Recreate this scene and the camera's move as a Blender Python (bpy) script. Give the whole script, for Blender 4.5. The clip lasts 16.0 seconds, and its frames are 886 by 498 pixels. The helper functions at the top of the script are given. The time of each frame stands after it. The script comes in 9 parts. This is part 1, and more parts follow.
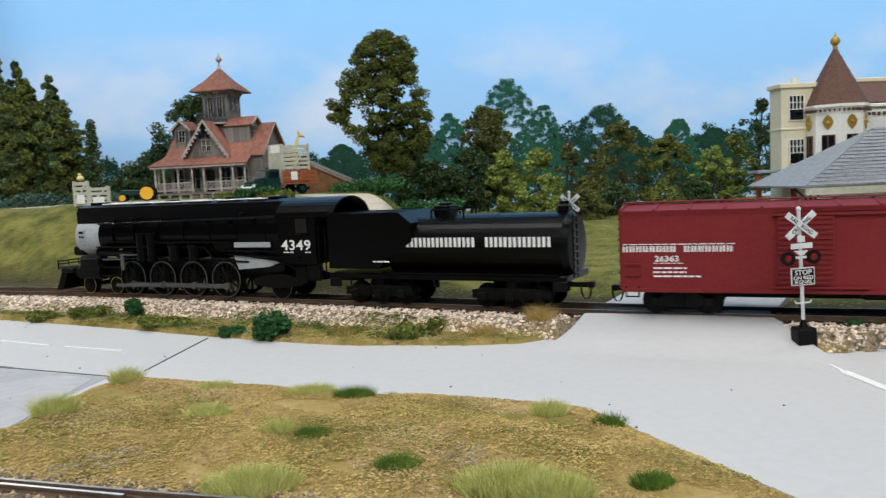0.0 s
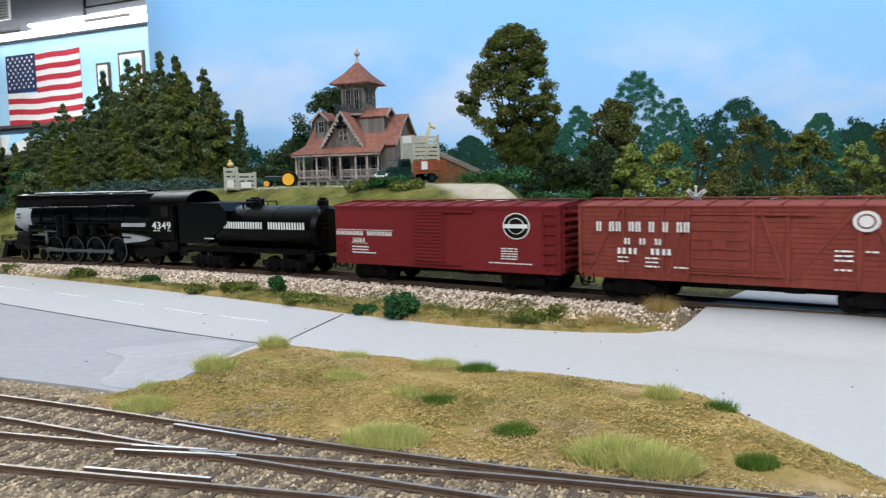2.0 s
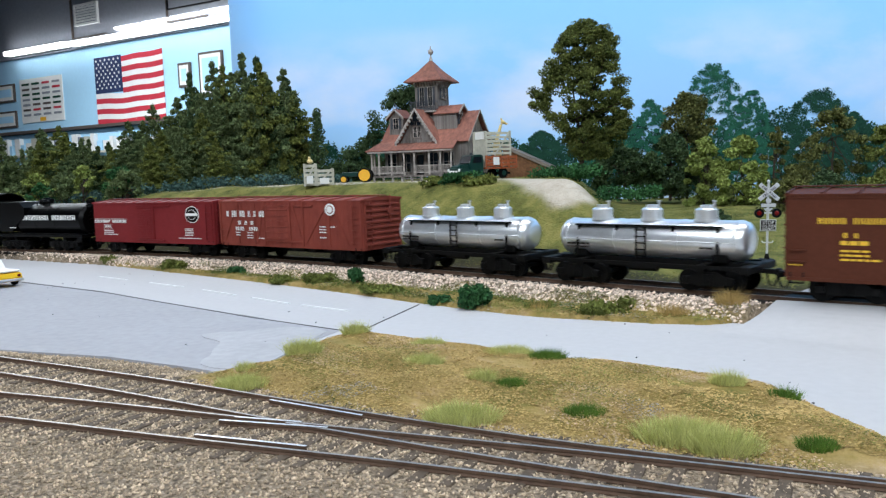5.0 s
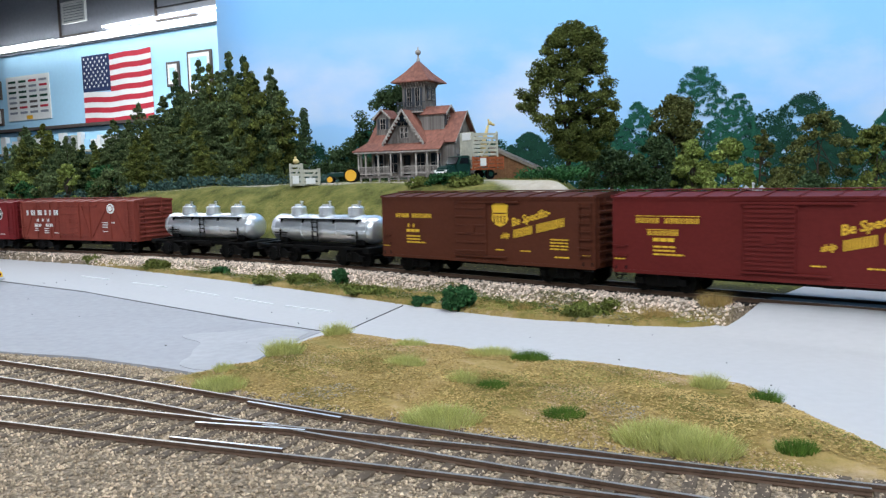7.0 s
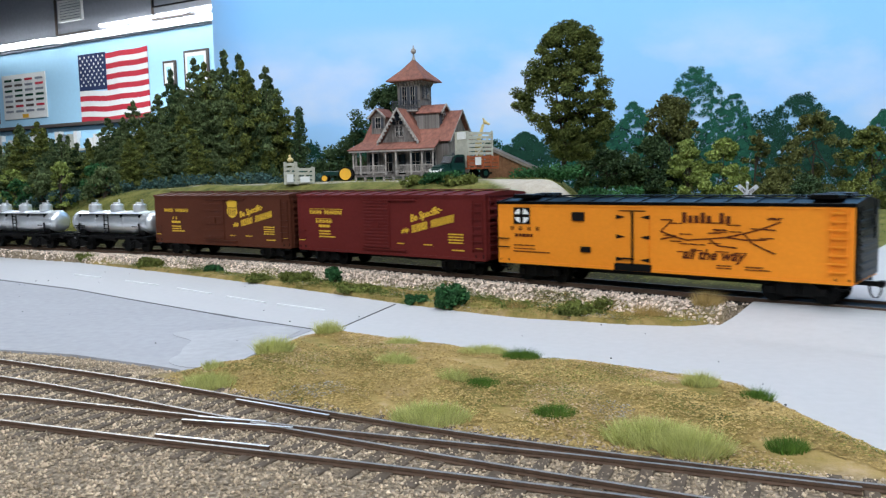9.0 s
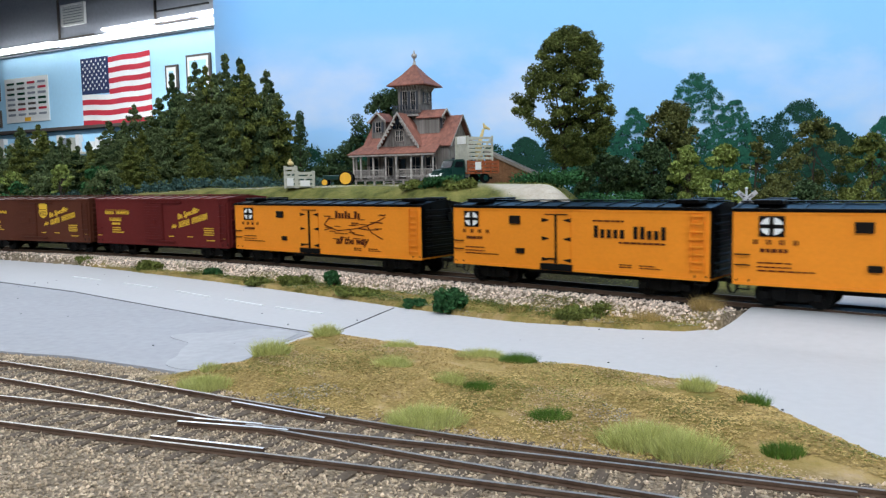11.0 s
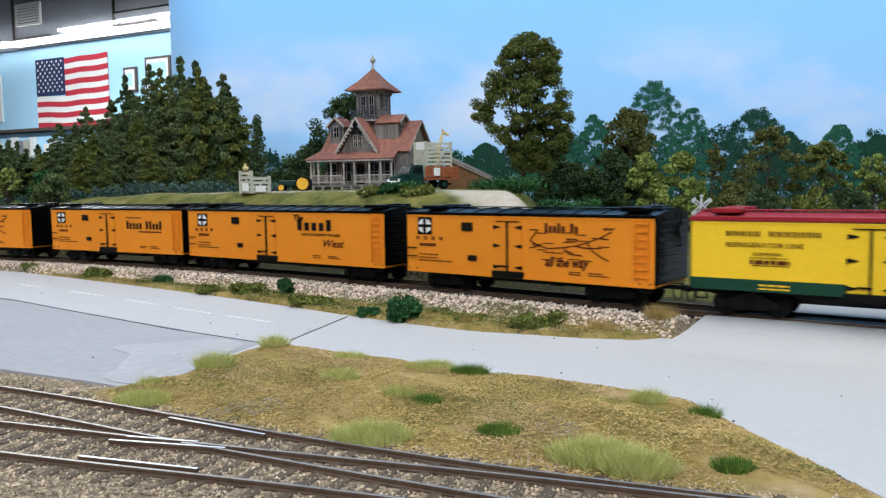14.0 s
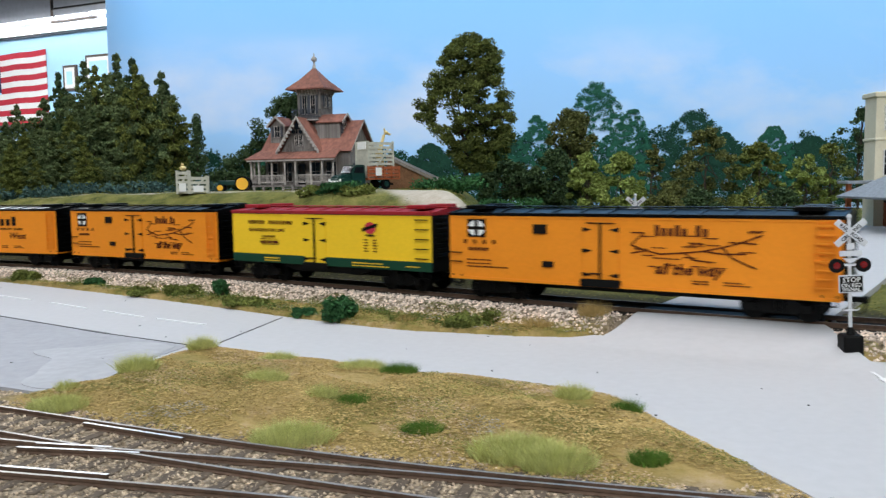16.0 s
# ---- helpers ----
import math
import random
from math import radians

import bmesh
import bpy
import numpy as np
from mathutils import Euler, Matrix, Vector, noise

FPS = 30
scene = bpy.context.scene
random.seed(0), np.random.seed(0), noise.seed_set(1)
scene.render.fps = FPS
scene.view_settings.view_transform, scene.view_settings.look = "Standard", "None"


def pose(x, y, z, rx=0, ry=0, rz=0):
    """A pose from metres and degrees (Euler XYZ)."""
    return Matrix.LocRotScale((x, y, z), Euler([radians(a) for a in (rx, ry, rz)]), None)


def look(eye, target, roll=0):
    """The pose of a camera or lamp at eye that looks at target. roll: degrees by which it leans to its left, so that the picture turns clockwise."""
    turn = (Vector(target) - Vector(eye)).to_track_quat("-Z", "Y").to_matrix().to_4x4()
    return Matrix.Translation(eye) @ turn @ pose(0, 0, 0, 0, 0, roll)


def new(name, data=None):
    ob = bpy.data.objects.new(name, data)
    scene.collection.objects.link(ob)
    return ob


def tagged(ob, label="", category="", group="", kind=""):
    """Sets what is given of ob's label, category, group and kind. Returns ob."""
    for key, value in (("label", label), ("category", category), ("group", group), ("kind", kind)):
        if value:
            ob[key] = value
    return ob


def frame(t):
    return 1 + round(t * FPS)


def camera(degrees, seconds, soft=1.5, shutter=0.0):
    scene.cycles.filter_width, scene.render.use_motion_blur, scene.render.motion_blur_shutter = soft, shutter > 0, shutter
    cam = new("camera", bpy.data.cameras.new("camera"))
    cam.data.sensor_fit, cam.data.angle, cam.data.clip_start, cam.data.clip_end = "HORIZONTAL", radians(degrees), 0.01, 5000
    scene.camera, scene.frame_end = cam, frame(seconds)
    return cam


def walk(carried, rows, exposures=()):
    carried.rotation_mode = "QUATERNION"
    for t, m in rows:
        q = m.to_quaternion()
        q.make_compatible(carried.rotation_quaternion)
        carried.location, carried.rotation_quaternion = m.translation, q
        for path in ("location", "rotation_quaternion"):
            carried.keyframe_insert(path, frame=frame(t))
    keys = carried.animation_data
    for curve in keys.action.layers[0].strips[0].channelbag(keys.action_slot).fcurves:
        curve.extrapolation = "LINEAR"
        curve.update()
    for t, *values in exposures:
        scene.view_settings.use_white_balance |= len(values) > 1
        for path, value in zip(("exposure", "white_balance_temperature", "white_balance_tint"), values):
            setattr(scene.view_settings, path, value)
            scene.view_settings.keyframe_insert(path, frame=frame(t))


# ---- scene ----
cam = camera(58.9, 16.0, soft=1.3, shutter=0.4)
PATH = [
    (0, (0.00342, 0.02326, 0.06394), (0.04640, 0.51940, 0.01926), -2.67),
    (0.5, (0.00326, 0.01935, 0.06359), (0.01995, 0.51716, 0.02003), -2.33),
    (1, (0.00673, 0.01638, 0.06532), (0.00435, 0.51461, 0.02333), -2.28),
    (1.5, (0.00442, 0.01352, 0.06397), (-0.01174, 0.51127, 0.01944), -1.61),
    (2, (0.00287, 0.00806, 0.06358), (-0.03293, 0.50455, 0.01653), -1.60),
    (2.5, (0.00141, 0.00224, 0.06272), (-0.04993, 0.49726, 0.01458), -1.74),
    (3, (0.00229, -0.00203, 0.06415), (-0.06260, 0.49133, 0.01531), -1.97),
    (3.5, (0.00272, -0.00484, 0.06494), (-0.07255, 0.48711, 0.01674), -2.28),
    (3.7, (0.00181, -0.00609, 0.06486), (-0.07665, 0.48539, 0.01699), -2.16),
    (6, (0.00429, -0.00564, 0.06399), (-0.07521, 0.48547, 0.01410), -1.78),
    (6.5, (0.00456, -0.00447, 0.06394), (-0.07076, 0.48735, 0.01460), -1.62),
    (7, (0.00500, -0.00384, 0.06389), (-0.06838, 0.48835, 0.01533), -1.56),
    (7.5, (0.00531, -0.00352, 0.06368), (-0.06816, 0.48864, 0.01490), -1.57),
    (8, (0.00546, -0.00327, 0.06316), (-0.06709, 0.48902, 0.01425), -1.54),
    (8.5, (0.00580, -0.00251, 0.06297), (-0.06594, 0.48992, 0.01428), -1.41),
    (9, (0.00649, -0.00221, 0.06281), (-0.06480, 0.49031, 0.01435), -1.36),
    (11.5, (0.00792, -0.00189, 0.06211), (-0.06376, 0.49092, 0.01739), -1.02),
    (12, (0.00851, -0.00158, 0.06278), (-0.06106, 0.49154, 0.01818), -1.20),
    (12.5, (0.00891, -0.00173, 0.06292), (-0.05921, 0.49172, 0.01969), -1.30),
    (13, (0.00997, -0.00068, 0.06278), (-0.05300, 0.49356, 0.02071), -1.29),
    (13.5, (0.01102, 0.00110, 0.06307), (-0.04601, 0.49609, 0.02152), -1.15),
    (14, (0.01092, 0.00432, 0.06264), (-0.03781, 0.50015, 0.02048), -0.81),
    (14.5, (0.01009, 0.00606, 0.06355), (-0.03300, 0.50249, 0.02231), -0.90),
    (15, (0.00994, 0.00721, 0.06206), (-0.02667, 0.50411, 0.02028), -0.81),
    (15.5, (0.00986, 0.00594, 0.06246), (-0.01806, 0.50340, 0.02052), -0.80),
    (16, (0.01762, 0.00605, 0.06163), (0.00019, 0.50397, 0.01962), -0.86),
]
walk(cam, [(t, look(eye, target, roll)) for t, eye, target, roll in PATH], exposures=((0, 0.0, 7050, 10), (0.5, 0.02, 6950, 10), (1.5, 0.05, 6700, 10), (3.0, 0.10, 6450, 10), (7.0, 0.09, 6280, 10), (12.0, 0.03, 6350, 10), (14.0, 0.03, 6450, 10), (16.0, -0.01, 6580, 10)))

# ---- light: fluorescent tubes of the club room ----
world = bpy.data.worlds.new("room_air")
scene.world = world
world.use_nodes = True
world.node_tree.nodes["Background"].inputs[0].default_value = (0.8, 0.9, 1.0, 1)
world.node_tree.nodes["Background"].inputs[1].default_value = 0.06
scene.view_settings.exposure = 0.0


def tube_lamp(x, y, z, turn, length, watts):
    data = bpy.data.lights.new("fluorescent_light", "AREA")
    data.shape, data.size, data.size_y, data.energy = "RECTANGLE", length, 0.14, watts
    data.color = (0.90, 0.96, 1.0)
    ob = new("fluorescent_light", data)
    ob.matrix_world = pose(x, y, z, 0, 0, turn)
    return ob


tube_lamp(-0.2, -1.0, 1.5, 0, 3.2, 38)
tube_lamp(0.2, 0.45, 1.5, 0, 2.6, 23)
tube_lamp(-0.4, -3.0, 2.0, 0, 5.0, 125)
tube_lamp(-3.0, 3.6, 2.35, 20, 3.5, 120)
tube_lamp(-5.0, 7.6, 2.4, -20, 5.0, 300)

# ---- materials ----


def material(name, color, rough=0.6, metal=0.0, var=0.15, scale=60.0, bump=0.0, fine=600.0, spec=0.4, tint=None, streak=0.0):
    """A painted, printed or natural surface: colour varied at two scales, with fine relief."""
    m = bpy.data.materials.new(name)
    m.use_nodes = True
    nt = m.node_tree
    bs = nt.nodes["Principled BSDF"]
    bs.inputs["Roughness"].default_value, bs.inputs["Metallic"].default_value = rough, metal
    bs.inputs["Specular IOR Level"].default_value = spec
    tc = nt.nodes.new("ShaderNodeTexCoord")
    src = tc.outputs["Object"]
    if streak:
        mp = nt.nodes.new("ShaderNodeMapping")
        mp.inputs["Scale"].default_value = (1, 1, streak)
        nt.links.new(src, mp.inputs[0])
        src = mp.outputs[0]
    n1, n2 = nt.nodes.new("ShaderNodeTexNoise"), nt.nodes.new("ShaderNodeTexNoise")
    n1.inputs["Scale"].default_value, n2.inputs["Scale"].default_value = scale, fine
    n1.inputs["Detail"].default_value, n2.inputs["Detail"].default_value = 4, 2
    nt.links.new(src, n1.inputs[0]), nt.links.new(src, n2.inputs[0])
    add = nt.nodes.new("ShaderNodeMath")
    add.operation = "ADD"
    nt.links.new(n1.outputs[0], add.inputs[0]), nt.links.new(n2.outputs[0], add.inputs[1])
    ramp = nt.nodes.new("ShaderNodeValToRGB")
    ramp.color_ramp.elements[0].position, ramp.color_ramp.elements[1].position = 0.3, 0.72
    half = nt.nodes.new("ShaderNodeMath")
    half.operation, half.inputs[1].default_value = "MULTIPLY", 0.5
    nt.links.new(add.outputs[0], half.inputs[0]), nt.links.new(half.outputs[0], ramp.inputs[0])
    lo = tint or tuple(c * (1 - var) for c in color)
    hi = tuple(min(1, c * (1 + var)) for c in color)
    ramp.color_ramp.elements[0].color, ramp.color_ramp.elements[1].color = (*lo, 1), (*hi, 1)
    nt.links.new(ramp.outputs[0], bs.inputs["Base Color"])
    if bump:
        b = nt.nodes.new("ShaderNodeBump")
        b.inputs["Strength"].default_value, b.inputs["Distance"].default_value = bump, 0.0006
        nt.links.new(half.outputs[0], b.inputs["Height"]), nt.links.new(b.outputs[0], bs.inputs["Normal"])
    return m


def foliage(name, dark, light, rough=0.85, swing=0.45):
    """Leaves whose colour varies from clump to clump."""
    m = material(name, light, rough, var=0.0, scale=70, fine=420, tint=dark, spec=0.15)
    nt = m.node_tree
    geo = nt.nodes.new("ShaderNodeNewGeometry")
    hsv = nt.nodes.new("ShaderNodeHueSaturation")
    mr = nt.nodes.new("ShaderNodeMapRange")
    mr.inputs[3].default_value, mr.inputs[4].default_value = 1 - swing, 1 + swing
    nt.links.new(geo.outputs["Random Per Island"], mr.inputs[0]), nt.links.new(mr.outputs[0], hsv.inputs["Value"])
    bs = nt.nodes["Principled BSDF"]
    nt.links.new(bs.inputs["Base Color"].links[0].from_socket, hsv.inputs["Color"])
    nt.links.new(hsv.outputs[0], bs.inputs["Base Color"])
    return m


def glow(name, color, strength):
    m = bpy.data.materials.new(name)
    m.use_nodes = True
    bs = m.node_tree.nodes["Principled BSDF"]
    bs.inputs["Base Color"].default_value = (*color, 1)
    bs.inputs["Emission Color"].default_value, bs.inputs["Emission Strength"].default_value = (*color, 1), strength
    return m


BLACK = material("satin_black_paint", (0.0009, 0.0009, 0.0011), 0.32, var=0.35, scale=40, fine=900, spec=0.13)
SOOT = material("matt_black_underframe", (0.0022, 0.002, 0.002), 0.55, var=0.4, scale=80, bump=0.2, spec=0.16)
GRAPHITE = material("smokebox_graphite", (0.36, 0.38, 0.4), 0.45, var=0.2, scale=90)
STEEL = material("bright_steel", (0.62, 0.62, 0.63), 0.42, 0.75, var=0.15, scale=200)
RODS = material("dull_steel_rods", (0.17, 0.17, 0.175), 0.5, 0.8, var=0.2, scale=200)
SILVER = material("silver_tank_paint", (0.84, 0.86, 0.89), 0.3, 0.8, var=0.08, scale=60, bump=0.02)
OXIDE = material("freight_red_paint", (0.18, 0.021, 0.023), 0.6, var=0.15, scale=30, fine=700, spec=0.1)
OXIDE2 = material("red_oxide_wood_paint", (0.22, 0.05, 0.036), 0.65, var=0.22, scale=60, fine=500, streak=0.2, spec=0.1)
BROWN = material("boxcar_brown_paint", (0.088, 0.027, 0.015), 0.6, var=0.15, scale=30, fine=700, spec=0.1)
MAROON = material("boxcar_maroon_paint", (0.118, 0.017, 0.015), 0.6, var=0.15, scale=30, fine=700, spec=0.1)
ORANGE = material("reefer_orange_paint", (0.80, 0.255, 0.018), 0.55, var=0.07, scale=30, fine=700, spec=0.15)
YELLOW = material("reefer_yellow_paint", (0.86, 0.54, 0.025), 0.55, var=0.07, scale=30, fine=700, spec=0.15)
GREEN = material("dark_green_paint", (0.010, 0.05, 0.028), 0.55, var=0.15, scale=40, spec=0.12)
ROOFRED = material("roof_red_paint", (0.29, 0.018, 0.024), 0.55, var=0.15, scale=40, spec=0.15)
WHITE = material("white_lettering", (0.8, 0.8, 0.78), 0.6, var=0.05)
GOLD = material("yellow_lettering", (0.75, 0.45, 0.03), 0.6, var=0.06)
INK = material("black_lettering", (0.008, 0.006, 0.005), 0.6, var=0.1, spec=0.1)
LETBROWN = material("brown_lettering", (0.09, 0.022, 0.008), 0.6, var=0.1, spec=0.1)
ROADM = material("road_concrete_paint", (0.465, 0.46, 0.475), 0.8, var=0.05, scale=9, fine=300, bump=0.015, spec=0.2)
APRON = material("street_apron_paint", (0.335, 0.335, 0.36), 0.8, var=0.12, scale=11, fine=260, bump=0.02, spec=0.2)
DASH = material("road_marking_paint", (0.72, 0.73, 0.74), 0.7, var=0.12, scale=200)
PATCHM = material("worn_slab_paint", (0.385, 0.384, 0.405), 0.8, var=0.12, scale=40, fine=260, bump=0.02, spec=0.2)
CRACKM = material("road_joint_dark", (0.12, 0.12, 0.125), 0.9, var=0.3)
RAILM = material("rail_rust_side", (0.115, 0.072, 0.05), 0.65, 0.2, var=0.35, scale=120, spec=0.2)
RAILTOP = material("worn_rail_head", (0.30, 0.265, 0.235), 0.42, 0.6, var=0.3, scale=60)
# pale colour standing for lamp reflections on the glossy casing top
SHEEN = material("painted_lamp_sheen", (0.78, 0.79, 0.8), 0.4, 0.3, var=0.1, scale=90)
TIE = material("weathered_tie", (0.030, 0.025, 0.022), 0.85, var=0.5, scale=200, bump=0.4, spec=0.15)
TIE2 = material("grey_brown_tie", (0.105, 0.08, 0.06), 0.85, var=0.5, scale=200, bump=0.4, spec=0.15)
STONE1 = foliage("pink_tan_ballast", (0.54, 0.42, 0.34), (0.88, 0.75, 0.64))
STONE2 = foliage("grey_brown_ballast", (0.22, 0.165, 0.11), (0.70, 0.56, 0.41))
TURF = foliage("ochre_ground_foam", (0.29, 0.20, 0.066), (0.60, 0.43, 0.18), swing=0.25)
TURF_PINK = foliage("pink_tan_soil_crumbs", (0.42, 0.29, 0.18), (0.66, 0.48, 0.34), swing=0.2)
TURF_GREY = foliage("grey_grit_crumbs", (0.22, 0.205, 0.20), (0.46, 0.43, 0.41), swing=0.3)
MEADOW = foliage("green_ochre_meadow", (0.125, 0.13, 0.03), (0.34, 0.315, 0.09), swing=0.25)
MOSS = foliage("dark_moss_foam", (0.035, 0.06, 0.012), (0.15, 0.19, 0.045), swing=0.35)
STRAW = foliage("pale_green_grass", (0.36, 0.375, 0.10), (0.64, 0.64, 0.27), swing=0.3)
TUFTG = foliage("dark_green_grass", (0.05, 0.115, 0.018), (0.16, 0.27, 0.045), swing=0.3)
LEAF_BIG = foliage("olive_brown_foliage", (0.030, 0.047, 0.013), (0.20, 0.225, 0.06))
LEAF_CON = foliage("conifer_foliage", (0.034, 0.062, 0.026), (0.19, 0.235, 0.095))
LEAF_DARK = foliage("dark_green_foliage", (0.016, 0.038, 0.018), (0.10, 0.15, 0.062))
LEAF_LITE = foliage("light_green_foliage", (0.095, 0.14, 0.022), (0.37, 0.43, 0.125))
LEAF_RUST = foliage("rusty_green_foliage", (0.035, 0.046, 0.014), (0.20, 0.205, 0.065))
LEAF_BUSH = foliage("bush_foam", (0.012, 0.05, 0.02), (0.06, 0.165, 0.055))
LEAF_OLIVE = foliage("olive_foam", (0.07, 0.085, 0.018), (0.21, 0.235, 0.06))
LEAF_PAINT = foliage("painted_blue_green_trees", (0.008, 0.058, 0.040), (0.034, 0.145, 0.092))
LEAF_PAINT2 = foliage("painted_dark_trees", (0.007, 0.036, 0.026), (0.022, 0.082, 0.054))
HEDGE = foliage("blue_green_hedge", (0.0224, 0.0608, 0.0576), (0.096, 0.16, 0.136))
BARK = material("tree_bark", (0.05, 0.036, 0.024), 0.9, var=0.4, scale=200, bump=0.4)
CLAPBOARD = material("weathered_grey_boards", (0.27, 0.25, 0.235), 0.85, var=0.5, scale=120, bump=0.3, tint=(0.075, 0.062, 0.055), streak=0.25, spec=0.15)
RUSTROOF = material("rusty_tin_roof", (0.30, 0.125, 0.092), 0.75, var=0.25, scale=60, fine=350, bump=0.2, tint=(0.125, 0.06, 0.048), streak=0.3, spec=0.2)
TRIMW = material("weathered_trim", (0.46, 0.43, 0.40), 0.8, var=0.35, scale=150, tint=(0.2, 0.175, 0.16), spec=0.2)
GLASSD = material("dark_window_glass", (0.006, 0.007, 0.009), 0.12, var=0.2, spec=0.5)
SHUTTER = material("slate_shutter_paint", (0.075, 0.082, 0.098), 0.75, var=0.4, scale=200, spec=0.2)
PLAINW = material("white_plaster", (0.82, 0.81, 0.78), 0.6, var=0.05)
CREAM = material("cream_paint", (0.72, 0.66, 0.5), 0.6, var=0.08)
BROWNROOF = material("brown_shingle", (0.12, 0.06, 0.045), 0.8, var=0.3, scale=300, bump=0.3)
GREYROOF = material("grey_slate_shingle", (0.25, 0.27, 0.3), 0.8, var=0.25, scale=300, bump=0.3)
BRASS = material("gold_ornament", (0.55, 0.34, 0.08), 0.35, 0.6, var=0.2)
REDLAMP = material("red_lens", (0.16, 0.006, 0.006), 0.2, var=0.1)
SIGNGREY = material("silver_sign_paint", (0.6, 0.61, 0.63), 0.5, 0.2, var=0.1)
TRUCKGREEN = material("dark_green_enamel", (0.006, 0.034, 0.028), 0.3, var=0.15)
TRUCKORANGE = material("orange_stake_wood", (0.32, 0.085, 0.03), 0.7, var=0.25, scale=200)
CRATEM = material("pale_crate_wood", (0.5, 0.49, 0.41), 0.8, var=0.2, scale=200)
BARNM = material("brown_barn_boards", (0.2, 0.095, 0.045), 0.85, var=0.35, scale=150, bump=0.3)
BARNROOF = material("grey_brown_barn_roof", (0.22, 0.185, 0.155), 0.85, var=0.3, scale=150, bump=0.3)
HUBY = material("yellow_wheel_paint", (0.8, 0.42, 0.03), 0.5, var=0.1)
GIRAFFE = material("pale_yellow_animal_paint", (0.72, 0.56, 0.25), 0.6, var=0.1)
BLUEWALL = material("light_blue_wall_paint", (0.44, 0.73, 0.94), 0.7, var=0.04, scale=1.0, fine=20)
GREYWALL = material("grey_ceiling_paint", (0.25, 0.262, 0.295), 0.8, var=0.12, scale=1.0, fine=20)
CARPET = material("dark_floor", (0.08, 0.08, 0.09), 0.9, var=0.2, scale=5)
SHELFM = material("dark_shelf_wood", (0.09, 0.07, 0.06), 0.6, var=0.3, scale=5)
FLAGRED = material("flag_red_cloth", (0.5, 0.03, 0.05), 0.85, var=0.12, scale=8, fine=60)
FLAGBLUE = material("flag_navy_cloth", (0.02, 0.035, 0.1), 0.85, var=0.12, scale=8, fine=60)
FLAGWHITE = material("flag_white_cloth", (0.8, 0.79, 0.76), 0.85, var=0.06, scale=8, fine=60)
TUBE = glow("fluorescent_glow", (0.95, 0.98, 1.0), 6.0)

# ---- mesh helpers ----


def part(name, bm, mat, parent=None, label="", smooth=False):
    """Links a bmesh as one mesh object under a thing or part."""
    me = bpy.data.meshes.new(name)
    bm.to_mesh(me)
    bm.free()
    for m in mat if isinstance(mat, (list, tuple)) else (mat,):
        me.materials.append(m)
    if smooth:
        me.polygons.foreach_set("use_smooth", [True] * len(me.polygons))
    ob = new(name, me)
    ob.parent = parent
    if label:
        ob["label"] = label
    return ob


def mesh_np(name, verts, faces, mat, parent=None, smooth=False, label=""):
    me = bpy.data.meshes.new(name)
    me.from_pydata([tuple(v) for v in np.asarray(verts, float)], [], [tuple(int(i) for i in q) for q in faces])
    for m in mat if isinstance(mat, (list, tuple)) else (mat,):
        me.materials.append(m)
    if smooth:
        me.polygons.foreach_set("use_smooth", [True] * len(me.polygons))
    ob = new(name, me)
    ob.parent = parent
    if label:
        ob["label"] = label
    return ob


def thing(name, label, category, m=None, group="", kind=""):
    ob = new(name)
    ob.empty_display_size = 0.01
    if m is not None:
        ob.matrix_basis = m
    return tagged(ob, label, category, group, kind)


def box(bm, x0, x1, y0, y1, z0, z1, bevel=0.0, m=None):
    r = bmesh.ops.create_cube(bm, size=1.0)
    vs = r["verts"]
    for v in vs:
        v.co = Vector(((x0 + x1) / 2 + v.co.x * (x1 - x0), (y0 + y1) / 2 + v.co.y * (y1 - y0), (z0 + z1) / 2 + v.co.z * (z1 - z0)))
        if m is not None:
            v.co = m @ v.co
    if bevel:
        es = list({e for v in vs for e in v.link_edges})
        bmesh.ops.bevel(bm, geom=es, offset=bevel, segments=1, affect="EDGES")
    return bm


def cyl(bm, p0, p1, r0, r1=None, n=12, caps=True):
    p0, p1 = Vector(p0), Vector(p1)
    d = p1 - p0
    r = bmesh.ops.create_cone(bm, cap_ends=caps, segments=n, radius1=r0, radius2=r0 if r1 is None else r1, depth=d.length)
    m = Matrix.Translation((p0 + p1) / 2) @ d.to_track_quat("Z", "Y").to_matrix().to_4x4()
    for v in r["verts"]:
        v.co = m @ v.co
    return bm


def ball(bm, c, r, seg=12, squash=1.0):
    q = bmesh.ops.create_uvsphere(bm, u_segments=seg, v_segments=max(6, seg // 2), radius=r)
    for v in q["verts"]:
        v.co = Vector((v.co.x + c[0], v.co.y + c[1], v.co.z * squash + c[2]))
    return bm


def prism(bm, profile, axis, a0, a1):
    """Sweeps a closed profile of (u, v) along an axis: x takes u=y, v=z; y takes u=x, v=z; z takes u=x, v=y."""
    def at(u, v, a):
        return {"x": (a, u, v), "y": (u, a, v), "z": (u, v, a)}[axis]
    lo = [bm.verts.new(at(u, v, a0)) for u, v in profile]
    hi = [bm.verts.new(at(u, v, a1)) for u, v in profile]
    n = len(profile)
    bm.faces.new(lo[::-1]), bm.faces.new(hi)
    for i in range(n):
        bm.faces.new((lo[i], lo[(i + 1) % n], hi[(i + 1) % n], hi[i]))
    bmesh.ops.recalc_face_normals(bm, faces=bm.faces)
    return bm


def B():
    return bmesh.new()


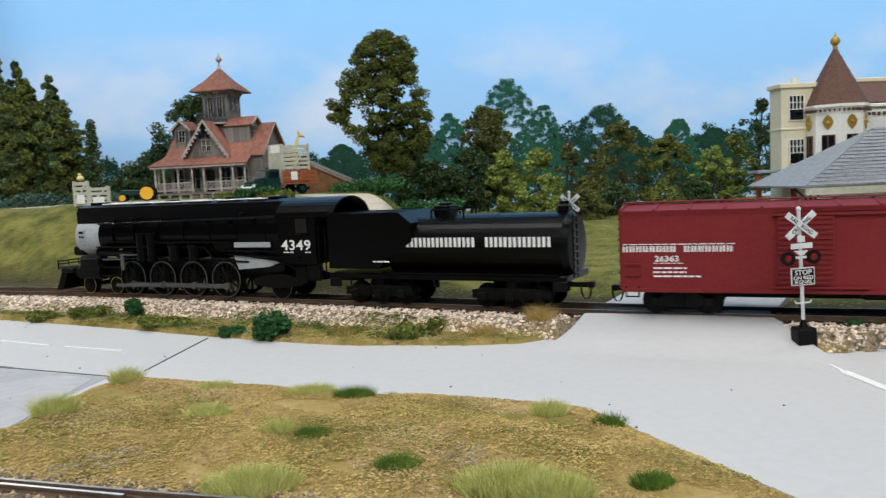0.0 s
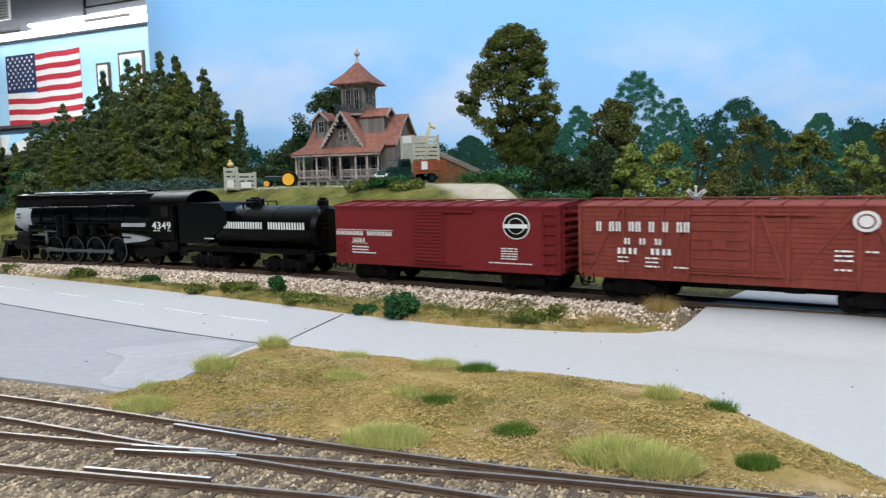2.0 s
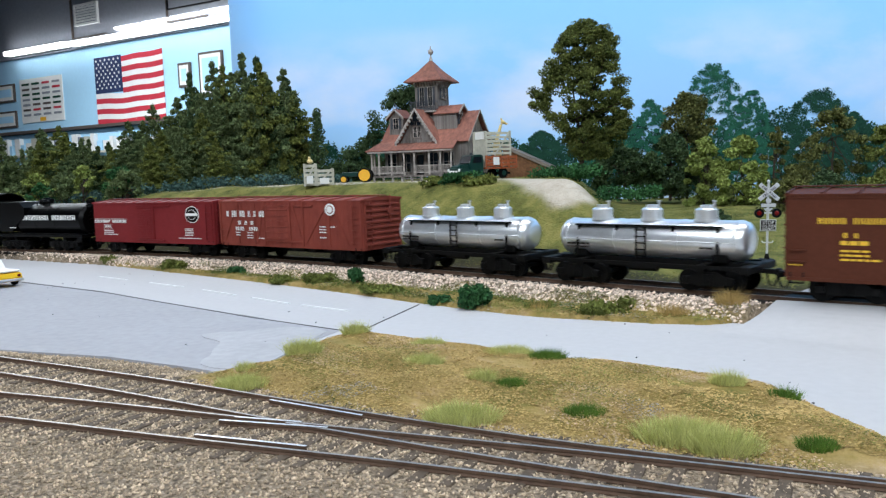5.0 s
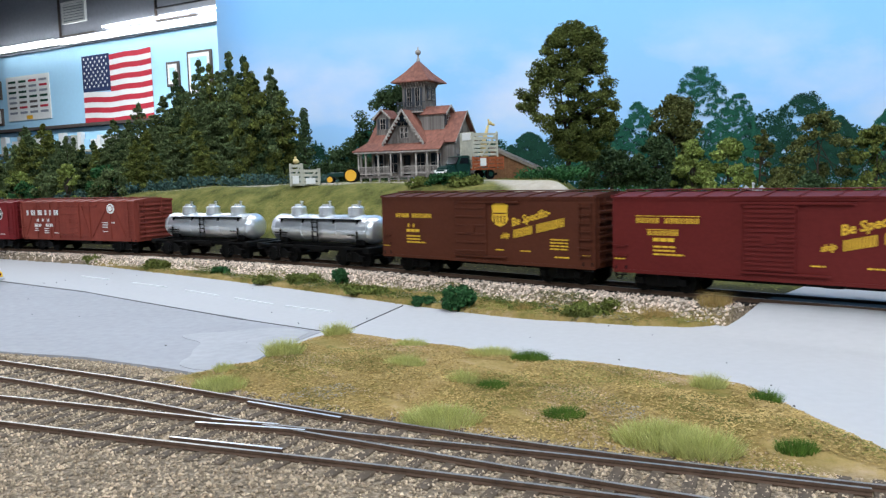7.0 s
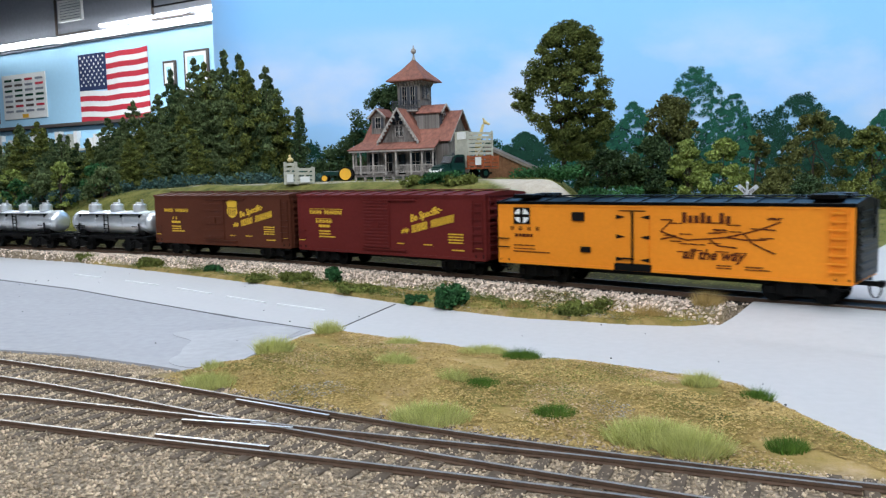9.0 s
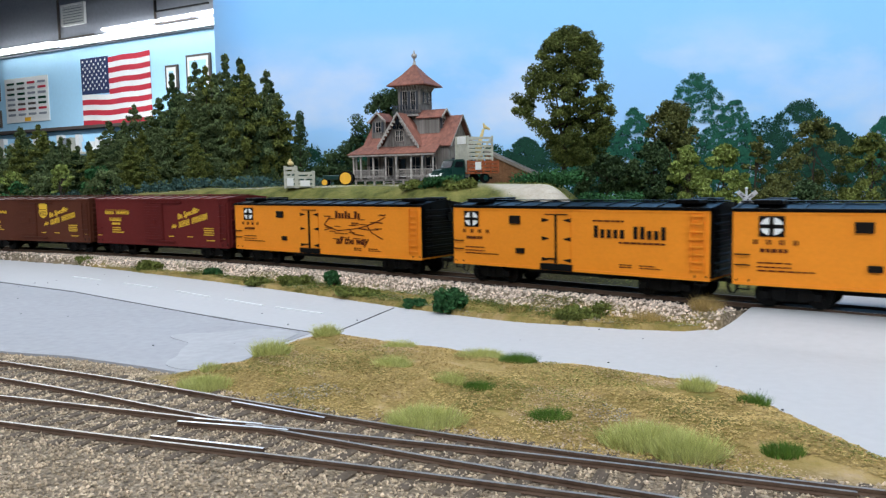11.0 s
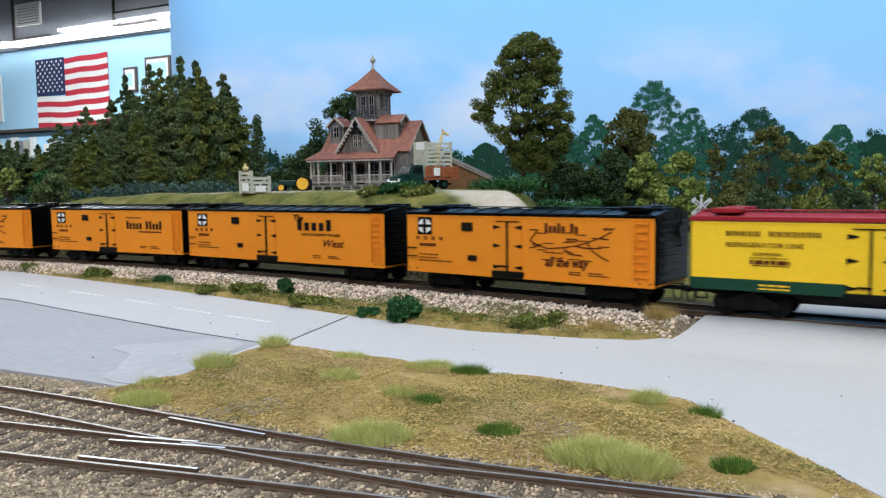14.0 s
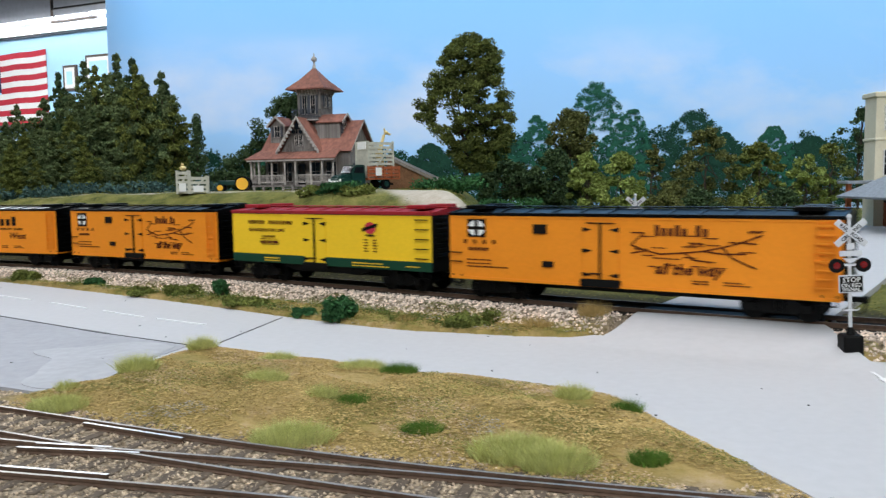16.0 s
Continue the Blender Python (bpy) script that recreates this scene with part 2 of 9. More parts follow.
def letters(text, size, mat, parent, m, name="lettering", squeeze=1.0, thick=0.0001, spacing=1.0, shear=0.0, center=False, bold=0.0):
    """Words as one mesh, in the built-in font."""
    cu = bpy.data.curves.new(name, "FONT")
    cu.body, cu.size, cu.extrude, cu.space_character, cu.shear, cu.offset = text, size, thick, spacing, shear, bold
    cu.resolution_u = 2
    if center:
        cu.align_x = "CENTER"
    tmp = bpy.data.objects.new(name, cu)
    me = bpy.data.meshes.new_from_object(tmp)
    bpy.data.objects.remove(tmp)
    for v in me.vertices:
        v.co.x *= squeeze
    me.materials.clear()
    me.materials.append(mat)
    ob = new(name, me)
    ob.parent = parent
    ob.matrix_basis = m
    return ob


# ---- the line of the main track ----
QUART = (1.44834, 1.33298, -0.03234, -0.64032, 0.38960)
RAIL_TOP = 0.0081
_x = np.arange(-0.54, 0.2001, 0.002)
_y = np.polyval(QUART, _x)


def _extended(x, y):
    a = np.array([x[1] - x[0], y[1] - y[0]])
    b = np.array([x[-1] - x[-2], y[-1] - y[-2]])
    a, b = a / np.hypot(*a), b / np.hypot(*b)
    left = np.array([(x[0], y[0]) + a * d for d in np.arange(-1.7, -0.001, 0.02)])
    right = np.array([(x[-1], y[-1]) + b * d for d in np.arange(0.02, 2.6, 0.02)])
    return np.vstack([left, np.stack([x, y], 1), right])


NEAR = _extended(_x, _y)
_t = np.gradient(NEAR, axis=0)
_t /= np.hypot(*_t.T)[:, None]
_n = np.stack([-_t[:, 1], _t[:, 0]], 1)
LINE = NEAR + _n * 0.00825
ARC = np.r_[0, np.cumsum(np.hypot(*np.diff(LINE, axis=0).T))]
ARC -= ARC[np.argmin(abs(LINE[:, 0] + 0.54))]


def on_line(s, off=0.0):
    """The point at arc s of the track's centre line, moved away from the viewer by off."""
    p = np.array([np.interp(s, ARC, LINE[:, 0]), np.interp(s, ARC, LINE[:, 1])])
    q = np.array([np.interp(s, ARC, _n[:, 0]), np.interp(s, ARC, _n[:, 1])])
    return p + q * off


def line_offset(x, y):
    """Signed distance to the centre line, positive behind it, and the arc there."""
    pts = np.stack([np.ravel(x), np.ravel(y)], 1)
    best, arc = np.full(len(pts), 9.0), np.zeros(len(pts))
    for i in range(0, len(LINE), 2):
        d = pts - LINE[i]
        r = np.hypot(d[:, 0], d[:, 1])
        side = np.where(d @ _n[i] >= 0, r, -r)
        near = r < abs(best)
        best[near], arc[near] = side[near], ARC[i]
    return best.reshape(np.shape(x)), arc.reshape(np.shape(x))


TRAVEL = np.polyfit([0, 1.5, 2.5, 3.5, 6.3, 7, 9, 11.5, 12.5, 14.5, 16], [0.7192, 0.5572, 0.4491, 0.3397, 0.0366, -0.0394, -0.2581, -0.5212, -0.6366, -0.8631, -1.0363], 4)


def car_pose(s, half=0.05):
    a, b = on_line(s - half), on_line(s + half)
    mid, d = (a + b) / 2, b - a
    return Matrix.Translation((mid[0], mid[1], RAIL_TOP)) @ Matrix.Rotation(math.atan2(d[1], d[0]), 4, "Z")


MOVERS = []


def on_train(ob, start, length, half=None, tall=1.0):
    """Notes a vehicle whose leading end starts that far behind the first freight car."""
    MOVERS.append((ob, start + length / 2, half or length * 0.34))
    ob.matrix_basis = car_pose(np.polyval(TRAVEL, 0) + start + length / 2, half or length * 0.34)
    ob.scale.z = tall
    for child in ob.children:
        if child.name.startswith("truck"):
            child.scale.z = 1 / tall

# ---- ground ----
FRONT_EDGE = [(-1.6, 0.62), (-0.5, 0.335), (-0.209, 0.265), (-0.168, 0.257), (-0.127, 0.242), (-0.111, 0.234), (-0.101, 0.242), (-0.097, 0.259), (-0.093, 0.283), (-0.083, 0.295), (-0.07, 0.292), (-0.057, 0.285), (-0.034, 0.273), (-0.005, 0.257), (0.024, 0.246), (0.048, 0.233), (0.06, 0.223), (0.064, 0.211), (0.07, 0.191), (0.076, 0.176), (0.088, 0.14), (0.12, 0.02), (0.2, -0.5)]
FAR_EDGE = [(-1.6, 1.02), (-0.7, 0.70), (-0.475, 0.609), (-0.363, 0.559), (-0.259, 0.495), (-0.177, 0.443), (-0.112, 0.399), (-0.069, 0.368), (-0.017, 0.335), (0.012, 0.325), (0.035, 0.3175), (0.052, 0.315), (0.0605, 0.3155), (0.0665, 0.3185)]
RIGHT_EDGE = [(0.1465, 0.284), (0.1455, 0.277), (0.149, 0.27), (0.158, 0.267), (0.17, 0.266), (0.24, 0.236), (0.9, -0.1), (1.6, -0.5)]
CROSS = [(0.0665, 0.3185), (0.0865, 0.3310), (0.149, 0.302), (0.1465, 0.284)]


def rounded(line, step=0.004):
    """A smooth line through the given corners."""
    p = np.array(line, float)
    out = []
    for i in range(len(p) - 1):
        a, b, c, d = p[max(i - 1, 0)], p[i], p[i + 1], p[min(i + 2, len(p) - 1)]
        n = max(2, min(12, int(np.hypot(*(c - b)) / step)))
        for k in range(n):
            u = k / n
            lin = b + (c - b) * u
            cat = 0.5 * (2 * b + (c - a) * u + (2 * a - 5 * b + 4 * c - d) * u**2 + (3 * b - a - 3 * c + d) * u**3)
            out.append(cat if np.hypot(*(c - b)) < 0.12 else lin)
    out.append(p[-1])
    return np.array(out)


ROAD_LINE = np.vstack([rounded(FAR_EDGE), rounded(RIGHT_EDGE), rounded(FRONT_EDGE)[::-1]])


def inside(x, y, poly):
    res = np.zeros(np.shape(x), bool)
    j = len(poly) - 1
    for i in range(len(poly)):
        xi, yi, xj, yj = *poly[i], *poly[j]
        if yi != yj:
            res ^= ((yi > y) != (yj > y)) & (x < (xj - xi) * (y - yi) / (yj - yi) + xi)
        j = i
    return res


def smooth(a, b, v):
    u = np.clip((v - a) / (b - a), 0, 1)
    return u * u * (3 - 2 * u)


def lumps(x, y, k, seed=0.0):
    return (np.sin(x * k + 1.3 * np.sin(y * k * 0.7 + seed)) + np.sin(y * k * 1.3 + 1.7 * np.sin(x * k * 0.6 + seed * 2)) + np.sin((x + y) * k * 2.1 + seed)) / 3


FAR_STOCK = [(-2.2, 0.85), (-0.9, 0.46), (-0.4, 0.3107), (-0.193, 0.240), (-0.149, 0.2248), (-0.11, 0.2105), (-0.082, 0.1985), (-0.05, 0.1852), (-0.026, 0.1758), (0.004, 0.1655), (0.022, 0.1600), (0.048, 0.1525), (0.064, 0.1490), (0.12, 0.136), (0.3, 0.10)]
_fx, _fy = np.array(FAR_STOCK).T


def front_back(x, y):
    """How far a point lies behind the rear rail of the yard track."""
    return (y - np.interp(x, _fx, _fy)) * 0.93


def edge_gap(x, y):
    """Distance to the street's front edge."""
    best = np.full(np.shape(x), 9.0)
    for (ax, ay), (bx, by) in zip(FRONT_EDGE, FRONT_EDGE[1:]):
        u = np.clip(((x - ax) * (bx - ax) + (y - ay) * (by - ay)) / ((bx - ax) ** 2 + (by - ay) ** 2), 0, 1)
        best = np.minimum(best, np.hypot(x - ax - u * (bx - ax), y - ay - u * (by - ay)))
    return best


DIRT_PATH = [(-0.085, 0.655), (-0.052, 0.622), (-0.0412, 0.600), (-0.0264, 0.560), (-0.014, 0.530), (0.004, 0.500)]


def path_gap(x, y):
    """Distance to the middle of the dirt path that comes down from the yard."""
    best = np.full(np.shape(x), 9.0)
    for (ax, ay), (bx, by) in zip(DIRT_PATH, DIRT_PATH[1:]):
        u = np.clip(((x - ax) * (bx - ax) + (y - ay) * (by - ay)) / ((bx - ax) ** 2 + (by - ay) ** 2), 0, 1)
        best = np.minimum(best, np.hypot(x - ax - u * (bx - ax), y - ay - u * (by - ay)))
    return best


def land(x, y):
    """Height of the scenery, and its weights of ballast, grass and dirt."""
    d, arc = line_offset(x, y)
    fb = front_back(x, y)
    front = inside(x, y, [*FRONT_EDGE, (-1.6, -0.5)])
    z = np.full(np.shape(x), -0.0025)
    # the yard and the grassy island
    mound = 0.0030 * smooth(0.004, 0.03, fb) * (1 - 0.6 * smooth(0.03, 0.1, fb)) + 0.0012 * lumps(x, y, 120) * smooth(0.005, 0.03, fb)
    mound = mound * smooth(-0.128, -0.100, x)
    rim = np.clip(edge_gap(x, y), 0, 0.02)
    z = np.where(front, -0.0008 + 0.0024 * smooth(0, 0.0035 + 0.012 * smooth(-0.105, -0.125, x), rim) + mound * smooth(0.001, 0.014, rim), z)
    # the railway's bank and the slope behind
    bank = 0.0056 * (1 - smooth(0.0175, 0.036, -d)) + 0.0005
    verge = bank + 0.0012 * smooth(0.03, 0.04, -d) * (1 + 0.5 * lumps(x, y, 90, 2.0))
    hill_top = 0.0565 - 0.020 * smooth(-0.02, 0.12, x) - 0.004 * smooth(-0.22, -0.5, x) - 0.030 * smooth(-0.33, -0.75, x)
    hill = 0.0056 + (hill_top - 0.0056) * smooth(0.022, 0.105, d) ** 0.8 + 0.0015 * lumps(x, y, 60, 5.0) * smooth(0.03, 0.06, d) * (1 - smooth(0.1, 0.14, d))
    low = 0.0056 + 0.006 * smooth(0.03, 0.1, d) + 0.012 * smooth(0.2, 0.4, d)
    keep = smooth(0.06, 0.0, x)
    back = low + (hill - low) * keep
    z = np.where(~front, np.where(d < 0, np.where(-d < 0.018, 0.0056, verge), np.where(d < 0.018, 0.0056, back)), z)
    road = inside(x, y, ROAD_LINE) | inside(x, y, CROSS)
    z = np.where(road, np.maximum(-0.003, -0.0008 - 0.4 * edge_gap(x, y)), z)
    across = (arc > CROSS_S[0]) & (arc < CROSS_S[1]) & (abs(d) < 0.05)
    z = np.where(across, -0.003, z)
    z = np.where(~front & (d < -0.04) & (edge_gap(x, y) < 0.007), -0.002, z)
    under, u = behind_road(d, arc)
    z = np.where(under, np.minimum(z, 0.0072 + 0.0148 * smooth(0, 1, u) - 0.003), z)
    ballast = np.where(front, 1 - smooth(-0.002, 0.01, fb + 0.004 * lumps(x, y, 200)) * smooth(-0.130, -0.108, x + 0.006 * lumps(x, y, 160)), 1 - smooth(0.026, 0.034, -d + 0.005 * lumps(x, y, 110, 3.0)))
    ballast = np.where(~front & (d > 0), 1 - smooth(0.02, 0.03, d), ballast)
    yard = smooth(0.098, 0.112, d + 0.004 * lumps(x, y, 150)) * (1 - smooth(-0.058, -0.034, x + 0.004 * lumps(x, y, 90))) * smooth(-0.42, -0.3, x) * (1 - smooth(0.2, 0.24, d))
    yard = np.maximum(yard, (1 - smooth(0.011, 0.020, path_gap(x, y) + 0.003 * lumps(x, y, 140, 6.0))) * smooth(0.02, 0.03, d))
    return z, ballast, yard


def behind_road(d, arc, margin=0.0):
    """Whether a place lies under the road that leads away behind the track, and how far along it."""
    u = np.clip((d - 0.0095) / 0.3905, 0, 1)
    return (d > 0.0095) & (d < 0.41) & (arc > CROSS_S[0] + 0.002 + 0.028 * u - margin) & (arc < CROSS_S[1] + 0.002 + 0.088 * u + margin), u


CROSS_S = tuple(float(ARC[np.argmin(np.hypot(NEAR[:, 0] - a, NEAR[:, 1] - b))]) for a, b in ((0.0865, 0.331), (0.149, 0.302)))


def ground_material():
    m = material("scenic_ground", (0.2, 0.15, 0.05), 0.95, var=0.3)
    nt = m.node_tree
    nt.nodes.clear()
    out, bs = nt.nodes.new("ShaderNodeOutputMaterial"), nt.nodes.new("ShaderNodeBsdfPrincipled")
    bs.inputs["Roughness"].default_value, bs.inputs["Specular IOR Level"].default_value = 0.95, 0.15
    nt.links.new(bs.outputs[0], out.inputs[0])
    tc, at = nt.nodes.new("ShaderNodeTexCoord"), nt.nodes.new("ShaderNodeAttribute")
    at.attribute_name = "soil"
    sep = nt.nodes.new("ShaderNodeSeparateColor")
    nt.links.new(at.outputs["Color"], sep.inputs[0])

    def ramp(scale, colors, detail=5):
        n, r = nt.nodes.new("ShaderNodeTexNoise"), nt.nodes.new("ShaderNodeValToRGB")
        n.inputs["Scale"].default_value, n.inputs["Detail"].default_value, n.inputs["Roughness"].default_value = scale, detail, 0.7
        nt.links.new(tc.outputs["Object"], n.inputs[0]), nt.links.new(n.outputs[0], r.inputs[0])
        while len(r.color_ramp.elements) < len(colors):
            r.color_ramp.elements.new(0.5)
        for i, c in enumerate(colors):
            r.color_ramp.elements[i].position = 0.32 + 0.36 * i / (len(colors) - 1)
            r.color_ramp.elements[i].color = (*c, 1)
        return r.outputs[0], n.outputs[0]

    grass, g1 = ramp(40, [(0.12, 0.125, 0.032), (0.25, 0.19, 0.058), (0.36, 0.255, 0.10), (0.48, 0.345, 0.21)], 8)
    grit, g2 = ramp(700, [(0.06, 0.046, 0.034), (0.20, 0.155, 0.11), (0.40, 0.32, 0.24)], 3)
    sand, g3 = ramp(90, [(0.4, 0.34, 0.27), (0.56, 0.5, 0.42)], 6)

    def mix(f, a, b):
        x = nt.nodes.new("ShaderNodeMix")
        x.data_type = "RGBA"
        nt.links.new(f, x.inputs["Factor"]), nt.links.new(a, x.inputs["A"]), nt.links.new(b, x.inputs["B"])
        return x.outputs["Result"]

    meadow, g4 = ramp(60, [(0.06, 0.07, 0.018), (0.15, 0.15, 0.04), (0.25, 0.22, 0.07)], 6)
    behind = nt.nodes.new("ShaderNodeAttribute")
    behind.attribute_name = "meadow"
    grass = mix(behind.outputs["Fac"], grass, meadow)
    col = mix(sep.outputs[1], mix(sep.outputs[0], grass, grit), sand)
    # near-black colour that paints the train's shade into the track bed
    track_shade = nt.nodes.new("ShaderNodeRGB")
    track_shade.outputs[0].default_value = (0.028, 0.024, 0.02, 1)
    col = mix(sep.outputs[2], col, track_shade.outputs[0])
    nt.links.new(col, bs.inputs["Base Color"])
    fine = nt.nodes.new("ShaderNodeTexNoise")
    fine.inputs["Scale"].default_value, fine.inputs["Detail"].default_value = 700, 3
    nt.links.new(tc.outputs["Object"], fine.inputs[0])
    b = nt.nodes.new("ShaderNodeBump")
    b.inputs["Strength"].default_value, b.inputs["Distance"].default_value = 0.9, 0.0012
    nt.links.new(fine.outputs[0], b.inputs["Height"]), nt.links.new(b.outputs[0], bs.inputs["Normal"])
    return m


def axis(spans):
    return np.unique(np.round(np.concatenate([np.arange(a, b + 1e-9, s) for a, b, s in spans]), 5))


gx = axis([(-2.2, -0.55, 0.05), (-0.55, 0.3, 0.0025), (0.3, 2.9, 0.05)])
gy = axis([(-1.2, 0.1, 0.05), (0.1, 0.5, 0.0025), (0.5, 0.8, 0.005), (0.8, 1.35, 0.05)])
GX, GY = np.meshgrid(gx, gy)
GZ, G_BAL, G_YARD = land(GX, GY)
_d = line_offset(GX, GY)[0]
# weight of the painted shade: between the rails and just behind them
G_SHADE = (1 - smooth(0.010, 0.016, abs(_d))) + 0.75 * smooth(0.012, 0.02, _d) * (1 - smooth(0.03, 0.05, _d))
nx_, ny_ = len(gx), len(gy)
idx = np.arange(nx_ * ny_).reshape(ny_, nx_)
gfaces = np.stack([idx[:-1, :-1], idx[:-1, 1:], idx[1:, 1:], idx[1:, :-1]], -1).reshape(-1, 4)
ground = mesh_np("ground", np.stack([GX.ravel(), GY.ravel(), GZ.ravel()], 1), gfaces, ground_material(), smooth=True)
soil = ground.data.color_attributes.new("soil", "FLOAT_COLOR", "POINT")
soil.data.foreach_set("color", np.stack([G_BAL.ravel(), G_YARD.ravel(), G_SHADE.ravel(), 1 + 0 * G_BAL.ravel()], 1).ravel().astype(np.float32))
meadow_ = ground.data.attributes.new("meadow", "FLOAT", "POINT")
meadow_.data.foreach_set("value", smooth(0.015, 0.03, _d).ravel().astype(np.float32))
tagged(ground, "model scenery ground of ochre turf, ballast and pale dirt", "ground", kind="structure")


def height(x, y):
    i, j = np.clip(np.searchsorted(gy, y), 1, ny_ - 1), np.clip(np.searchsorted(gx, x), 1, nx_ - 1)
    v, u = (y - gy[i - 1]) / (gy[i] - gy[i - 1]), (x - gx[j - 1]) / (gx[j] - gx[j - 1])
    return (GZ[i - 1, j - 1] * (1 - u) + GZ[i - 1, j] * u) * (1 - v) + (GZ[i, j - 1] * (1 - u) + GZ[i, j] * u) * v


# ---- road ----
def slab(name, line, z0, z1, mat, label):
    bm = B()
    top = [bm.verts.new((x, y, z1)) for x, y in line]
    low = [bm.verts.new((x, y, z0)) for x, y in line]
    n = len(line)
    edges = [bm.edges.new((top[i], top[(i + 1) % n])) for i in range(n)]
    bmesh.ops.triangle_fill(bm, use_beauty=True, edges=edges)
    for i in range(n):
        bm.faces.new((top[i], top[(i + 1) % n], low[(i + 1) % n], low[i]))
    bmesh.ops.recalc_face_normals(bm, faces=bm.faces)
    return tagged(part(name, bm, mat), label, "road", kind="structure")


road = slab("road", ROAD_LINE, -0.004, 0.0, ROADM, "smooth pale grey model street with a painted centre line")


def ramp_piece(name, corners, mat, label):
    """A sloping road slab from four corners (x, y, z)."""
    bm = B()
    (a, b, c, d) = [Vector(p) for p in corners]
    n = 12
    rows = []
    for i in range(n + 1):
        u = i / n
        l, r = a.lerp(b, u), d.lerp(c, u)
        zz = a.z + (b.z - a.z) * (u * u * (3 - 2 * u))
        bend = Vector((math.sin(u * math.pi) * 0.0035, -math.sin(u * math.pi) * 0.001, 0))
        l, r = l + bend * (1 if name == "road_ramp" else 0), r - bend * 0.3
        rows.append([bm.verts.new((*l.xy, zz)), bm.verts.new((*r.xy, zz)), bm.verts.new((*l.xy, -0.004)), bm.verts.new((*r.xy, -0.004))])
    for p, q in zip(rows, rows[1:]):
        bm.faces.new((p[0], p[1], q[1], q[0])), bm.faces.new((p[2], p[0], q[0], q[2])), bm.faces.new((p[1], p[3], q[3], q[1]))
    bmesh.ops.recalc_face_normals(bm, faces=bm.faces)
    return tagged(part(name, bm, mat), label, "road", kind="structure")


ramp_piece("road_ramp", [(0.0545, 0.2960, 0.0001), (0.0865, 0.3305, 0.0072), (0.149, 0.302, 0.0072), (0.1480, 0.2440, 0.0001)], ROADM, "pale grey road ramp rising to the level crossing")
c0, c1 = CROSS_S
q = [on_line(c0 + 0.002, 0.0095), on_line(c0 + 0.03, 0.40), on_line(c1 + 0.09, 0.40), on_line(c1 + 0.002, 0.0095)]
ramp_piece("road_behind_crossing", [(*q[0], 0.0072), (*q[1], 0.022), (*q[2], 0.022), (*q[3], 0.0072)], ROADM, "pale grey road leading away behind the track")
bm = B()
a, b, c, d = on_line(c0, -0.0069), on_line(c0, 0.0069), on_line(c1, 0.0069), on_line(c1, -0.0069)
prism(bm, [tuple(p) for p in (a, b, c, d)], "z", 0.003, 0.0070)
tagged(part("crossing_plank", bm, SOOT), "dark crossing panel between the rails", "road", kind="structure")


def marking(name, x0, y0, x1, y1, w, mat, label, z=0.0006, parent=None):
    d = Vector((x1 - x0, y1 - y0, 0)).normalized()
    n = Vector((-d.y, d.x, 0)) * w / 2
    bm = B()
    p, q = Vector((x0, y0, 0)), Vector((x1, y1, 0))
    prism(bm, [tuple((p + n).xy), tuple((p - n).xy), tuple((q - n).xy), tuple((q + n).xy)], "z", z - 0.0005, z)
    ob = part(name, bm, mat, parent)
    if label:
        tagged(ob, label, "marking", kind="structure")
    return ob


# the darker apron in front of the joint, and grit on the street
crack_ = [(-0.363, 0.4635), (-0.27, 0.4145), (-0.214, 0.378), (-0.152, 0.3385), (-0.136, 0.3285), (-0.092, 0.3035)]
slab("road_apron", [(-0.37, 0.2995), *[(x, y - 0.001) for x, y in crack_], (-0.0985, 0.2780), (-0.103, 0.2450), (-0.112, 0.2345), (-0.128, 0.2415), (-0.168, 0.2562), (-0.209, 0.2640)][::-1], -0.002, 0.0002, APRON, "slightly darker grey concrete slab along the street")
slab("road_patch", rounded([(-0.0992, 0.2725), (-0.1018, 0.2470), (-0.1120, 0.2388), (-0.1230, 0.2432), (-0.1270, 0.2500), (-0.1275, 0.2580), (-0.1310, 0.2680), (-0.1340, 0.2800), (-0.1440, 0.2880), (-0.1480, 0.2940), (-0.1420, 0.2990), (-0.1320, 0.3010), (-0.1220, 0.3080), (-0.1100, 0.3095), (-0.0965, 0.3010)], 0.002), -0.002, 0.0004, PATCHM, "paler patch of worn whitish paint on the grey slab")
grit_ = random.Random(77)
gb_ = B()
for k in range(70):
    gx_, gy_ = grit_.uniform(-0.36, 0.14), grit_.uniform(0.20, 0.50)
    if inside(np.array([gx_]), np.array([gy_]), ROAD_LINE)[0]:
        ball(gb_, (gx_, gy_, 0.0003), grit_.uniform(0.0002, 0.00042), 5, 0.6)
tagged(part("street_grit", gb_, CRACKM), "dark specks of grit lying on the grey street", "gravel", kind="stuff")

for x0, y0, x1, y1 in ((-0.318, 0.486, -0.286, 0.467), (-0.261, 0.452, -0.228, 0.432), (-0.21, 0.42, -0.18, 0.399), (-0.167, 0.390, -0.138, 0.370), (-0.13, 0.3655, -0.101, 0.3485)):
    marking("road_marking", x0, y0, x1, y1, 0.0011, DASH, "worn white centre line dash on grey street", 0.0004)
for x0, y0, x1, y1, w in ((-0.0815, 0.3085, -0.0705, 0.3655, 0.0005), (-0.363, 0.464, -0.27, 0.415, 0.0016), (-0.27, 0.415, -0.214, 0.3785, 0.0009), (-0.214, 0.3785, -0.152, 0.339, 0.0008), (-0.152, 0.339, -0.136, 0.329, 0.0016), (-0.136, 0.329, -0.092, 0.304, 0.0005)):
    marking("road_joint", x0, y0, x1, y1, w, CRACKM, "dark open joint between street slabs", 0.0003)
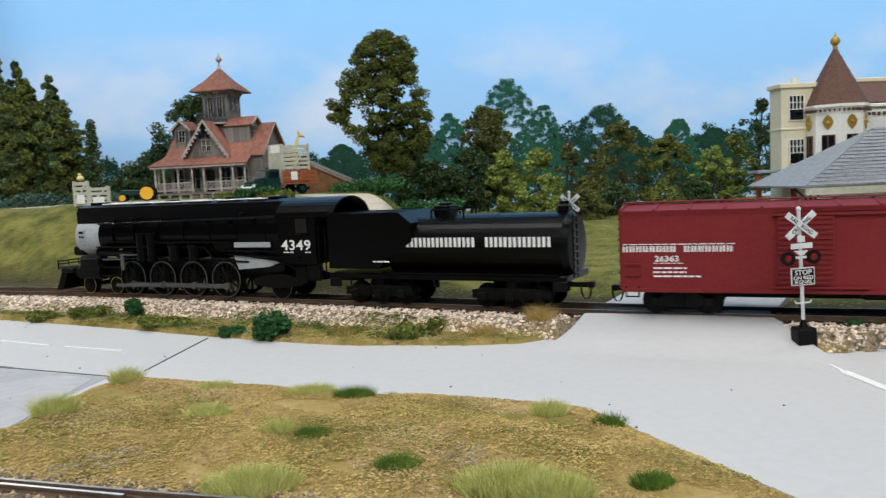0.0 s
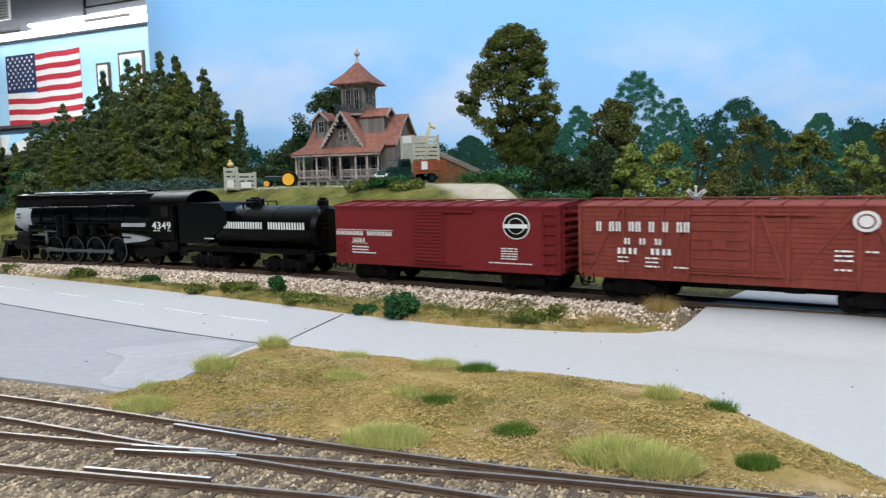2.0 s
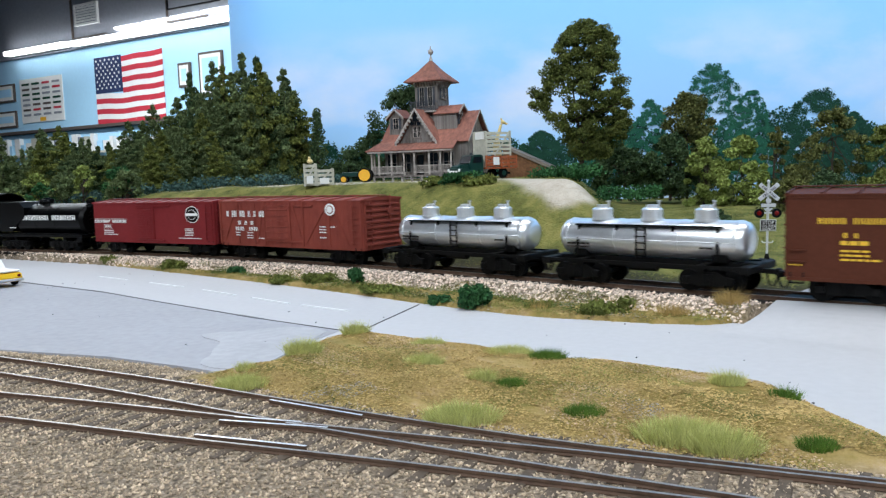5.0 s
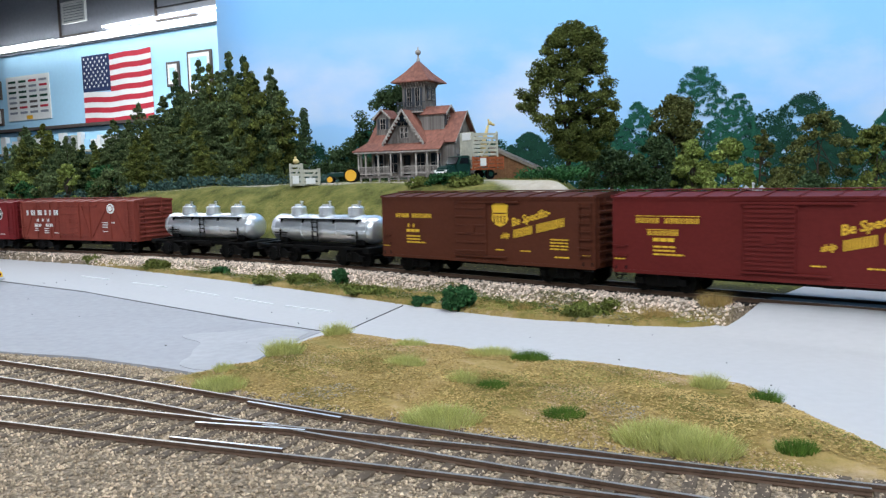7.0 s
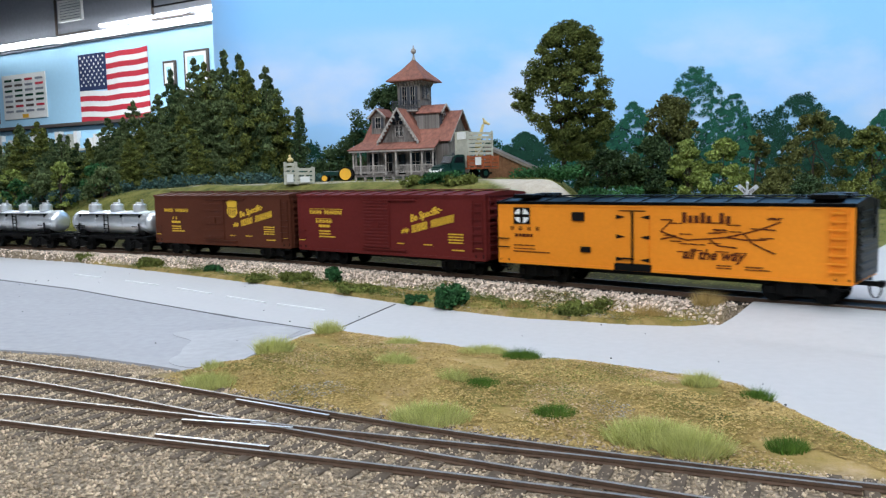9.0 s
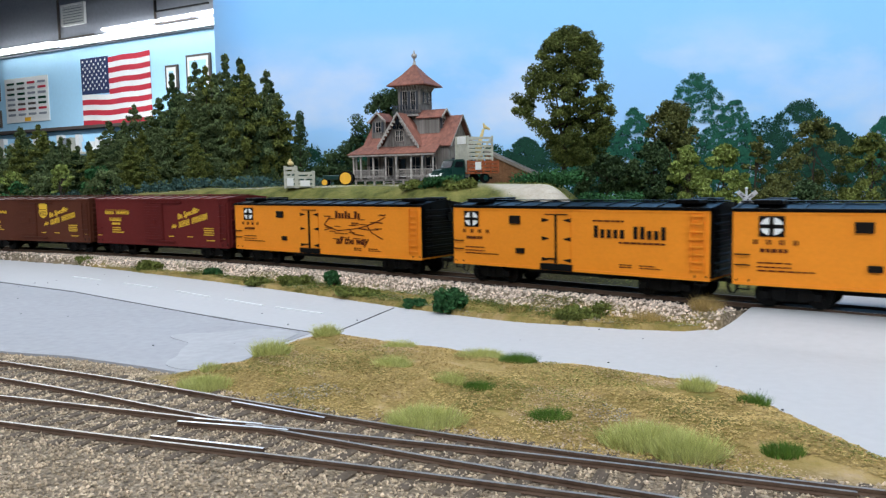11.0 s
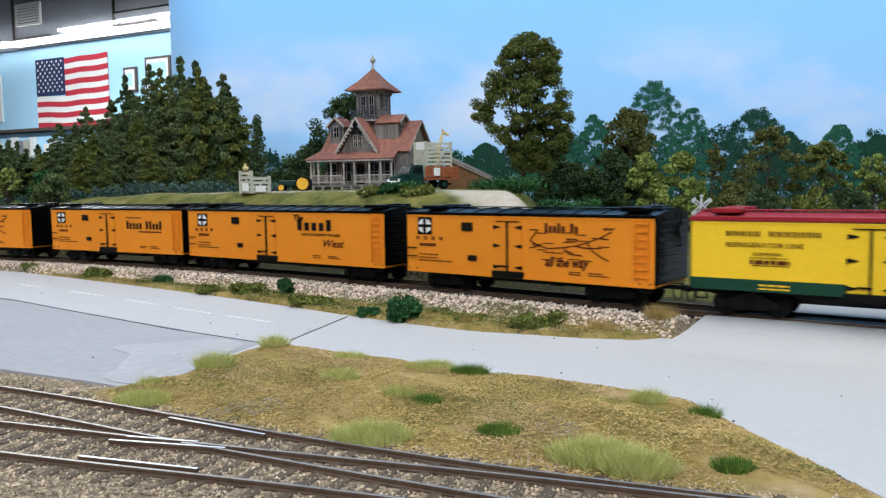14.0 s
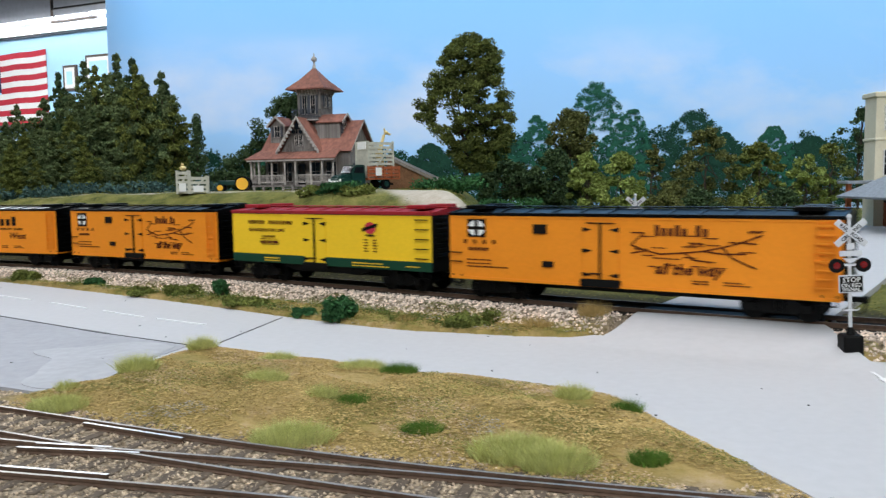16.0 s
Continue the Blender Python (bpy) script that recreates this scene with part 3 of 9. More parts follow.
marking("kerb_stripe", 0.1455, 0.272, 0.1425, 0.245, 0.0010, DASH, "white kerb line at the street edge", 0.0004)
marking("kerb_stripe", 0.1425, 0.245, 0.1425, 0.15, 0.0028, DASH, "white kerb line at the street edge", 0.0004)

# ---- rails and ties ----


def rail_along(name, pts, top, mat, parent=None, h=0.0019, head=None):
    """One rail with foot, web and bright head, along a line of (x, y)."""
    pts = np.array(pts, float)
    tan = np.gradient(pts, axis=0)
    tan /= np.hypot(*tan.T)[:, None]
    nor = np.stack([-tan[:, 1], tan[:, 0]], 1)
    prof = [(-0.0007, -h), (-0.0007, -h + 0.0002), (-0.0002, -h + 0.0005), (-0.0002, -0.0007), (-0.00042, -0.0006), (-0.00042, 0), (0.00042, 0), (0.00042, -0.0006), (0.0002, -0.0007), (0.0002, -h + 0.0005), (0.0007, -h + 0.0002), (0.0007, -h)]
    k = len(prof)
    vs = [(*(p + n * u), top + v) for p, n in zip(pts, nor) for u, v in prof]
    fs, mi = [], []
    for i in range(len(pts) - 1):
        for j in range(k):
            fs.append((i * k + j, i * k + (j + 1) % k, (i + 1) * k + (j + 1) % k, (i + 1) * k + j))
            mi.append(1 if j == 5 else 0)
    ob = mesh_np(name, vs, fs, [mat, head or RAILTOP], parent)
    ob.data.polygons.foreach_set("material_index", mi)
    return ob


main_track = thing("railway_track", "brown-railed main track on dark ties and pink-tan ballast", "track", kind="structure")
keep_ = (ARC > -1.2) & (ARC < 2.6)
for off in (-0.00825, 0.00825):
    rail_along("rail", (LINE + _n * off)[keep_], RAIL_TOP, RAILM, main_track)


def tie_mesh(name, size, mat):
    bm = B()
    box(bm, -size[0] / 2, size[0] / 2, -size[1] / 2, size[1] / 2, -size[2], 0, 0.0002)
    ob = part(name, bm, mat)
    return ob


first = None
s = -0.16
count = 0
while s < 1.0:
    if not (c0 - 0.002 < s < c1 + 0.002):
        p, q = on_line(s), on_line(s + 0.001)
        m = Matrix.Translation((*p, RAIL_TOP - 0.0021)) @ Matrix.Rotation(math.atan2(*(q - p)[::-1]), 4, "Z")
        if first is None:
            first = tie_mesh("tie", (0.0025, 0.030, 0.0018), TIE)
            first.parent, first.matrix_basis = main_track, m
        else:
            o = new("tie", first.data)
            o.parent, o.matrix_basis = main_track, m
    s += 0.0066


def fine_line(pts, step=0.002):
    """An evenly bent rail line through the given points."""
    px_, py_ = np.array(pts, float).T
    wide = 12
    x = np.arange(px_[0], px_[-1] + step / 2, step)
    y = np.interp(x, px_, py_)
    ends = np.concatenate([2 * y[0] - y[wide:0:-1], y, 2 * y[-1] - y[-2:-wide - 2:-1]])
    for _ in range(2):
        y = np.convolve(ends, np.ones(2 * wide + 1) / (2 * wide + 1), "valid")
        ends = np.concatenate([2 * y[0] - y[wide:0:-1], y, 2 * y[-1] - y[-2:-wide - 2:-1]])
    return np.stack([x, y], 1)


yard_track = thing("yard_turnout", "weathered yard turnout with rusty rails and polished guard rails", "track", kind="structure")
YT = 0.0032
UP_LEG = [(-0.9, 0.43), (-0.4, 0.291), (-0.177, 0.2192), (-0.138, 0.2055), (-0.103, 0.1912), (-0.083, 0.1825), (-0.072, 0.1783)]
LOW_LEG = [(-0.9, 0.31), (-0.4, 0.2415), (-0.154, 0.1968), (-0.119, 0.1888), (-0.087, 0.1812), (-0.072, 0.1775)]
NEAR_STOCK = [(-0.9, 0.285), (-0.4, 0.2225), (-0.144, 0.1763), (-0.112, 0.1685), (-0.084, 0.1620), (-0.061, 0.1578), (-0.045, 0.1547), (-0.021, 0.1495), (-0.002, 0.1445), (0.014, 0.1408), (0.06, 0.130), (0.3, 0.075)]
CLOSE_A = [(-0.068, 0.1768), (-0.056, 0.1742), (-0.036, 0.1698), (-0.024, 0.1672), (0.004, 0.1618), (0.021, 0.1576), (0.047, 0.1508), (0.063, 0.1468)]
CLOSE_B = [(-0.068, 0.1762), (-0.056, 0.1718), (-0.034, 0.1636), (-0.022, 0.1588), (-0.002, 0.1518), (0.015, 0.1458), (0.03, 0.1408), (0.05, 0.1342)]
for line in (FAR_STOCK, UP_LEG, LOW_LEG, NEAR_STOCK, CLOSE_A, CLOSE_B):
    rail_along("rail", fine_line(line), YT, RAILM, yard_track, 0.0014)
for line in ([(-0.0795, 0.1948), (-0.05, 0.1826)], [(-0.087, 0.1657), (-0.057, 0.1596)], [(-0.086, 0.1768), (-0.056, 0.1727)], [(-0.083, 0.1795), (-0.064, 0.1765)]):
    (xa, ya), (xb, yb) = line
    rail_along("guard_rail", [(xa + (xb - xa) * k / 8, ya + (yb - ya) * k / 8) for k in range(9)], YT + 0.0001, RAILM, yard_track, 0.0015, STEEL)
first = None
for k in range(120):
    x = -0.42 + k * 0.0066
    ya, yb = np.interp(x, _fx, _fy) + 0.006, np.interp(x, *np.array(NEAR_STOCK).T) - 0.006
    yl, yu = np.interp(x, *np.array(LOW_LEG).T) + 0.004, np.interp(x, *np.array(UP_LEG).T) - 0.004
    spans = [(ya, yb)] if x > -0.15 else [(ya, yu), (yl, yb)]
    for hi, lo in spans:
        m = pose(x + random.uniform(-0.0006, 0.0006), (hi + lo) / 2, YT - 0.00122, 0, 0, -17 + random.uniform(-2, 2)) @ Matrix.Diagonal((1, (hi - lo) / 0.034, 1, 1))
        if first is None:
            first = tie_mesh("tie", (0.0028, 0.034, 0.002), TIE2)
            first.parent, first.matrix_basis = yard_track, m
        else:
            o = new("tie", first.data)
            o.parent, o.matrix_basis = yard_track, m

# ---- loose stones ----


def stones(name, pts, size, mat, label, seed):
    """Many small angular stones as one body."""
    rng = np.random.default_rng(seed)
    base = np.array([(1, 0, 0), (-1, 0, 0), (0, 1, 0), (0, -1, 0), (0, 0, 1), (0, 0, -1)], float)
    tri = np.array([(0, 2, 4), (2, 1, 4), (1, 3, 4), (3, 0, 4), (2, 0, 5), (1, 2, 5), (3, 1, 5), (0, 3, 5)])
    n = len(pts)
    sc = size * rng.uniform(0.55, 1.25, (n, 1, 3)) * rng.uniform(0.7, 1.3, (n, 1, 1))
    v = base[None] * sc * rng.uniform(0.7, 1.2, (n, 6, 1))
    a = rng.uniform(0, 6.28, n)
    ca, sa = np.cos(a), np.sin(a)
    x, y = v[..., 0] * ca[:, None] - v[..., 1] * sa[:, None], v[..., 0] * sa[:, None] + v[..., 1] * ca[:, None]
    t = rng.uniform(-0.7, 0.7, n)
    y, z = y * np.cos(t)[:, None] - v[..., 2] * np.sin(t)[:, None], y * np.sin(t)[:, None] + v[..., 2] * np.cos(t)[:, None]
    V = np.stack([x, y, z], -1) + np.asarray(pts)[:, None]
    F = tri[None] + (np.arange(n) * 6)[:, None, None]
    return tagged(mesh_np(name, V.reshape(-1, 3), F.reshape(-1, 3), mat), label, "gravel", kind="stuff")


rng = np.random.default_rng(5)
n = 24000
ss, dd = rng.uniform(0.0, 0.95, n), -rng.uniform(0.0, 0.033, n)
dd = np.where(rng.random(n) < 0.2, rng.uniform(0.0, 0.024, n), dd)
pp = np.array([on_line(s_, d_) for s_, d_ in zip(ss, dd)])
ok = ~inside(pp[:, 0], pp[:, 1], ROAD_LINE) & ~inside(pp[:, 0], pp[:, 1], CROSS) & ~((ss > c0) & (ss < c1) & (abs(dd) < 0.02)) & (dd < -0.0100)
pp = pp[ok]
stones("track_ballast", np.column_stack([pp, height(pp[:, 0], pp[:, 1])]), 0.00085, STONE1, "pink-tan crushed stone ballast beside the main track", 1)
n = 75000
x_, y_ = rng.uniform(-0.33, 0.12, n), rng.uniform(0.09, 0.29, n)
ok = ((front_back(x_, y_) < 0.007 + 0.004 * lumps(x_, y_, 200)) | ((x_ < -0.118) & (front_back(x_, y_) < 0.030))) & ~inside(x_, y_, ROAD_LINE)
for line in (FAR_STOCK, UP_LEG, LOW_LEG, NEAR_STOCK, CLOSE_A, CLOSE_B):
    lx, ly = np.array(line).T
    ok &= ~((abs(y_ - np.interp(x_, lx, ly)) < 0.0013) & (x_ > lx[0]) & (x_ < lx[-1]))
pp = np.column_stack([x_, y_])[ok]
stones("yard_ballast", np.column_stack([pp, height(pp[:, 0], pp[:, 1]) + 0.0002]), 0.00044, STONE2, "fine grey-brown ballast round the yard track", 2)

# ---- backdrop, room ----


def sky_material():
    m = bpy.data.materials.new("painted_sky")
    m.use_nodes = True
    nt = m.node_tree
    bs = nt.nodes["Principled BSDF"]
    bs.inputs["Roughness"].default_value, bs.inputs["Specular IOR Level"].default_value = 0.75, 0.2
    tc, mp = nt.nodes.new("ShaderNodeTexCoord"), nt.nodes.new("ShaderNodeMapping")
    nt.links.new(tc.outputs["Object"], mp.inputs[0])
    sep = nt.nodes.new("ShaderNodeSeparateXYZ")
    nt.links.new(tc.outputs["Object"], sep.inputs[0])
    grad = nt.nodes.new("ShaderNodeValToRGB")
    mr = nt.nodes.new("ShaderNodeMapRange")
    mr.inputs[1].default_value, mr.inputs[2].default_value = 0.05, 0.30
    nt.links.new(sep.outputs[2], mr.inputs[0]), nt.links.new(mr.outputs[0], grad.inputs[0])
    grad.color_ramp.elements[0].color, grad.color_ramp.elements[1].color = (0.41, 0.66, 0.99, 1), (0.265, 0.58, 1.0, 1)
    mp.inputs["Scale"].default_value = (5.0, 5.0, 9.0)
    no, cr = nt.nodes.new("ShaderNodeTexNoise"), nt.nodes.new("ShaderNodeValToRGB")
    no.inputs["Scale"].default_value, no.inputs["Detail"].default_value, no.inputs["Roughness"].default_value = 1.5, 5, 0.5
    nt.links.new(mp.outputs[0], no.inputs[0]), nt.links.new(no.outputs[0], cr.inputs[0])
    cr.color_ramp.elements[0].position, cr.color_ramp.elements[1].position = 0.46, 0.72
    cr.color_ramp.elements[0].color, cr.color_ramp.elements[1].color = (0, 0, 0, 1), (0.75, 0.75, 0.75, 1)
    lowc = nt.nodes.new("ShaderNodeMapRange")
    lowc.inputs[1].default_value, lowc.inputs[2].default_value, lowc.inputs[3].default_value, lowc.inputs[4].default_value = 0.19, 0.25, 1.0, 0.08
    nt.links.new(sep.outputs[2], lowc.inputs[0])
    mul = nt.nodes.new("ShaderNodeMath")
    mul.operation = "MULTIPLY"
    nt.links.new(cr.outputs[0], mul.inputs[0]), nt.links.new(lowc.outputs[0], mul.inputs[1])
    mx = nt.nodes.new("ShaderNodeMix")
    mx.data_type = "RGBA"
    nt.links.new(mul.outputs[0], mx.inputs["Factor"]), nt.links.new(grad.outputs[0], mx.inputs["A"])
    mx.inputs["B"].default_value = (0.74, 0.78, 0.93, 1)
    nt.links.new(mx.outputs["Result"], bs.inputs["Base Color"])
    return m


prof = [(1.7, 0.55), (1.2, 0.86), (0.9, 0.95), (0.6, 0.975)] + [(0.6 - 0.02 * k, 0.975) for k in range(1, 48)]
prof += [(-0.355 - 0.11 * math.sin(a), 0.975 + 0.11 * (1 - math.cos(a))) for a in np.linspace(0.05, math.pi / 2, 18)] + [(-0.465, 1.4)]
vs = [(x, y, z) for z in (-0.05, 0.75) for x, y in prof] + [(x + (0.006 if i > len(prof) - 12 else 0), y + 0.006, z) for z in (-0.05, 0.75) for i, (x, y) in enumerate(prof)]
k = len(prof)
fs = [(i, i + 1, k + i + 1, k + i) for i in range(k - 1)] + [(2 * k + i, 3 * k + i, 3 * k + i + 1, 2 * k + i + 1) for i in range(k - 1)] + [(k + i, k + i + 1, 3 * k + i + 1, 3 * k + i) for i in range(k - 1)]
tagged(mesh_np("backdrop", vs, fs, sky_material(), smooth=True), "curved backdrop board painted as a blue sky with soft clouds", "backdrop", kind="structure")

WALL_AT, WALL_U = Vector((-5.421, 10.131, 0)), Vector((-0.937, 0.35, 0)).normalized()
WALL_M = Matrix.Translation(WALL_AT) @ Matrix.Rotation(math.atan2(-WALL_U.y, -WALL_U.x), 4, "Z")


def wall_box(name, x0, x1, y0, y1, z0, z1, mat, label="", category="wall", bevel=0.0, parent=None):
    """A piece on the far wall: x runs along it to the viewer's right, y into the wall, z up."""
    bm = B()
    box(bm, x0, x1, y0, y1, z0, z1, bevel)
    ob = part(name, bm, mat, parent)
    if parent is None:
        ob.matrix_basis = WALL_M
        tagged(ob, label, category, kind="structure")
    return ob


wall_box("wall_far", -9, 14, 0, 0.2, -1.1, 2.02, BLUEWALL, "light blue painted wall of the club room")
wall_box("wall_upper", -9, 14, -0.05, 0.2, 2.02, 3.4, GREYWALL, "dark grey upper wall above the lamps")
for nm, (x0, x1, y0, y1) in {"wall_right": (9, 9.2, -7, 9), "wall_back": (-16, 9.2, -7.2, -7), "wall_left": (-18.2, -18, -7.2, 16)}.items():
    bm = B()
    box(bm, x0, x1, y0, y1, -1.1, 3.4)
    tagged(part(nm, bm, BLUEWALL), "light blue painted wall closing the room", "wall", kind="structure")
bm = B()
box(bm, -18, 9.2, -7.2, 17, -1.2, -1.1)
tagged(part("floor", bm, CARPET), "dark floor of the club room", "floor", kind="structure")
bm = B()
box(bm, -18, 9.2, -7.2, 17, 3.4, 3.5)
tagged(part("ceiling", bm, GREYWALL), "dark grey ceiling", "ceiling", kind="structure")
bm = B()
prism(bm, [(-2.2, -1.2), (2.9, -1.2), (2.9, 1.35), (-2.2, 1.35)], "z", -0.12, -0.006)
tagged(part("layout_table", bm, SHELFM), "wooden benchwork under the model railway", "table", kind="structure")


def room_things():
    m = WALL_M
    for x0, x1, z in ((-3.3, -1.75, 2.075), (-1.72, 1.6, 2.06), (1.65, 5.0, 2.05)):
        lamp = thing("fluorescent_fixture", "long white glowing fluorescent strip on the far wall", "lamp", m)
        wall_box("housing", x0, x1, -0.10, -0.052, z - 0.02, z + 0.06, PLAINW, parent=lamp)
        wall_box("tube", x0 + 0.02, x1 - 0.02, -0.2, -0.12, z - 0.02, z + 0.043, TUBE, parent=lamp)
    flag = thing("flag", "hanging cloth flag with red and white stripes and starred navy canton", "flag", m)
    H, W = 0.95, 1.42
    z0 = 0.91
    for i in range(13):
        mat = FLAGRED if i % 2 == 0 else FLAGWHITE
        x0 = -W if i > 6 else -W + 0.58
        bm = B()
        n = 10
        za, zb = z0 + H - i * H / 13, z0 + H - (i + 1) * H / 13
        cols = []
        for k in range(n + 1):
            x = x0 + (0 - x0) * k / n
            sag = -0.02 * math.sin((x + W) / W * math.pi) + 0.006 * math.sin(x * 9)
            cols.append([bm.verts.new((x, yy + 0.004 * math.sin(x * 14), zz + sag)) for yy in (-0.012, -0.006) for zz in (za, zb)])
        for p, q in zip(cols, cols[1:]):
            bm.faces.new((p[0], p[1], q[1], q[0])), bm.faces.new((p[2], q[2], q[3], p[3])), bm.faces.new((p[0], q[0], q[2], p[2])), bm.faces.new((p[1], p[3], q[3], q[1]))
        bmesh.ops.recalc_face_normals(bm, faces=bm.faces)
        part("stripe", bm, mat, flag)
    canton = wall_box("canton", -W, -W + 0.575, -0.014, -0.004, z0 + H * 6 / 13, z0 + H - 0.004, FLAGBLUE, parent=flag)
    star = B()
    vs_ = []
    for k in range(10):
        r = 0.021 if k % 2 == 0 else 0.009
        vs_.append((r * math.sin(k * math.pi / 5), r * math.cos(k * math.pi / 5)))
    prism(star, vs_, "y", -0.003, 0)
    first = part("star", star, FLAGWHITE, canton)
    k = 0
    for r in range(9):
        for c in range(6 if r % 2 == 0 else 5):
            x = -W + 0.05 + c * 0.095 + (0 if r % 2 == 0 else 0.0475)
            o = first if k == 0 else new("star", first.data)
            o.parent, o.matrix_basis = canton, Matrix.Translation((x, -0.0145, z0 + H - 0.05 - r * 0.049))
            k += 1
    poster = thing("poster", "white chart with rows of small locomotive pictures", "poster", m)
    wall_box("sheet", -3.22, -2.18, -0.02, -0.003, 1.03, 1.70, FLAGWHITE, parent=poster)
    rr = random.Random(3)
    for r in range(7):
        for c in range(4):
            wall_box("picture_bar", -3.16 + c * 0.25, -2.98 + c * 0.25, -0.026, -0.0205, 1.6 - r * 0.078, 1.632 - r * 0.078, [SHELFM, GREEN, FLAGRED, GREYWALL][rr.randrange(4)], parent=poster)
    wall_box("seal", -2.76, -2.62, -0.026, -0.0205, 1.045, 1.1, HUBY, parent=poster)
    for x0, x1, za, zb in ((0.30, 0.53, 1.30, 1.62), (0.69, 1.12, 1.15, 1.72), (-4.3, -3.36, 1.38, 1.66), (-4.3, -3.36, 0.98, 1.24)):
        fr = thing("picture_frame", "dark-framed picture on the blue wall", "picture", m)
        wall_box("frame", x0, x1, -0.03, -0.002, za, zb, SHELFM, parent=fr)
        wall_box("mat_board", x0 + 0.03, x1 - 0.03, -0.034, -0.031, za + 0.03, zb - 0.03, FLAGWHITE, parent=fr)
        wall_box("picture", x0 + 0.07, x1 - 0.07, -0.038, -0.0345, za + 0.08, zb - 0.08, BLUEWALL, parent=fr)
    vent = thing("ceiling_vent", "white square air vent in the grey upper wall", "vent", m)
    wall_box("backing", -1.66, -1.21, -0.075, -0.051, 2.36, 2.6, GREYROOF, parent=vent)
    for x0, x1, za, zb in ((-1.69, -1.66, 2.33, 2.63), (-1.21, -1.18, 2.33, 2.63), (-1.66, -1.21, 2.33, 2.36), (-1.66, -1.21, 2.6, 2.63)):
        wall_box("frame_bar", x0, x1, -0.09, -0.051, za, zb, PLAINW, parent=vent)
    for i in range(6):
        wall_box("slat", -1.66, -1.21, -0.085, -0.078, 2.375 + i * 0.038, 2.402 + i * 0.038, PLAINW, parent=vent)
    rod = thing("lamp_hanger", "thin dark rod hanging from the ceiling", "rod", m)
    wall_box("rod", 0.35, 0.37, -0.2, -0.18, 2.3, 3.4, SOOT, parent=rod)
    wall_box("crossbar", 0.35, 1.3, -0.2, -0.18, 2.28, 2.3, SOOT, parent=rod)
    for x in (-1.78, 0.2):
        pipe = thing("conduit", "thin dark conduit on the grey upper wall", "pipe", m)
        wall_box("conduit_run", x, x + 0.018, -0.08, -0.052, 2.16, 3.4, SHELFM, parent=pipe)
        wall_box("conduit_branch", x + 0.025, x + 0.75, -0.075, -0.052, 2.16, 2.172, SHELFM, parent=pipe)
    # the reflector is no lamp: its reflected light is made by emission
    strip = thing("reflector_strip", "thin reflector strip above the far lamps, its reflected light made as glow", "lamp", m)
    for k in range(4):
        wall_box("strip_piece", -0.8 + k * 0.56, -0.3 + k * 0.56, -0.12, -0.052, 2.185 + 0.004 * k, 2.21 + 0.004 * k, TUBE, parent=strip)
    shelf = thing("wall_shelf", "dark wooden cabinet shelf with books under the pictures", "shelf", m)
    wall_box("top_board", -6, 3, -0.16, -0.004, 0.86, 0.9, SHELFM, parent=shelf)
    wall_box("back_board", -6, 3, -0.06, -0.004, -0.3, 0.84, BLUEWALL, parent=shelf)
    for z in (0.2, 0.5):
        wall_box("board", -6, 3, -0.16, -0.061, z, z + 0.03, CRATEM, parent=shelf)
    for k in range(60):
        x = -5.8 + k * 0.14
        wall_box("book", x, x + rr.uniform(0.05, 0.13), -0.14, -0.07, 0.53, 0.53 + rr.uniform(0.14, 0.26), [BLUEWALL, GREYROOF, PLAINW, CRATEM][rr.randrange(4)], parent=shelf)


room_things()

# ---- train ----
SPINNERS = []  # (object, rest matrix, wheel radius)
WHEEL_R = 0.0048
CAR_SHARED = {}


def shared(name, key, build, mat, parent, m=None, smooth=False):
    """A part that shares its mesh with every other part of the same key."""
    if key not in CAR_SHARED:
        bm = build()
        me = bpy.data.meshes.new(name)
        bm.to_mesh(me)
        bm.free()
        me.materials.append(mat)
        if smooth:
            me.polygons.foreach_set("use_smooth", [True] * len(me.polygons))
        CAR_SHARED[key] = me
    ob = new(name, CAR_SHARED[key])
    ob.parent = parent
    if m is not None:
        ob.matrix_basis = m
    return ob


def wheelset_bm(r=WHEEL_R, gauge=0.0082):
    bm = B()
    for s in (-1, 1):
        cyl(bm, (0, s * gauge, 0), (0, s * (gauge + 0.0024), 0), r, n=20)
        cyl(bm, (0, s * (gauge - 0.0007), 0), (0, s * gauge, 0), r + 0.0006, n=20)
        cyl(bm, (0, s * (gauge + 0.0024), 0), (0, s * (gauge + 0.0032), 0), r * 0.35, n=8)
        for k in range(6):
            a = k * math.pi / 3
            cyl(bm, (r * 0.62 * math.cos(a), s * (gauge + 0.0023), r * 0.62 * math.sin(a)), (r * 0.62 * math.cos(a), s * (gauge + 0.0026), r * 0.62 * math.sin(a)), r * 0.13, n=6)
    cyl(bm, (0, -gauge - 0.003, 0), (0, gauge + 0.003, 0), 0.0012, n=8)
    return bm


def sideframe_bm():
    bm = B()
    prism(bm, [(-0.0115, 0.0040), (-0.0115, 0.0066), (-0.0075, 0.0072), (-0.0045, 0.0090), (0.0045, 0.0090), (0.0075, 0.0072), (0.0115, 0.0066), (0.0115, 0.0040), (0.0085, 0.0042), (0.0045, 0.0028), (-0.0045, 0.0028), (-0.0085, 0.0042)], "y", -0.0135, -0.0122)
    for s in (-1, 1):
        box(bm, s * 0.0098 - 0.0016, s * 0.0098 + 0.0016, -0.0147, -0.0134, 0.0036, 0.0068, 0.0003)
    for x in (-0.0016, 0, 0.0016):
        cyl(bm, (x, -0.0138, 0.0034), (x, -0.0138, 0.0082), 0.0006, n=6)
    return bm


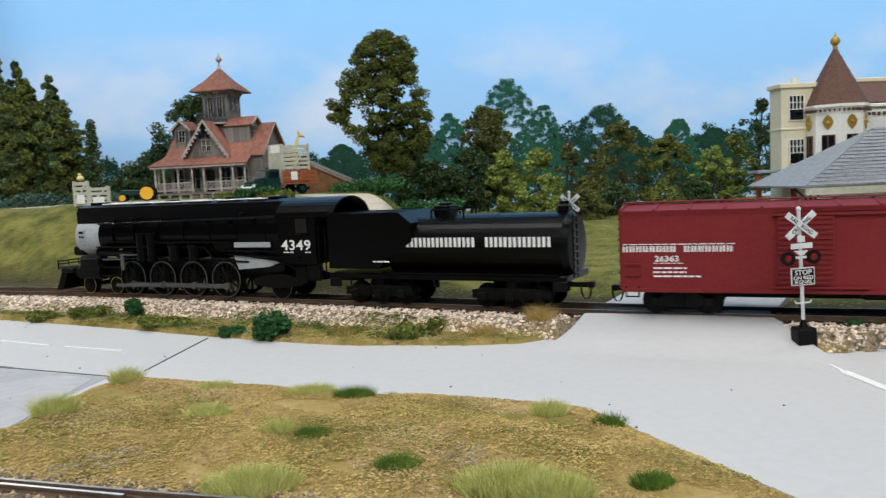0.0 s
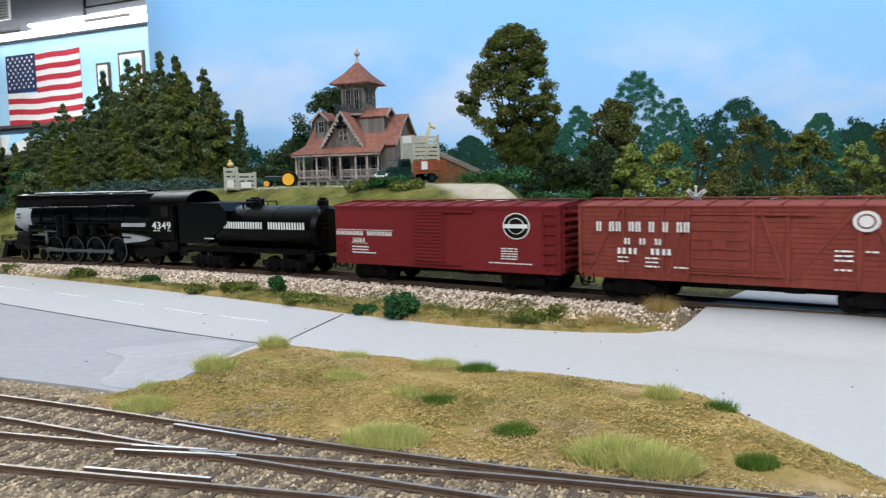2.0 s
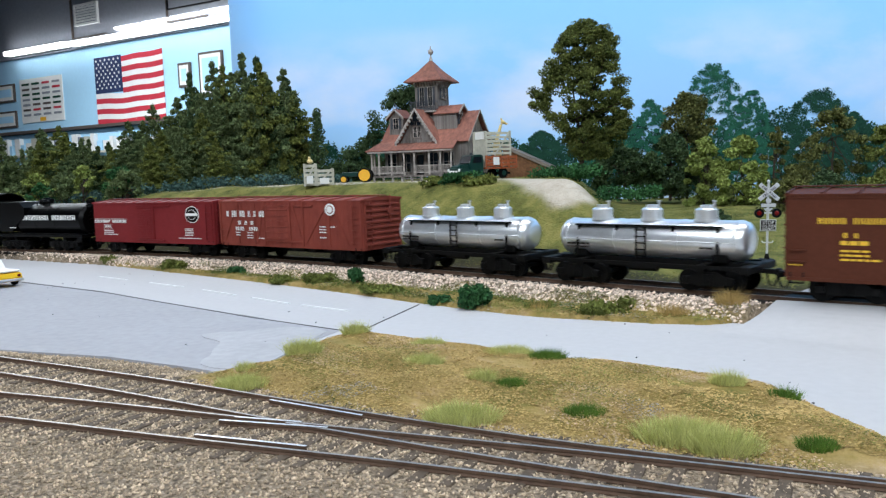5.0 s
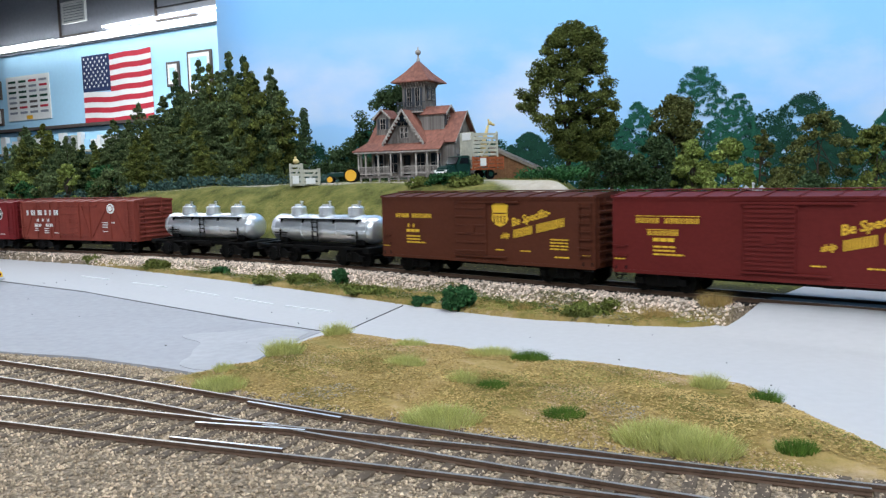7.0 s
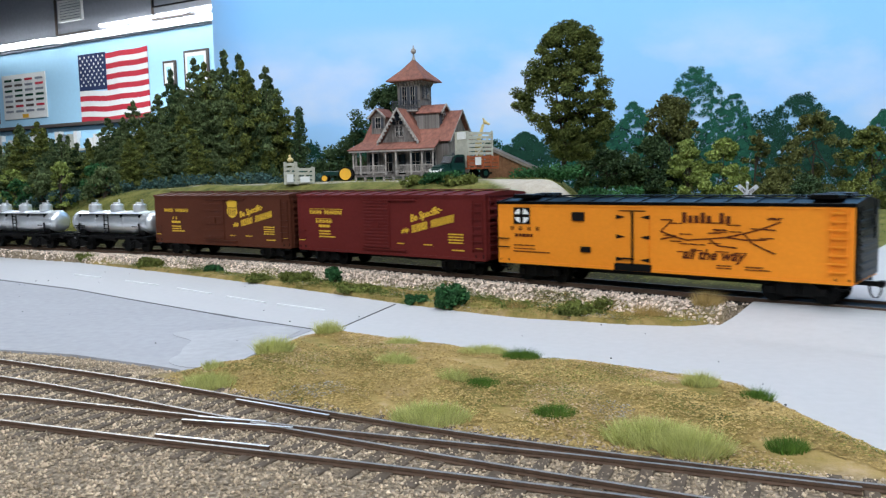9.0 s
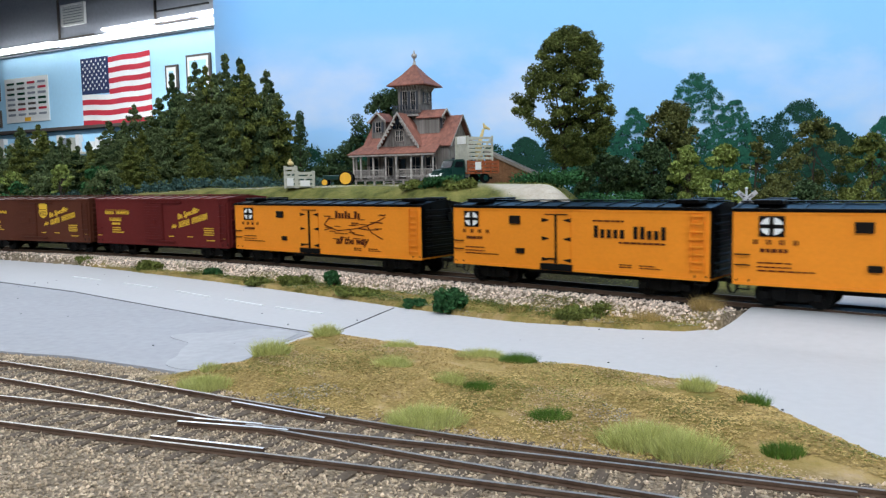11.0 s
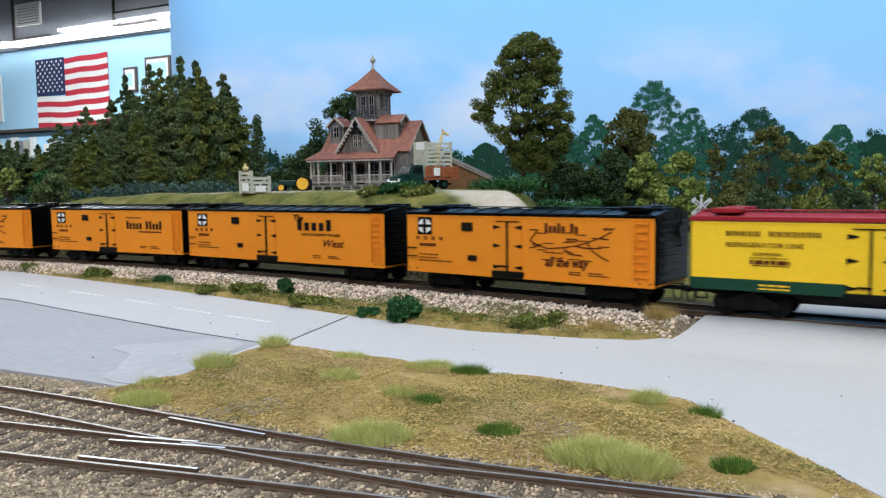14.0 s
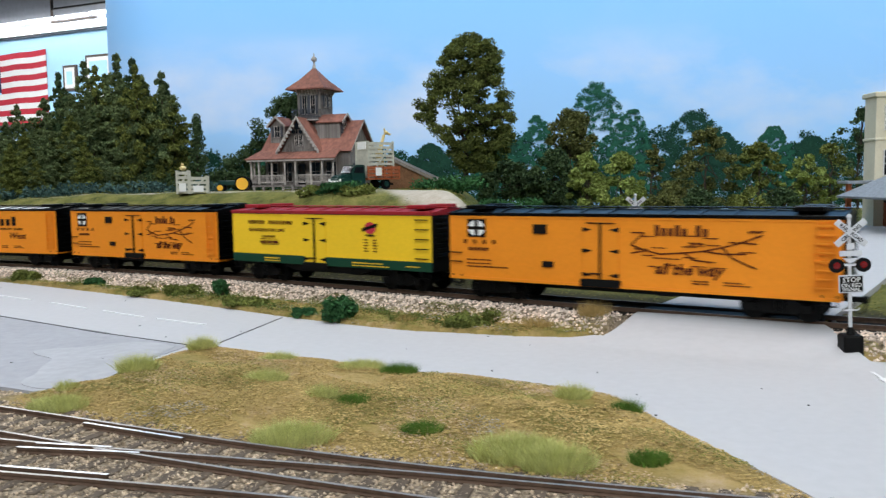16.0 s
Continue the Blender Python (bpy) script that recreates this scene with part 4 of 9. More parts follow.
def truck(car, x, mat=SOOT):
    tr = new("truck")
    tr.empty_display_size = 0.005
    tr.parent, tr.matrix_basis = car, pose(x, 0, 0)
    shared("sideframe", "sf", sideframe_bm, mat, tr)
    shared("sideframe", "sf", sideframe_bm, mat, tr, pose(0, 0, 0, 0, 0, 180))
    shared("bolster", "bo", lambda: box(B(), -0.002, 0.002, -0.0122, 0.0122, 0.0045, 0.0105, 0.0003), mat, tr)
    for s in (-1, 1):
        w = shared("wheelset", "ws", wheelset_bm, SOOT, tr, pose(s * 0.0098, 0, WHEEL_R))
        SPINNERS.append((w, pose(s * 0.0098, 0, WHEEL_R), WHEEL_R))
    return tr


def coupler(car, x, sign):
    bm = B()
    box(bm, -0.0014, 0.0014, -0.0012, 0.0012, 0.0085, 0.0108, 0.0003)
    box(bm, 0.001 if sign > 0 else -0.0035, 0.0035 if sign > 0 else -0.001, -0.002, 0.0018, 0.0082, 0.0112, 0.0005)
    box(bm, -0.008 if sign > 0 else 0, 0 if sign > 0 else 0.008, -0.0011, 0.0011, 0.0086, 0.0107)
    c = part("coupler", bm, SOOT, car)
    c.matrix_basis = pose(x + sign * 0.0015, 0, 0)
    bm = B()
    p = [(0, -0.003, 0.010)]
    for k in range(1, 8):
        a = k / 7 * math.pi
        p.append((sign * (0.0022 - 0.0022 * math.cos(a)), -0.003, 0.0095 - 0.006 * math.sin(a)))
    rings = [[bm.verts.new((x_ + 0.0004 * math.cos(a), y_ + 0.0004 * math.sin(a), z_)) for a in np.linspace(0, 2 * math.pi, 7)[:-1]] for x_, y_, z_ in p]
    for u, v in zip(rings, rings[1:]):
        for k in range(6):
            bm.faces.new((u[k], u[(k + 1) % 6], v[(k + 1) % 6], v[k]))
    bmesh.ops.recalc_face_normals(bm, faces=bm.faces)
    h = part("air_hose", bm, SOOT, car)
    h.matrix_basis = pose(x, 0, 0)


def ladder(car, x, y, z0, z1, rungs, w, mat, turn=0):
    bm = B()
    for s in (-1, 1):
        box(bm, s * w / 2 - 0.0003, s * w / 2 + 0.0003, -0.0006, 0, z0, z1)
    for k in range(rungs):
        z = z0 + (z1 - z0) * (k + 0.5) / rungs
        box(bm, -w / 2 - 0.0005, w / 2 + 0.0005, -0.0011, -0.0005, z - 0.0003, z + 0.0003)
    ob = part("ladder", bm, mat, car)
    ob.matrix_basis = pose(x, y, 0, 0, 0, turn)
    return ob


def grab(car, x, y, z, w, mat, turn=0):
    def build():
        bm = B()
        box(bm, -w / 2, w / 2, -0.0012, -0.0007, -0.0003, 0.0003)
        for s in (-1, 1):
            box(bm, s * w / 2 - 0.0003, s * w / 2 + 0.0003, -0.0012, 0, -0.0003, 0.0003)
        return bm
    return shared("grab_iron", ("gr", w, mat.name), build, mat, car, pose(x, y, z, 0, 0, turn))


def blocks(text, x, z, cap, w, mat, car, y, slant=0.0, turn=0.0, name="lettering", small=0.8, gap=0.28, bands=True):
    """A line of wording that cannot be lettered: one plain bar for each character."""
    bm = B()
    n = len(text)
    step = w / n
    m = pose(x, y, z, 0, 0, 0) @ Matrix.Rotation(radians(-turn), 4, "Y")
    for i, ch in enumerate(text):
        if ch == " ":
            continue
        hgt = cap * (1.0 if ch.isupper() or ch.isdigit() or ch in "bdfhklt" else small)
        x0, x1 = i * step, (i + 1 - gap) * step
        wd = (x1 - x0)
        st = wd * 0.36
        pieces = [(x0, x0 + st, 0, hgt), (x1 - st, x1, 0, hgt)] if bands and cap < 0.005 and wd > 0.0006 else [(x0, x1 - wd * 0.12, 0, hgt)]
        for a, b, c, d in pieces:
            box(bm, a, b, -0.00012, 0.0, c, d)
    for v in bm.verts:
        v.co.x += v.co.z * slant
        v.co = m @ v.co
    return part(name, bm, mat, car)


def bars(rows, mat, car, y, name="stencil_bar"):
    """Small data stencils as plain bars (x, z, width, height)."""
    bm = B()
    rr = random.Random(len(rows))
    for x, z, w, h in rows:
        u = 0.0
        while u < w:
            d = rr.uniform(0.0012, 0.0035)
            box(bm, x + u, x + min(u + d, w), y - 0.00012, y, z, z + h)
            u += d + 0.0005
    return part(name, bm, mat, car)


def plate(mat, car, name, poly, y, thick=0.00012):
    bm = B()
    prism(bm, poly, "y", y - thick, y)
    return part(name, bm, mat, car)


def disc_poly(x, z, r, n=28):
    return [(x + r * math.cos(k * 2 * math.pi / n), z + r * math.sin(k * 2 * math.pi / n)) for k in range(n)]


HW = 0.0180


def underframe(car, L, deep=False):
    part("brake_rigging", box(B(), -L / 2 + 0.034, L / 2 - 0.034, 0.001, 0.0022, 0.0055, 0.0086), SOOT, car)
    bm = B()
    box(bm, -L / 2 + 0.004, L / 2 - 0.004, -0.0035, 0.0035, 0.0085, 0.0128)
    for x in (-L * 0.33, -L * 0.12, L * 0.12, L * 0.33):
        box(bm, x - 0.0012, x + 0.0012, -HW + 0.002, HW - 0.002, 0.0105, 0.0127)
    if deep:
        prism(bm, [(-L * 0.26, 0.0128), (L * 0.26, 0.0128), (L * 0.16, 0.0085), (-L * 0.16, 0.0085)], "y", -HW + 0.0025, -HW + 0.0035)
    part("underframe", bm, SOOT, car)
    bm = B()
    cyl(bm, (-0.006, -0.009, 0.0095), (0.008, -0.009, 0.0095), 0.0022, n=10)
    box(bm, 0.014, 0.022, -0.013, -0.006, 0.0075, 0.0115, 0.0005)
    part("brake_cylinder", bm, SOOT, car)
    for s in (-1, 1):
        truck(car, s * (L / 2 - 0.0215))
        coupler(car, s * (L / 2 + 0.002), s)
        for yy in (-HW - 0.0002, HW - 0.0006):
            bm = B()
            x = s * (L / 2 - 0.004)
            for dx in (-0.0024, 0.0024):
                box(bm, x + dx - 0.0003, x + dx + 0.0003, yy, yy + 0.0008, 0.0088, 0.0135)
            box(bm, x - 0.0027, x + 0.0027, yy, yy + 0.0008, 0.0084, 0.009)
            part("stirrup_step", bm, car.get("trim_mat") and SOOT or SOOT, car)


def car_body(car, L, mat, roof, sill=0.0112, eave=0.0462, ridge=0.0488, end_mat=None, wood=False):
    bm = B()
    if wood:
        # sheathing boards as fine steps
        prism(bm, [(-HW, sill), (-HW, eave), (HW, eave), (HW, sill)], "x", -L / 2, L / 2)
        k = 0
        z = sill + 0.002
        while z < eave - 0.001:
            part("side_board", box(B(), -L / 2 + 0.0004, L / 2 - 0.0004, -HW - 0.0002, -HW + 0.0005, z, z + 0.0019), mat, car)
            z += 0.0022
    else:
        prism(bm, [(-HW, sill), (-HW, eave), (HW, eave), (HW, sill)], "x", -L / 2, L / 2)
        part("side_sill", box(B(), -L / 2 + 0.0002, L / 2 - 0.0002, -HW - 0.0003, -HW + 0.001, sill - 0.0004, sill + 0.0012), mat, car)
        part("side_plate", box(B(), -L / 2 + 0.0002, L / 2 - 0.0002, -HW - 0.0003, -HW + 0.001, eave - 0.0012, eave - 0.0001), mat, car)
    part("body", bm, mat, car)
    bm = B()
    o = 0.0006
    prism(bm, [(-HW - o, eave), (-HW - o, eave + 0.0008), (-0.004, ridge), (0.004, ridge), (HW + o, eave + 0.0008), (HW + o, eave)], "x", -L / 2 - o, L / 2 + o)
    n = max(8, int(L / 0.0125))
    for k in range(n + 1):
        x = -L / 2 + L * k / n
        shared("roof_rib", ("rrib", eave, ridge, roof.name), lambda: prism(B(), [(-HW - o, eave + 0.0007), (-HW - o, eave + 0.0014), (-0.004, ridge + 0.0005), (0.004, ridge + 0.0005), (HW + o, eave + 0.0014), (HW + o, eave + 0.0007)], "x", -0.0005, 0.0005), roof, car, pose(x, 0, 0))
    part("roof", bm, roof, car)
    bm = B()
    for yy in (-0.0021, 0, 0.0021):
        box(bm, -L / 2 - 0.0012, L / 2 + 0.0012, yy - 0.0009, yy + 0.0009, ridge + 0.0008, ridge + 0.0013)
    part("running_board", bm, roof, car)
    bm = B()
    for s in (-1, 1):
        x = s * (L / 2 + 0.0004)
        for k in range(8):
            z = sill + 0.003 + k * (eave - sill - 0.005) / 7.5
            shared("end_rib", ("erib", (end_mat or mat).name), lambda: box(B(), -0.0007, 0.0007, -HW + 0.0025, HW - 0.0025, 0, 0.0018, 0.0003), end_mat or mat, car, pose(x, 0, z))
    bm.free()
    for s in (-1, 1):
        bm = B()
        x = s * (L / 2 + 0.0016)
        cyl(bm, (x, 0.006, 0.030), (x, 0.006, 0.050), 0.0004, n=6)
        cyl(bm, (x - 0.0004, 0.006, 0.0385), (x + 0.0004, 0.006, 0.0385), 0.0028, n=12)
        part("brake_wheel", bm, end_mat or mat, car)
    em = end_mat or mat
    for s in (-1, 1):
        ladder(car, s * (L / 2 + 0.0003), -HW + 0.005, sill + 0.001, eave, 7, 0.0055, em, 90 * s if s < 0 else 90)


def boxcar_door(car, x0, x1, z0, z1, mat, style):
    d = new("door")
    d.empty_display_size = 0.004
    d.parent = car
    bm = B()
    box(bm, x0, x1, -HW - 0.0010, -HW + 0.0002, z0, z1, 0.0002)
    part("panel", bm, mat, d)
    n = 14 if style == "fine" else 6
    for k in range(n):
        z = z0 + (z1 - z0) * (k + 0.35) / n
        hgt = (z1 - z0) / n * (0.5 if style == "fine" else 0.2)
        shared("rib", ("rib", round(x1 - x0, 4), round(hgt, 5), mat.name), lambda: box(B(), -(x1 - x0) / 2 + 0.0006, (x1 - x0) / 2 - 0.0006, -0.0005, 0.0001, 0, hgt, 0.0001), mat, d, pose((x0 + x1) / 2, -HW - 0.0010, z))
    bm = B()
    box(bm, x0 - 0.001, x1 + (x1 - x0) * 1.0, -HW - 0.0014, -HW, z1 + 0.0002, z1 + 0.0012)
    part("door_track", bm, mat, d)
    bm = B()
    box(bm, x0 - 0.001, x1 + (x1 - x0) * 0.6, -HW - 0.0014, -HW, z0 - 0.0011, z0 - 0.0002)
    part("door_sill", bm, mat, d)
    bm = B()
    box(bm, (x0 + x1) / 2 - 0.0028, (x0 + x1) / 2 + 0.0028, -HW - 0.0019, -HW - 0.0015, (z0 + z1) / 2 - 0.0022, (z0 + z1) / 2 + 0.0022)
    part("placard", bm, mat, d)


def side_hardware(car, L, mat, rungs=6, left=True):
    ladder(car, L / 2 - 0.005, -HW - 0.0002, 0.0145, 0.0452, rungs, 0.0062, mat)
    if left:
        for z in (0.0185, 0.0235):
            grab(car, -L / 2 + 0.0045, -HW - 0.0002, z, 0.005, mat)


def red_boxcar(start, L):
    car = thing("boxcar", "clean freight-red steel boxcar with ribbed door and white lettering", "freight car", group="freight cars of the train")
    car_body(car, L, OXIDE, OXIDE)
    underframe(car, L)
    boxcar_door(car, -0.014, 0.0045, 0.0142, 0.0432, OXIDE, "fine")
    side_hardware(car, L, OXIDE)
    y = -HW - 0.0002
    x = -L / 2
    blocks("XXXXXXXX XXXXXXX", x + 0.0008, 0.0287, 0.0026, 0.040, WHITE, car, y, small=1.0)
    bars([(x + 0.001, 0.0319, 0.040, 0.0004)], WHITE, car, y)
    letters("26363", 0.0036, WHITE, car, pose(x + 0.0125, y, 0.0245, 90), bold=0.00005)
    bars([(x + 0.012, 0.0236, 0.011, 0.0003), (x + 0.012, 0.0212, 0.012, 0.0007), (x + 0.012, 0.0194, 0.012, 0.0007), (x + 0.012, 0.0176, 0.017, 0.0007)], WHITE, car, y)
    cx, cz = L / 2 - 0.0225, 0.0362
    plate(WHITE, car, "emblem_ring", disc_poly(cx, cz, 0.0072), y, 0.00015)
    plate(INK, car, "emblem_band", disc_poly(cx, cz, 0.0066), y - 0.00015)
    plate(WHITE, car, "emblem_inner_ring", disc_poly(cx, cz, 0.0044), y - 0.00027)
    plate(INK, car, "emblem_centre", disc_poly(cx, cz, 0.0040), y - 0.00039)
    plate(WHITE, car, "emblem_bar", [(cx - 0.0062, cz - 0.0011), (cx + 0.0062, cz - 0.0011), (cx + 0.0062, cz + 0.0011), (cx - 0.0062, cz + 0.0011)], y - 0.00051)
    bars([(L / 2 - 0.031, 0.0235 - k * 0.0014, 0.009, 0.0006) for k in range(5)] + [(L / 2 - 0.038, 0.0155, 0.024, 0.0006)], WHITE, car, y)
    on_train(car, start, L, tall=0.855)


def wood_boxcar(start, L):
    car = thing("boxcar", "faded oxide-red outside-braced wooden boxcar with white lettering", "freight car", group="freight cars of the train")
    car_body(car, L, OXIDE2, OXIDE2, wood=True)
    underframe(car, L)
    y = -HW - 0.0002
    d0, d1 = -0.020, 0.003
    posts = [-L / 2 + 0.0006, -L / 2 + 0.020, -L / 2 + 0.037, d0 - 0.001, d1 + 0.001, L / 2 - 0.052, L / 2 - 0.028, L / 2 - 0.0012]
    for x in posts:
        part("side_post", box(B(), x - 0.0007, x + 0.0007, -HW - 0.0011, -HW, 0.0128, 0.0460), OXIDE2, car)
    for a, b, up in ((posts[0] + 0.003, posts[1] - 0.001, 1), (posts[1] + 0.001, posts[2] - 0.001, 0), (posts[2] + 0.002, posts[3] - 0.001, 1), (posts[4] + 0.002, posts[5], 0), (posts[5] + 0.001, posts[6] - 0.001, 1), (posts[6] + 0.002, posts[7] - 0.010, 0)):
        bm = B()
        z0, z1 = (0.0145, 0.0445) if up else (0.0445, 0.0145)
        w = 0.0014
        prism(bm, [(a, z0), (a + w, z0), (b, z1), (b - w, z1)], "y", -HW - 0.0009, -HW)
        part("diagonal_brace", bm, OXIDE2, car)
    boxcar_door(car, d0, d1, 0.0165, 0.0425, OXIDE2, "plain")
    side_hardware(car, L, OXIDE2, 7)
    yy = y - 0.0012
    x = -L / 2
    blocks("X XX XX X X XX", x + 0.0085, 0.0345, 0.0048, 0.0405, WHITE, car, yy, small=0.9)
    blocks("X X X", x + 0.021, 0.0283, 0.0030, 0.0165, WHITE, car, yy)
    blocks("XX XX", x + 0.018, 0.0235, 0.0030, 0.024, WHITE, car, yy)
    bars([(x + 0.018, 0.0215, 0.0045, 0.0007), (x + 0.018, 0.0195, 0.0045, 0.0007), (x + 0.030, 0.0215, 0.006, 0.0007), (x + 0.030, 0.0195, 0.006, 0.0007), (x + 0.030, 0.0175, 0.006, 0.0007), (x + 0.042, 0.0175, 0.006, 0.0007), (L / 2 - 0.036, 0.0275, 0.006, 0.0008), (L / 2 - 0.036, 0.0255, 0.006, 0.0008), (L / 2 - 0.036, 0.0235, 0.006, 0.0008), (L / 2 - 0.036, 0.0195, 0.006, 0.0008), (L / 2 - 0.026, 0.0275, 0.004, 0.0008)], WHITE, car, yy)
    cx, cz = L / 2 - 0.026, 0.0405
    plate(WHITE, car, "emblem_disc", disc_poly(cx, cz, 0.0044), yy)
    plate(OXIDE2, car, "emblem_ring", disc_poly(cx, cz, 0.0031), yy - 0.0002)
    plate(WHITE, car, "emblem_centre", disc_poly(cx, cz, 0.0024), yy - 0.0004)
    on_train(car, start, L, tall=0.862)


def tank_car(start, L):
    car = thing("tank_car", "shiny silver three-dome tank car on a black frame", "tank car", group="tank cars of the train")
    r, zc = 0.0092, 0.0228
    h = L / 2 - 0.005
    bm = B()
    secs = [(-h, 0.004), (-h + 0.0006, r * 0.75), (-h + 0.0022, r * 0.93), (-h + 0.004, r)]
    ring = []
    prof_ = secs + [(-x, q) for x, q in secs[::-1]]
    n = 36
    for x, q in prof_:
        ring.append([bm.verts.new((x, q * math.cos(k * 2 * math.pi / n), zc + q * math.sin(k * 2 * math.pi / n))) for k in range(n)])
    for a, b in zip(ring, ring[1:]):
        for k in range(n):
            bm.faces.new((a[k], a[(k + 1) % n], b[(k + 1) % n], b[k]))
    bm.faces.new(ring[0][::-1]), bm.faces.new(ring[-1])
    bmesh.ops.recalc_face_normals(bm, faces=bm.faces)
    part("tank", bm, SILVER, car, smooth=True)
    for x in (-h + 0.005, -h * 0.34, h * 0.34, h - 0.005):
        bm = B()
        cyl(bm, (x - 0.0006, 0, zc), (x + 0.0006, 0, zc), r + 0.00025, n=36)
        part("tank_band", bm, SILVER, car)
    for x in (-h * 0.56, 0.0, h * 0.56):
        dome = new("dome")
        dome.parent = car
        bm = B()
        cyl(bm, (x, 0, zc + r - 0.001), (x, 0, zc + r + 0.0048), 0.0050, n=20)
        cyl(bm, (x, 0, zc + r + 0.0048), (x, 0, zc + r + 0.0056), 0.0050, 0.0040, n=20)
        part("shell", bm, SILVER, dome, smooth=False)
        bm = B()
        cyl(bm, (x, 0, zc + r + 0.0054), (x, 0, zc + r + 0.0070), 0.0028, n=14)
        part("hatch", bm, SILVER, dome)
        bm = B()
        cyl(bm, (x + 0.004, -0.001, zc + r + 0.005), (x + 0.004, -0.001, zc + r + 0.009), 0.0006, n=8)
        cyl(bm, (x + 0.004, -0.001, zc + r + 0.0085), (x + 0.004, -0.001, zc + r + 0.0092), 0.001, n=8)
        part("safety_valve", bm, SILVER, dome)
        bm = B()
        cyl(bm, (x, 0, zc + r - 0.0005), (x, 0, zc + r + 0.0004), 0.0056, n=20)
        part("base_flange", bm, SILVER, dome)
    # platform walk and rails beside the domes
    bm = B()
    box(bm, -h * 0.78, h * 0.78, -0.0092, -0.0066, zc + 0.0062, zc + 0.0069)
    for x in (-h * 0.74, -h * 0.3, h * 0.3, h * 0.74):
        box(bm, x - 0.0004, x + 0.0004, -0.0090, -0.0066, zc + 0.004, zc + 0.0066)
    part("walkway", bm, SOOT, car)
    bm = B()
    cyl(bm, (-h + 0.004, -r - 0.0006, zc - 0.0005), (h - 0.004, -r - 0.0006, zc - 0.0005), 0.0003, n=6)
    for k in range(7):
        x = -h + 0.006 + k * (2 * h - 0.012) / 6
        box(bm, x - 0.0003, x + 0.0003, -r - 0.0009, -r + 0.0012, zc - 0.0008, zc - 0.0001)
    part("handrail", bm, SILVER, car)
    ladder(car, -0.0005, -r - 0.0012, 0.0135, zc + 0.0062, 5, 0.0045, SOOT)
    bars([(-h + 0.006, zc - 0.0035, 0.0125, 0.0009), (-h + 0.006, zc - 0.0050, 0.0125, 0.0007), (h - 0.02, zc - 0.0035, 0.006, 0.0007)], INK, car, -r - 0.0001)
    for x in (-h + 0.012, h - 0.012):
        bm = B()
        for s in (-1, 1):
            cyl(bm, (x, s * (r + 0.0002), zc), (x, s * (r + 0.0004), 0.0145), 0.0006, n=6)
        box(bm, x - 0.0035, x + 0.0035, -0.0075, 0.0075, 0.0125, 0.0170, 0.0008)
        part("saddle", bm, SOOT, car)
    bm = B()
    box(bm, -L / 2 + 0.001, L / 2 - 0.001, -0.0045, 0.0045, 0.0085, 0.0132, 0.0003)
    for s in (-1, 1):
        box(bm, s * (L / 2 - 0.003) - 0.0022, s * (L / 2 - 0.003) + 0.0022, -0.0165, 0.0165, 0.0095, 0.0128, 0.0003)
        box(bm, s * (L / 2 - 0.022) - 0.0018, s * (L / 2 - 0.022) + 0.0018, -0.0155, 0.0155, 0.0095, 0.0128)
        box(bm, -L / 2 + 0.003, L / 2 - 0.003, s * 0.0158 - 0.0005, s * 0.0158 + 0.0005, 0.0112, 0.0126)
    part("frame", bm, SOOT, car)
    for s in (-1, 1):
        truck(car, s * (L / 2 - 0.0195))
        coupler(car, s * (L / 2 + 0.002), s)
    bm = B()
    cyl(bm, (-0.008, -0.007, 0.0095), (0.006, -0.007, 0.0095), 0.0022, n=10)
    part("brake_cylinder", bm, SOOT, car)
    on_train(car, start, L, tall=0.96)


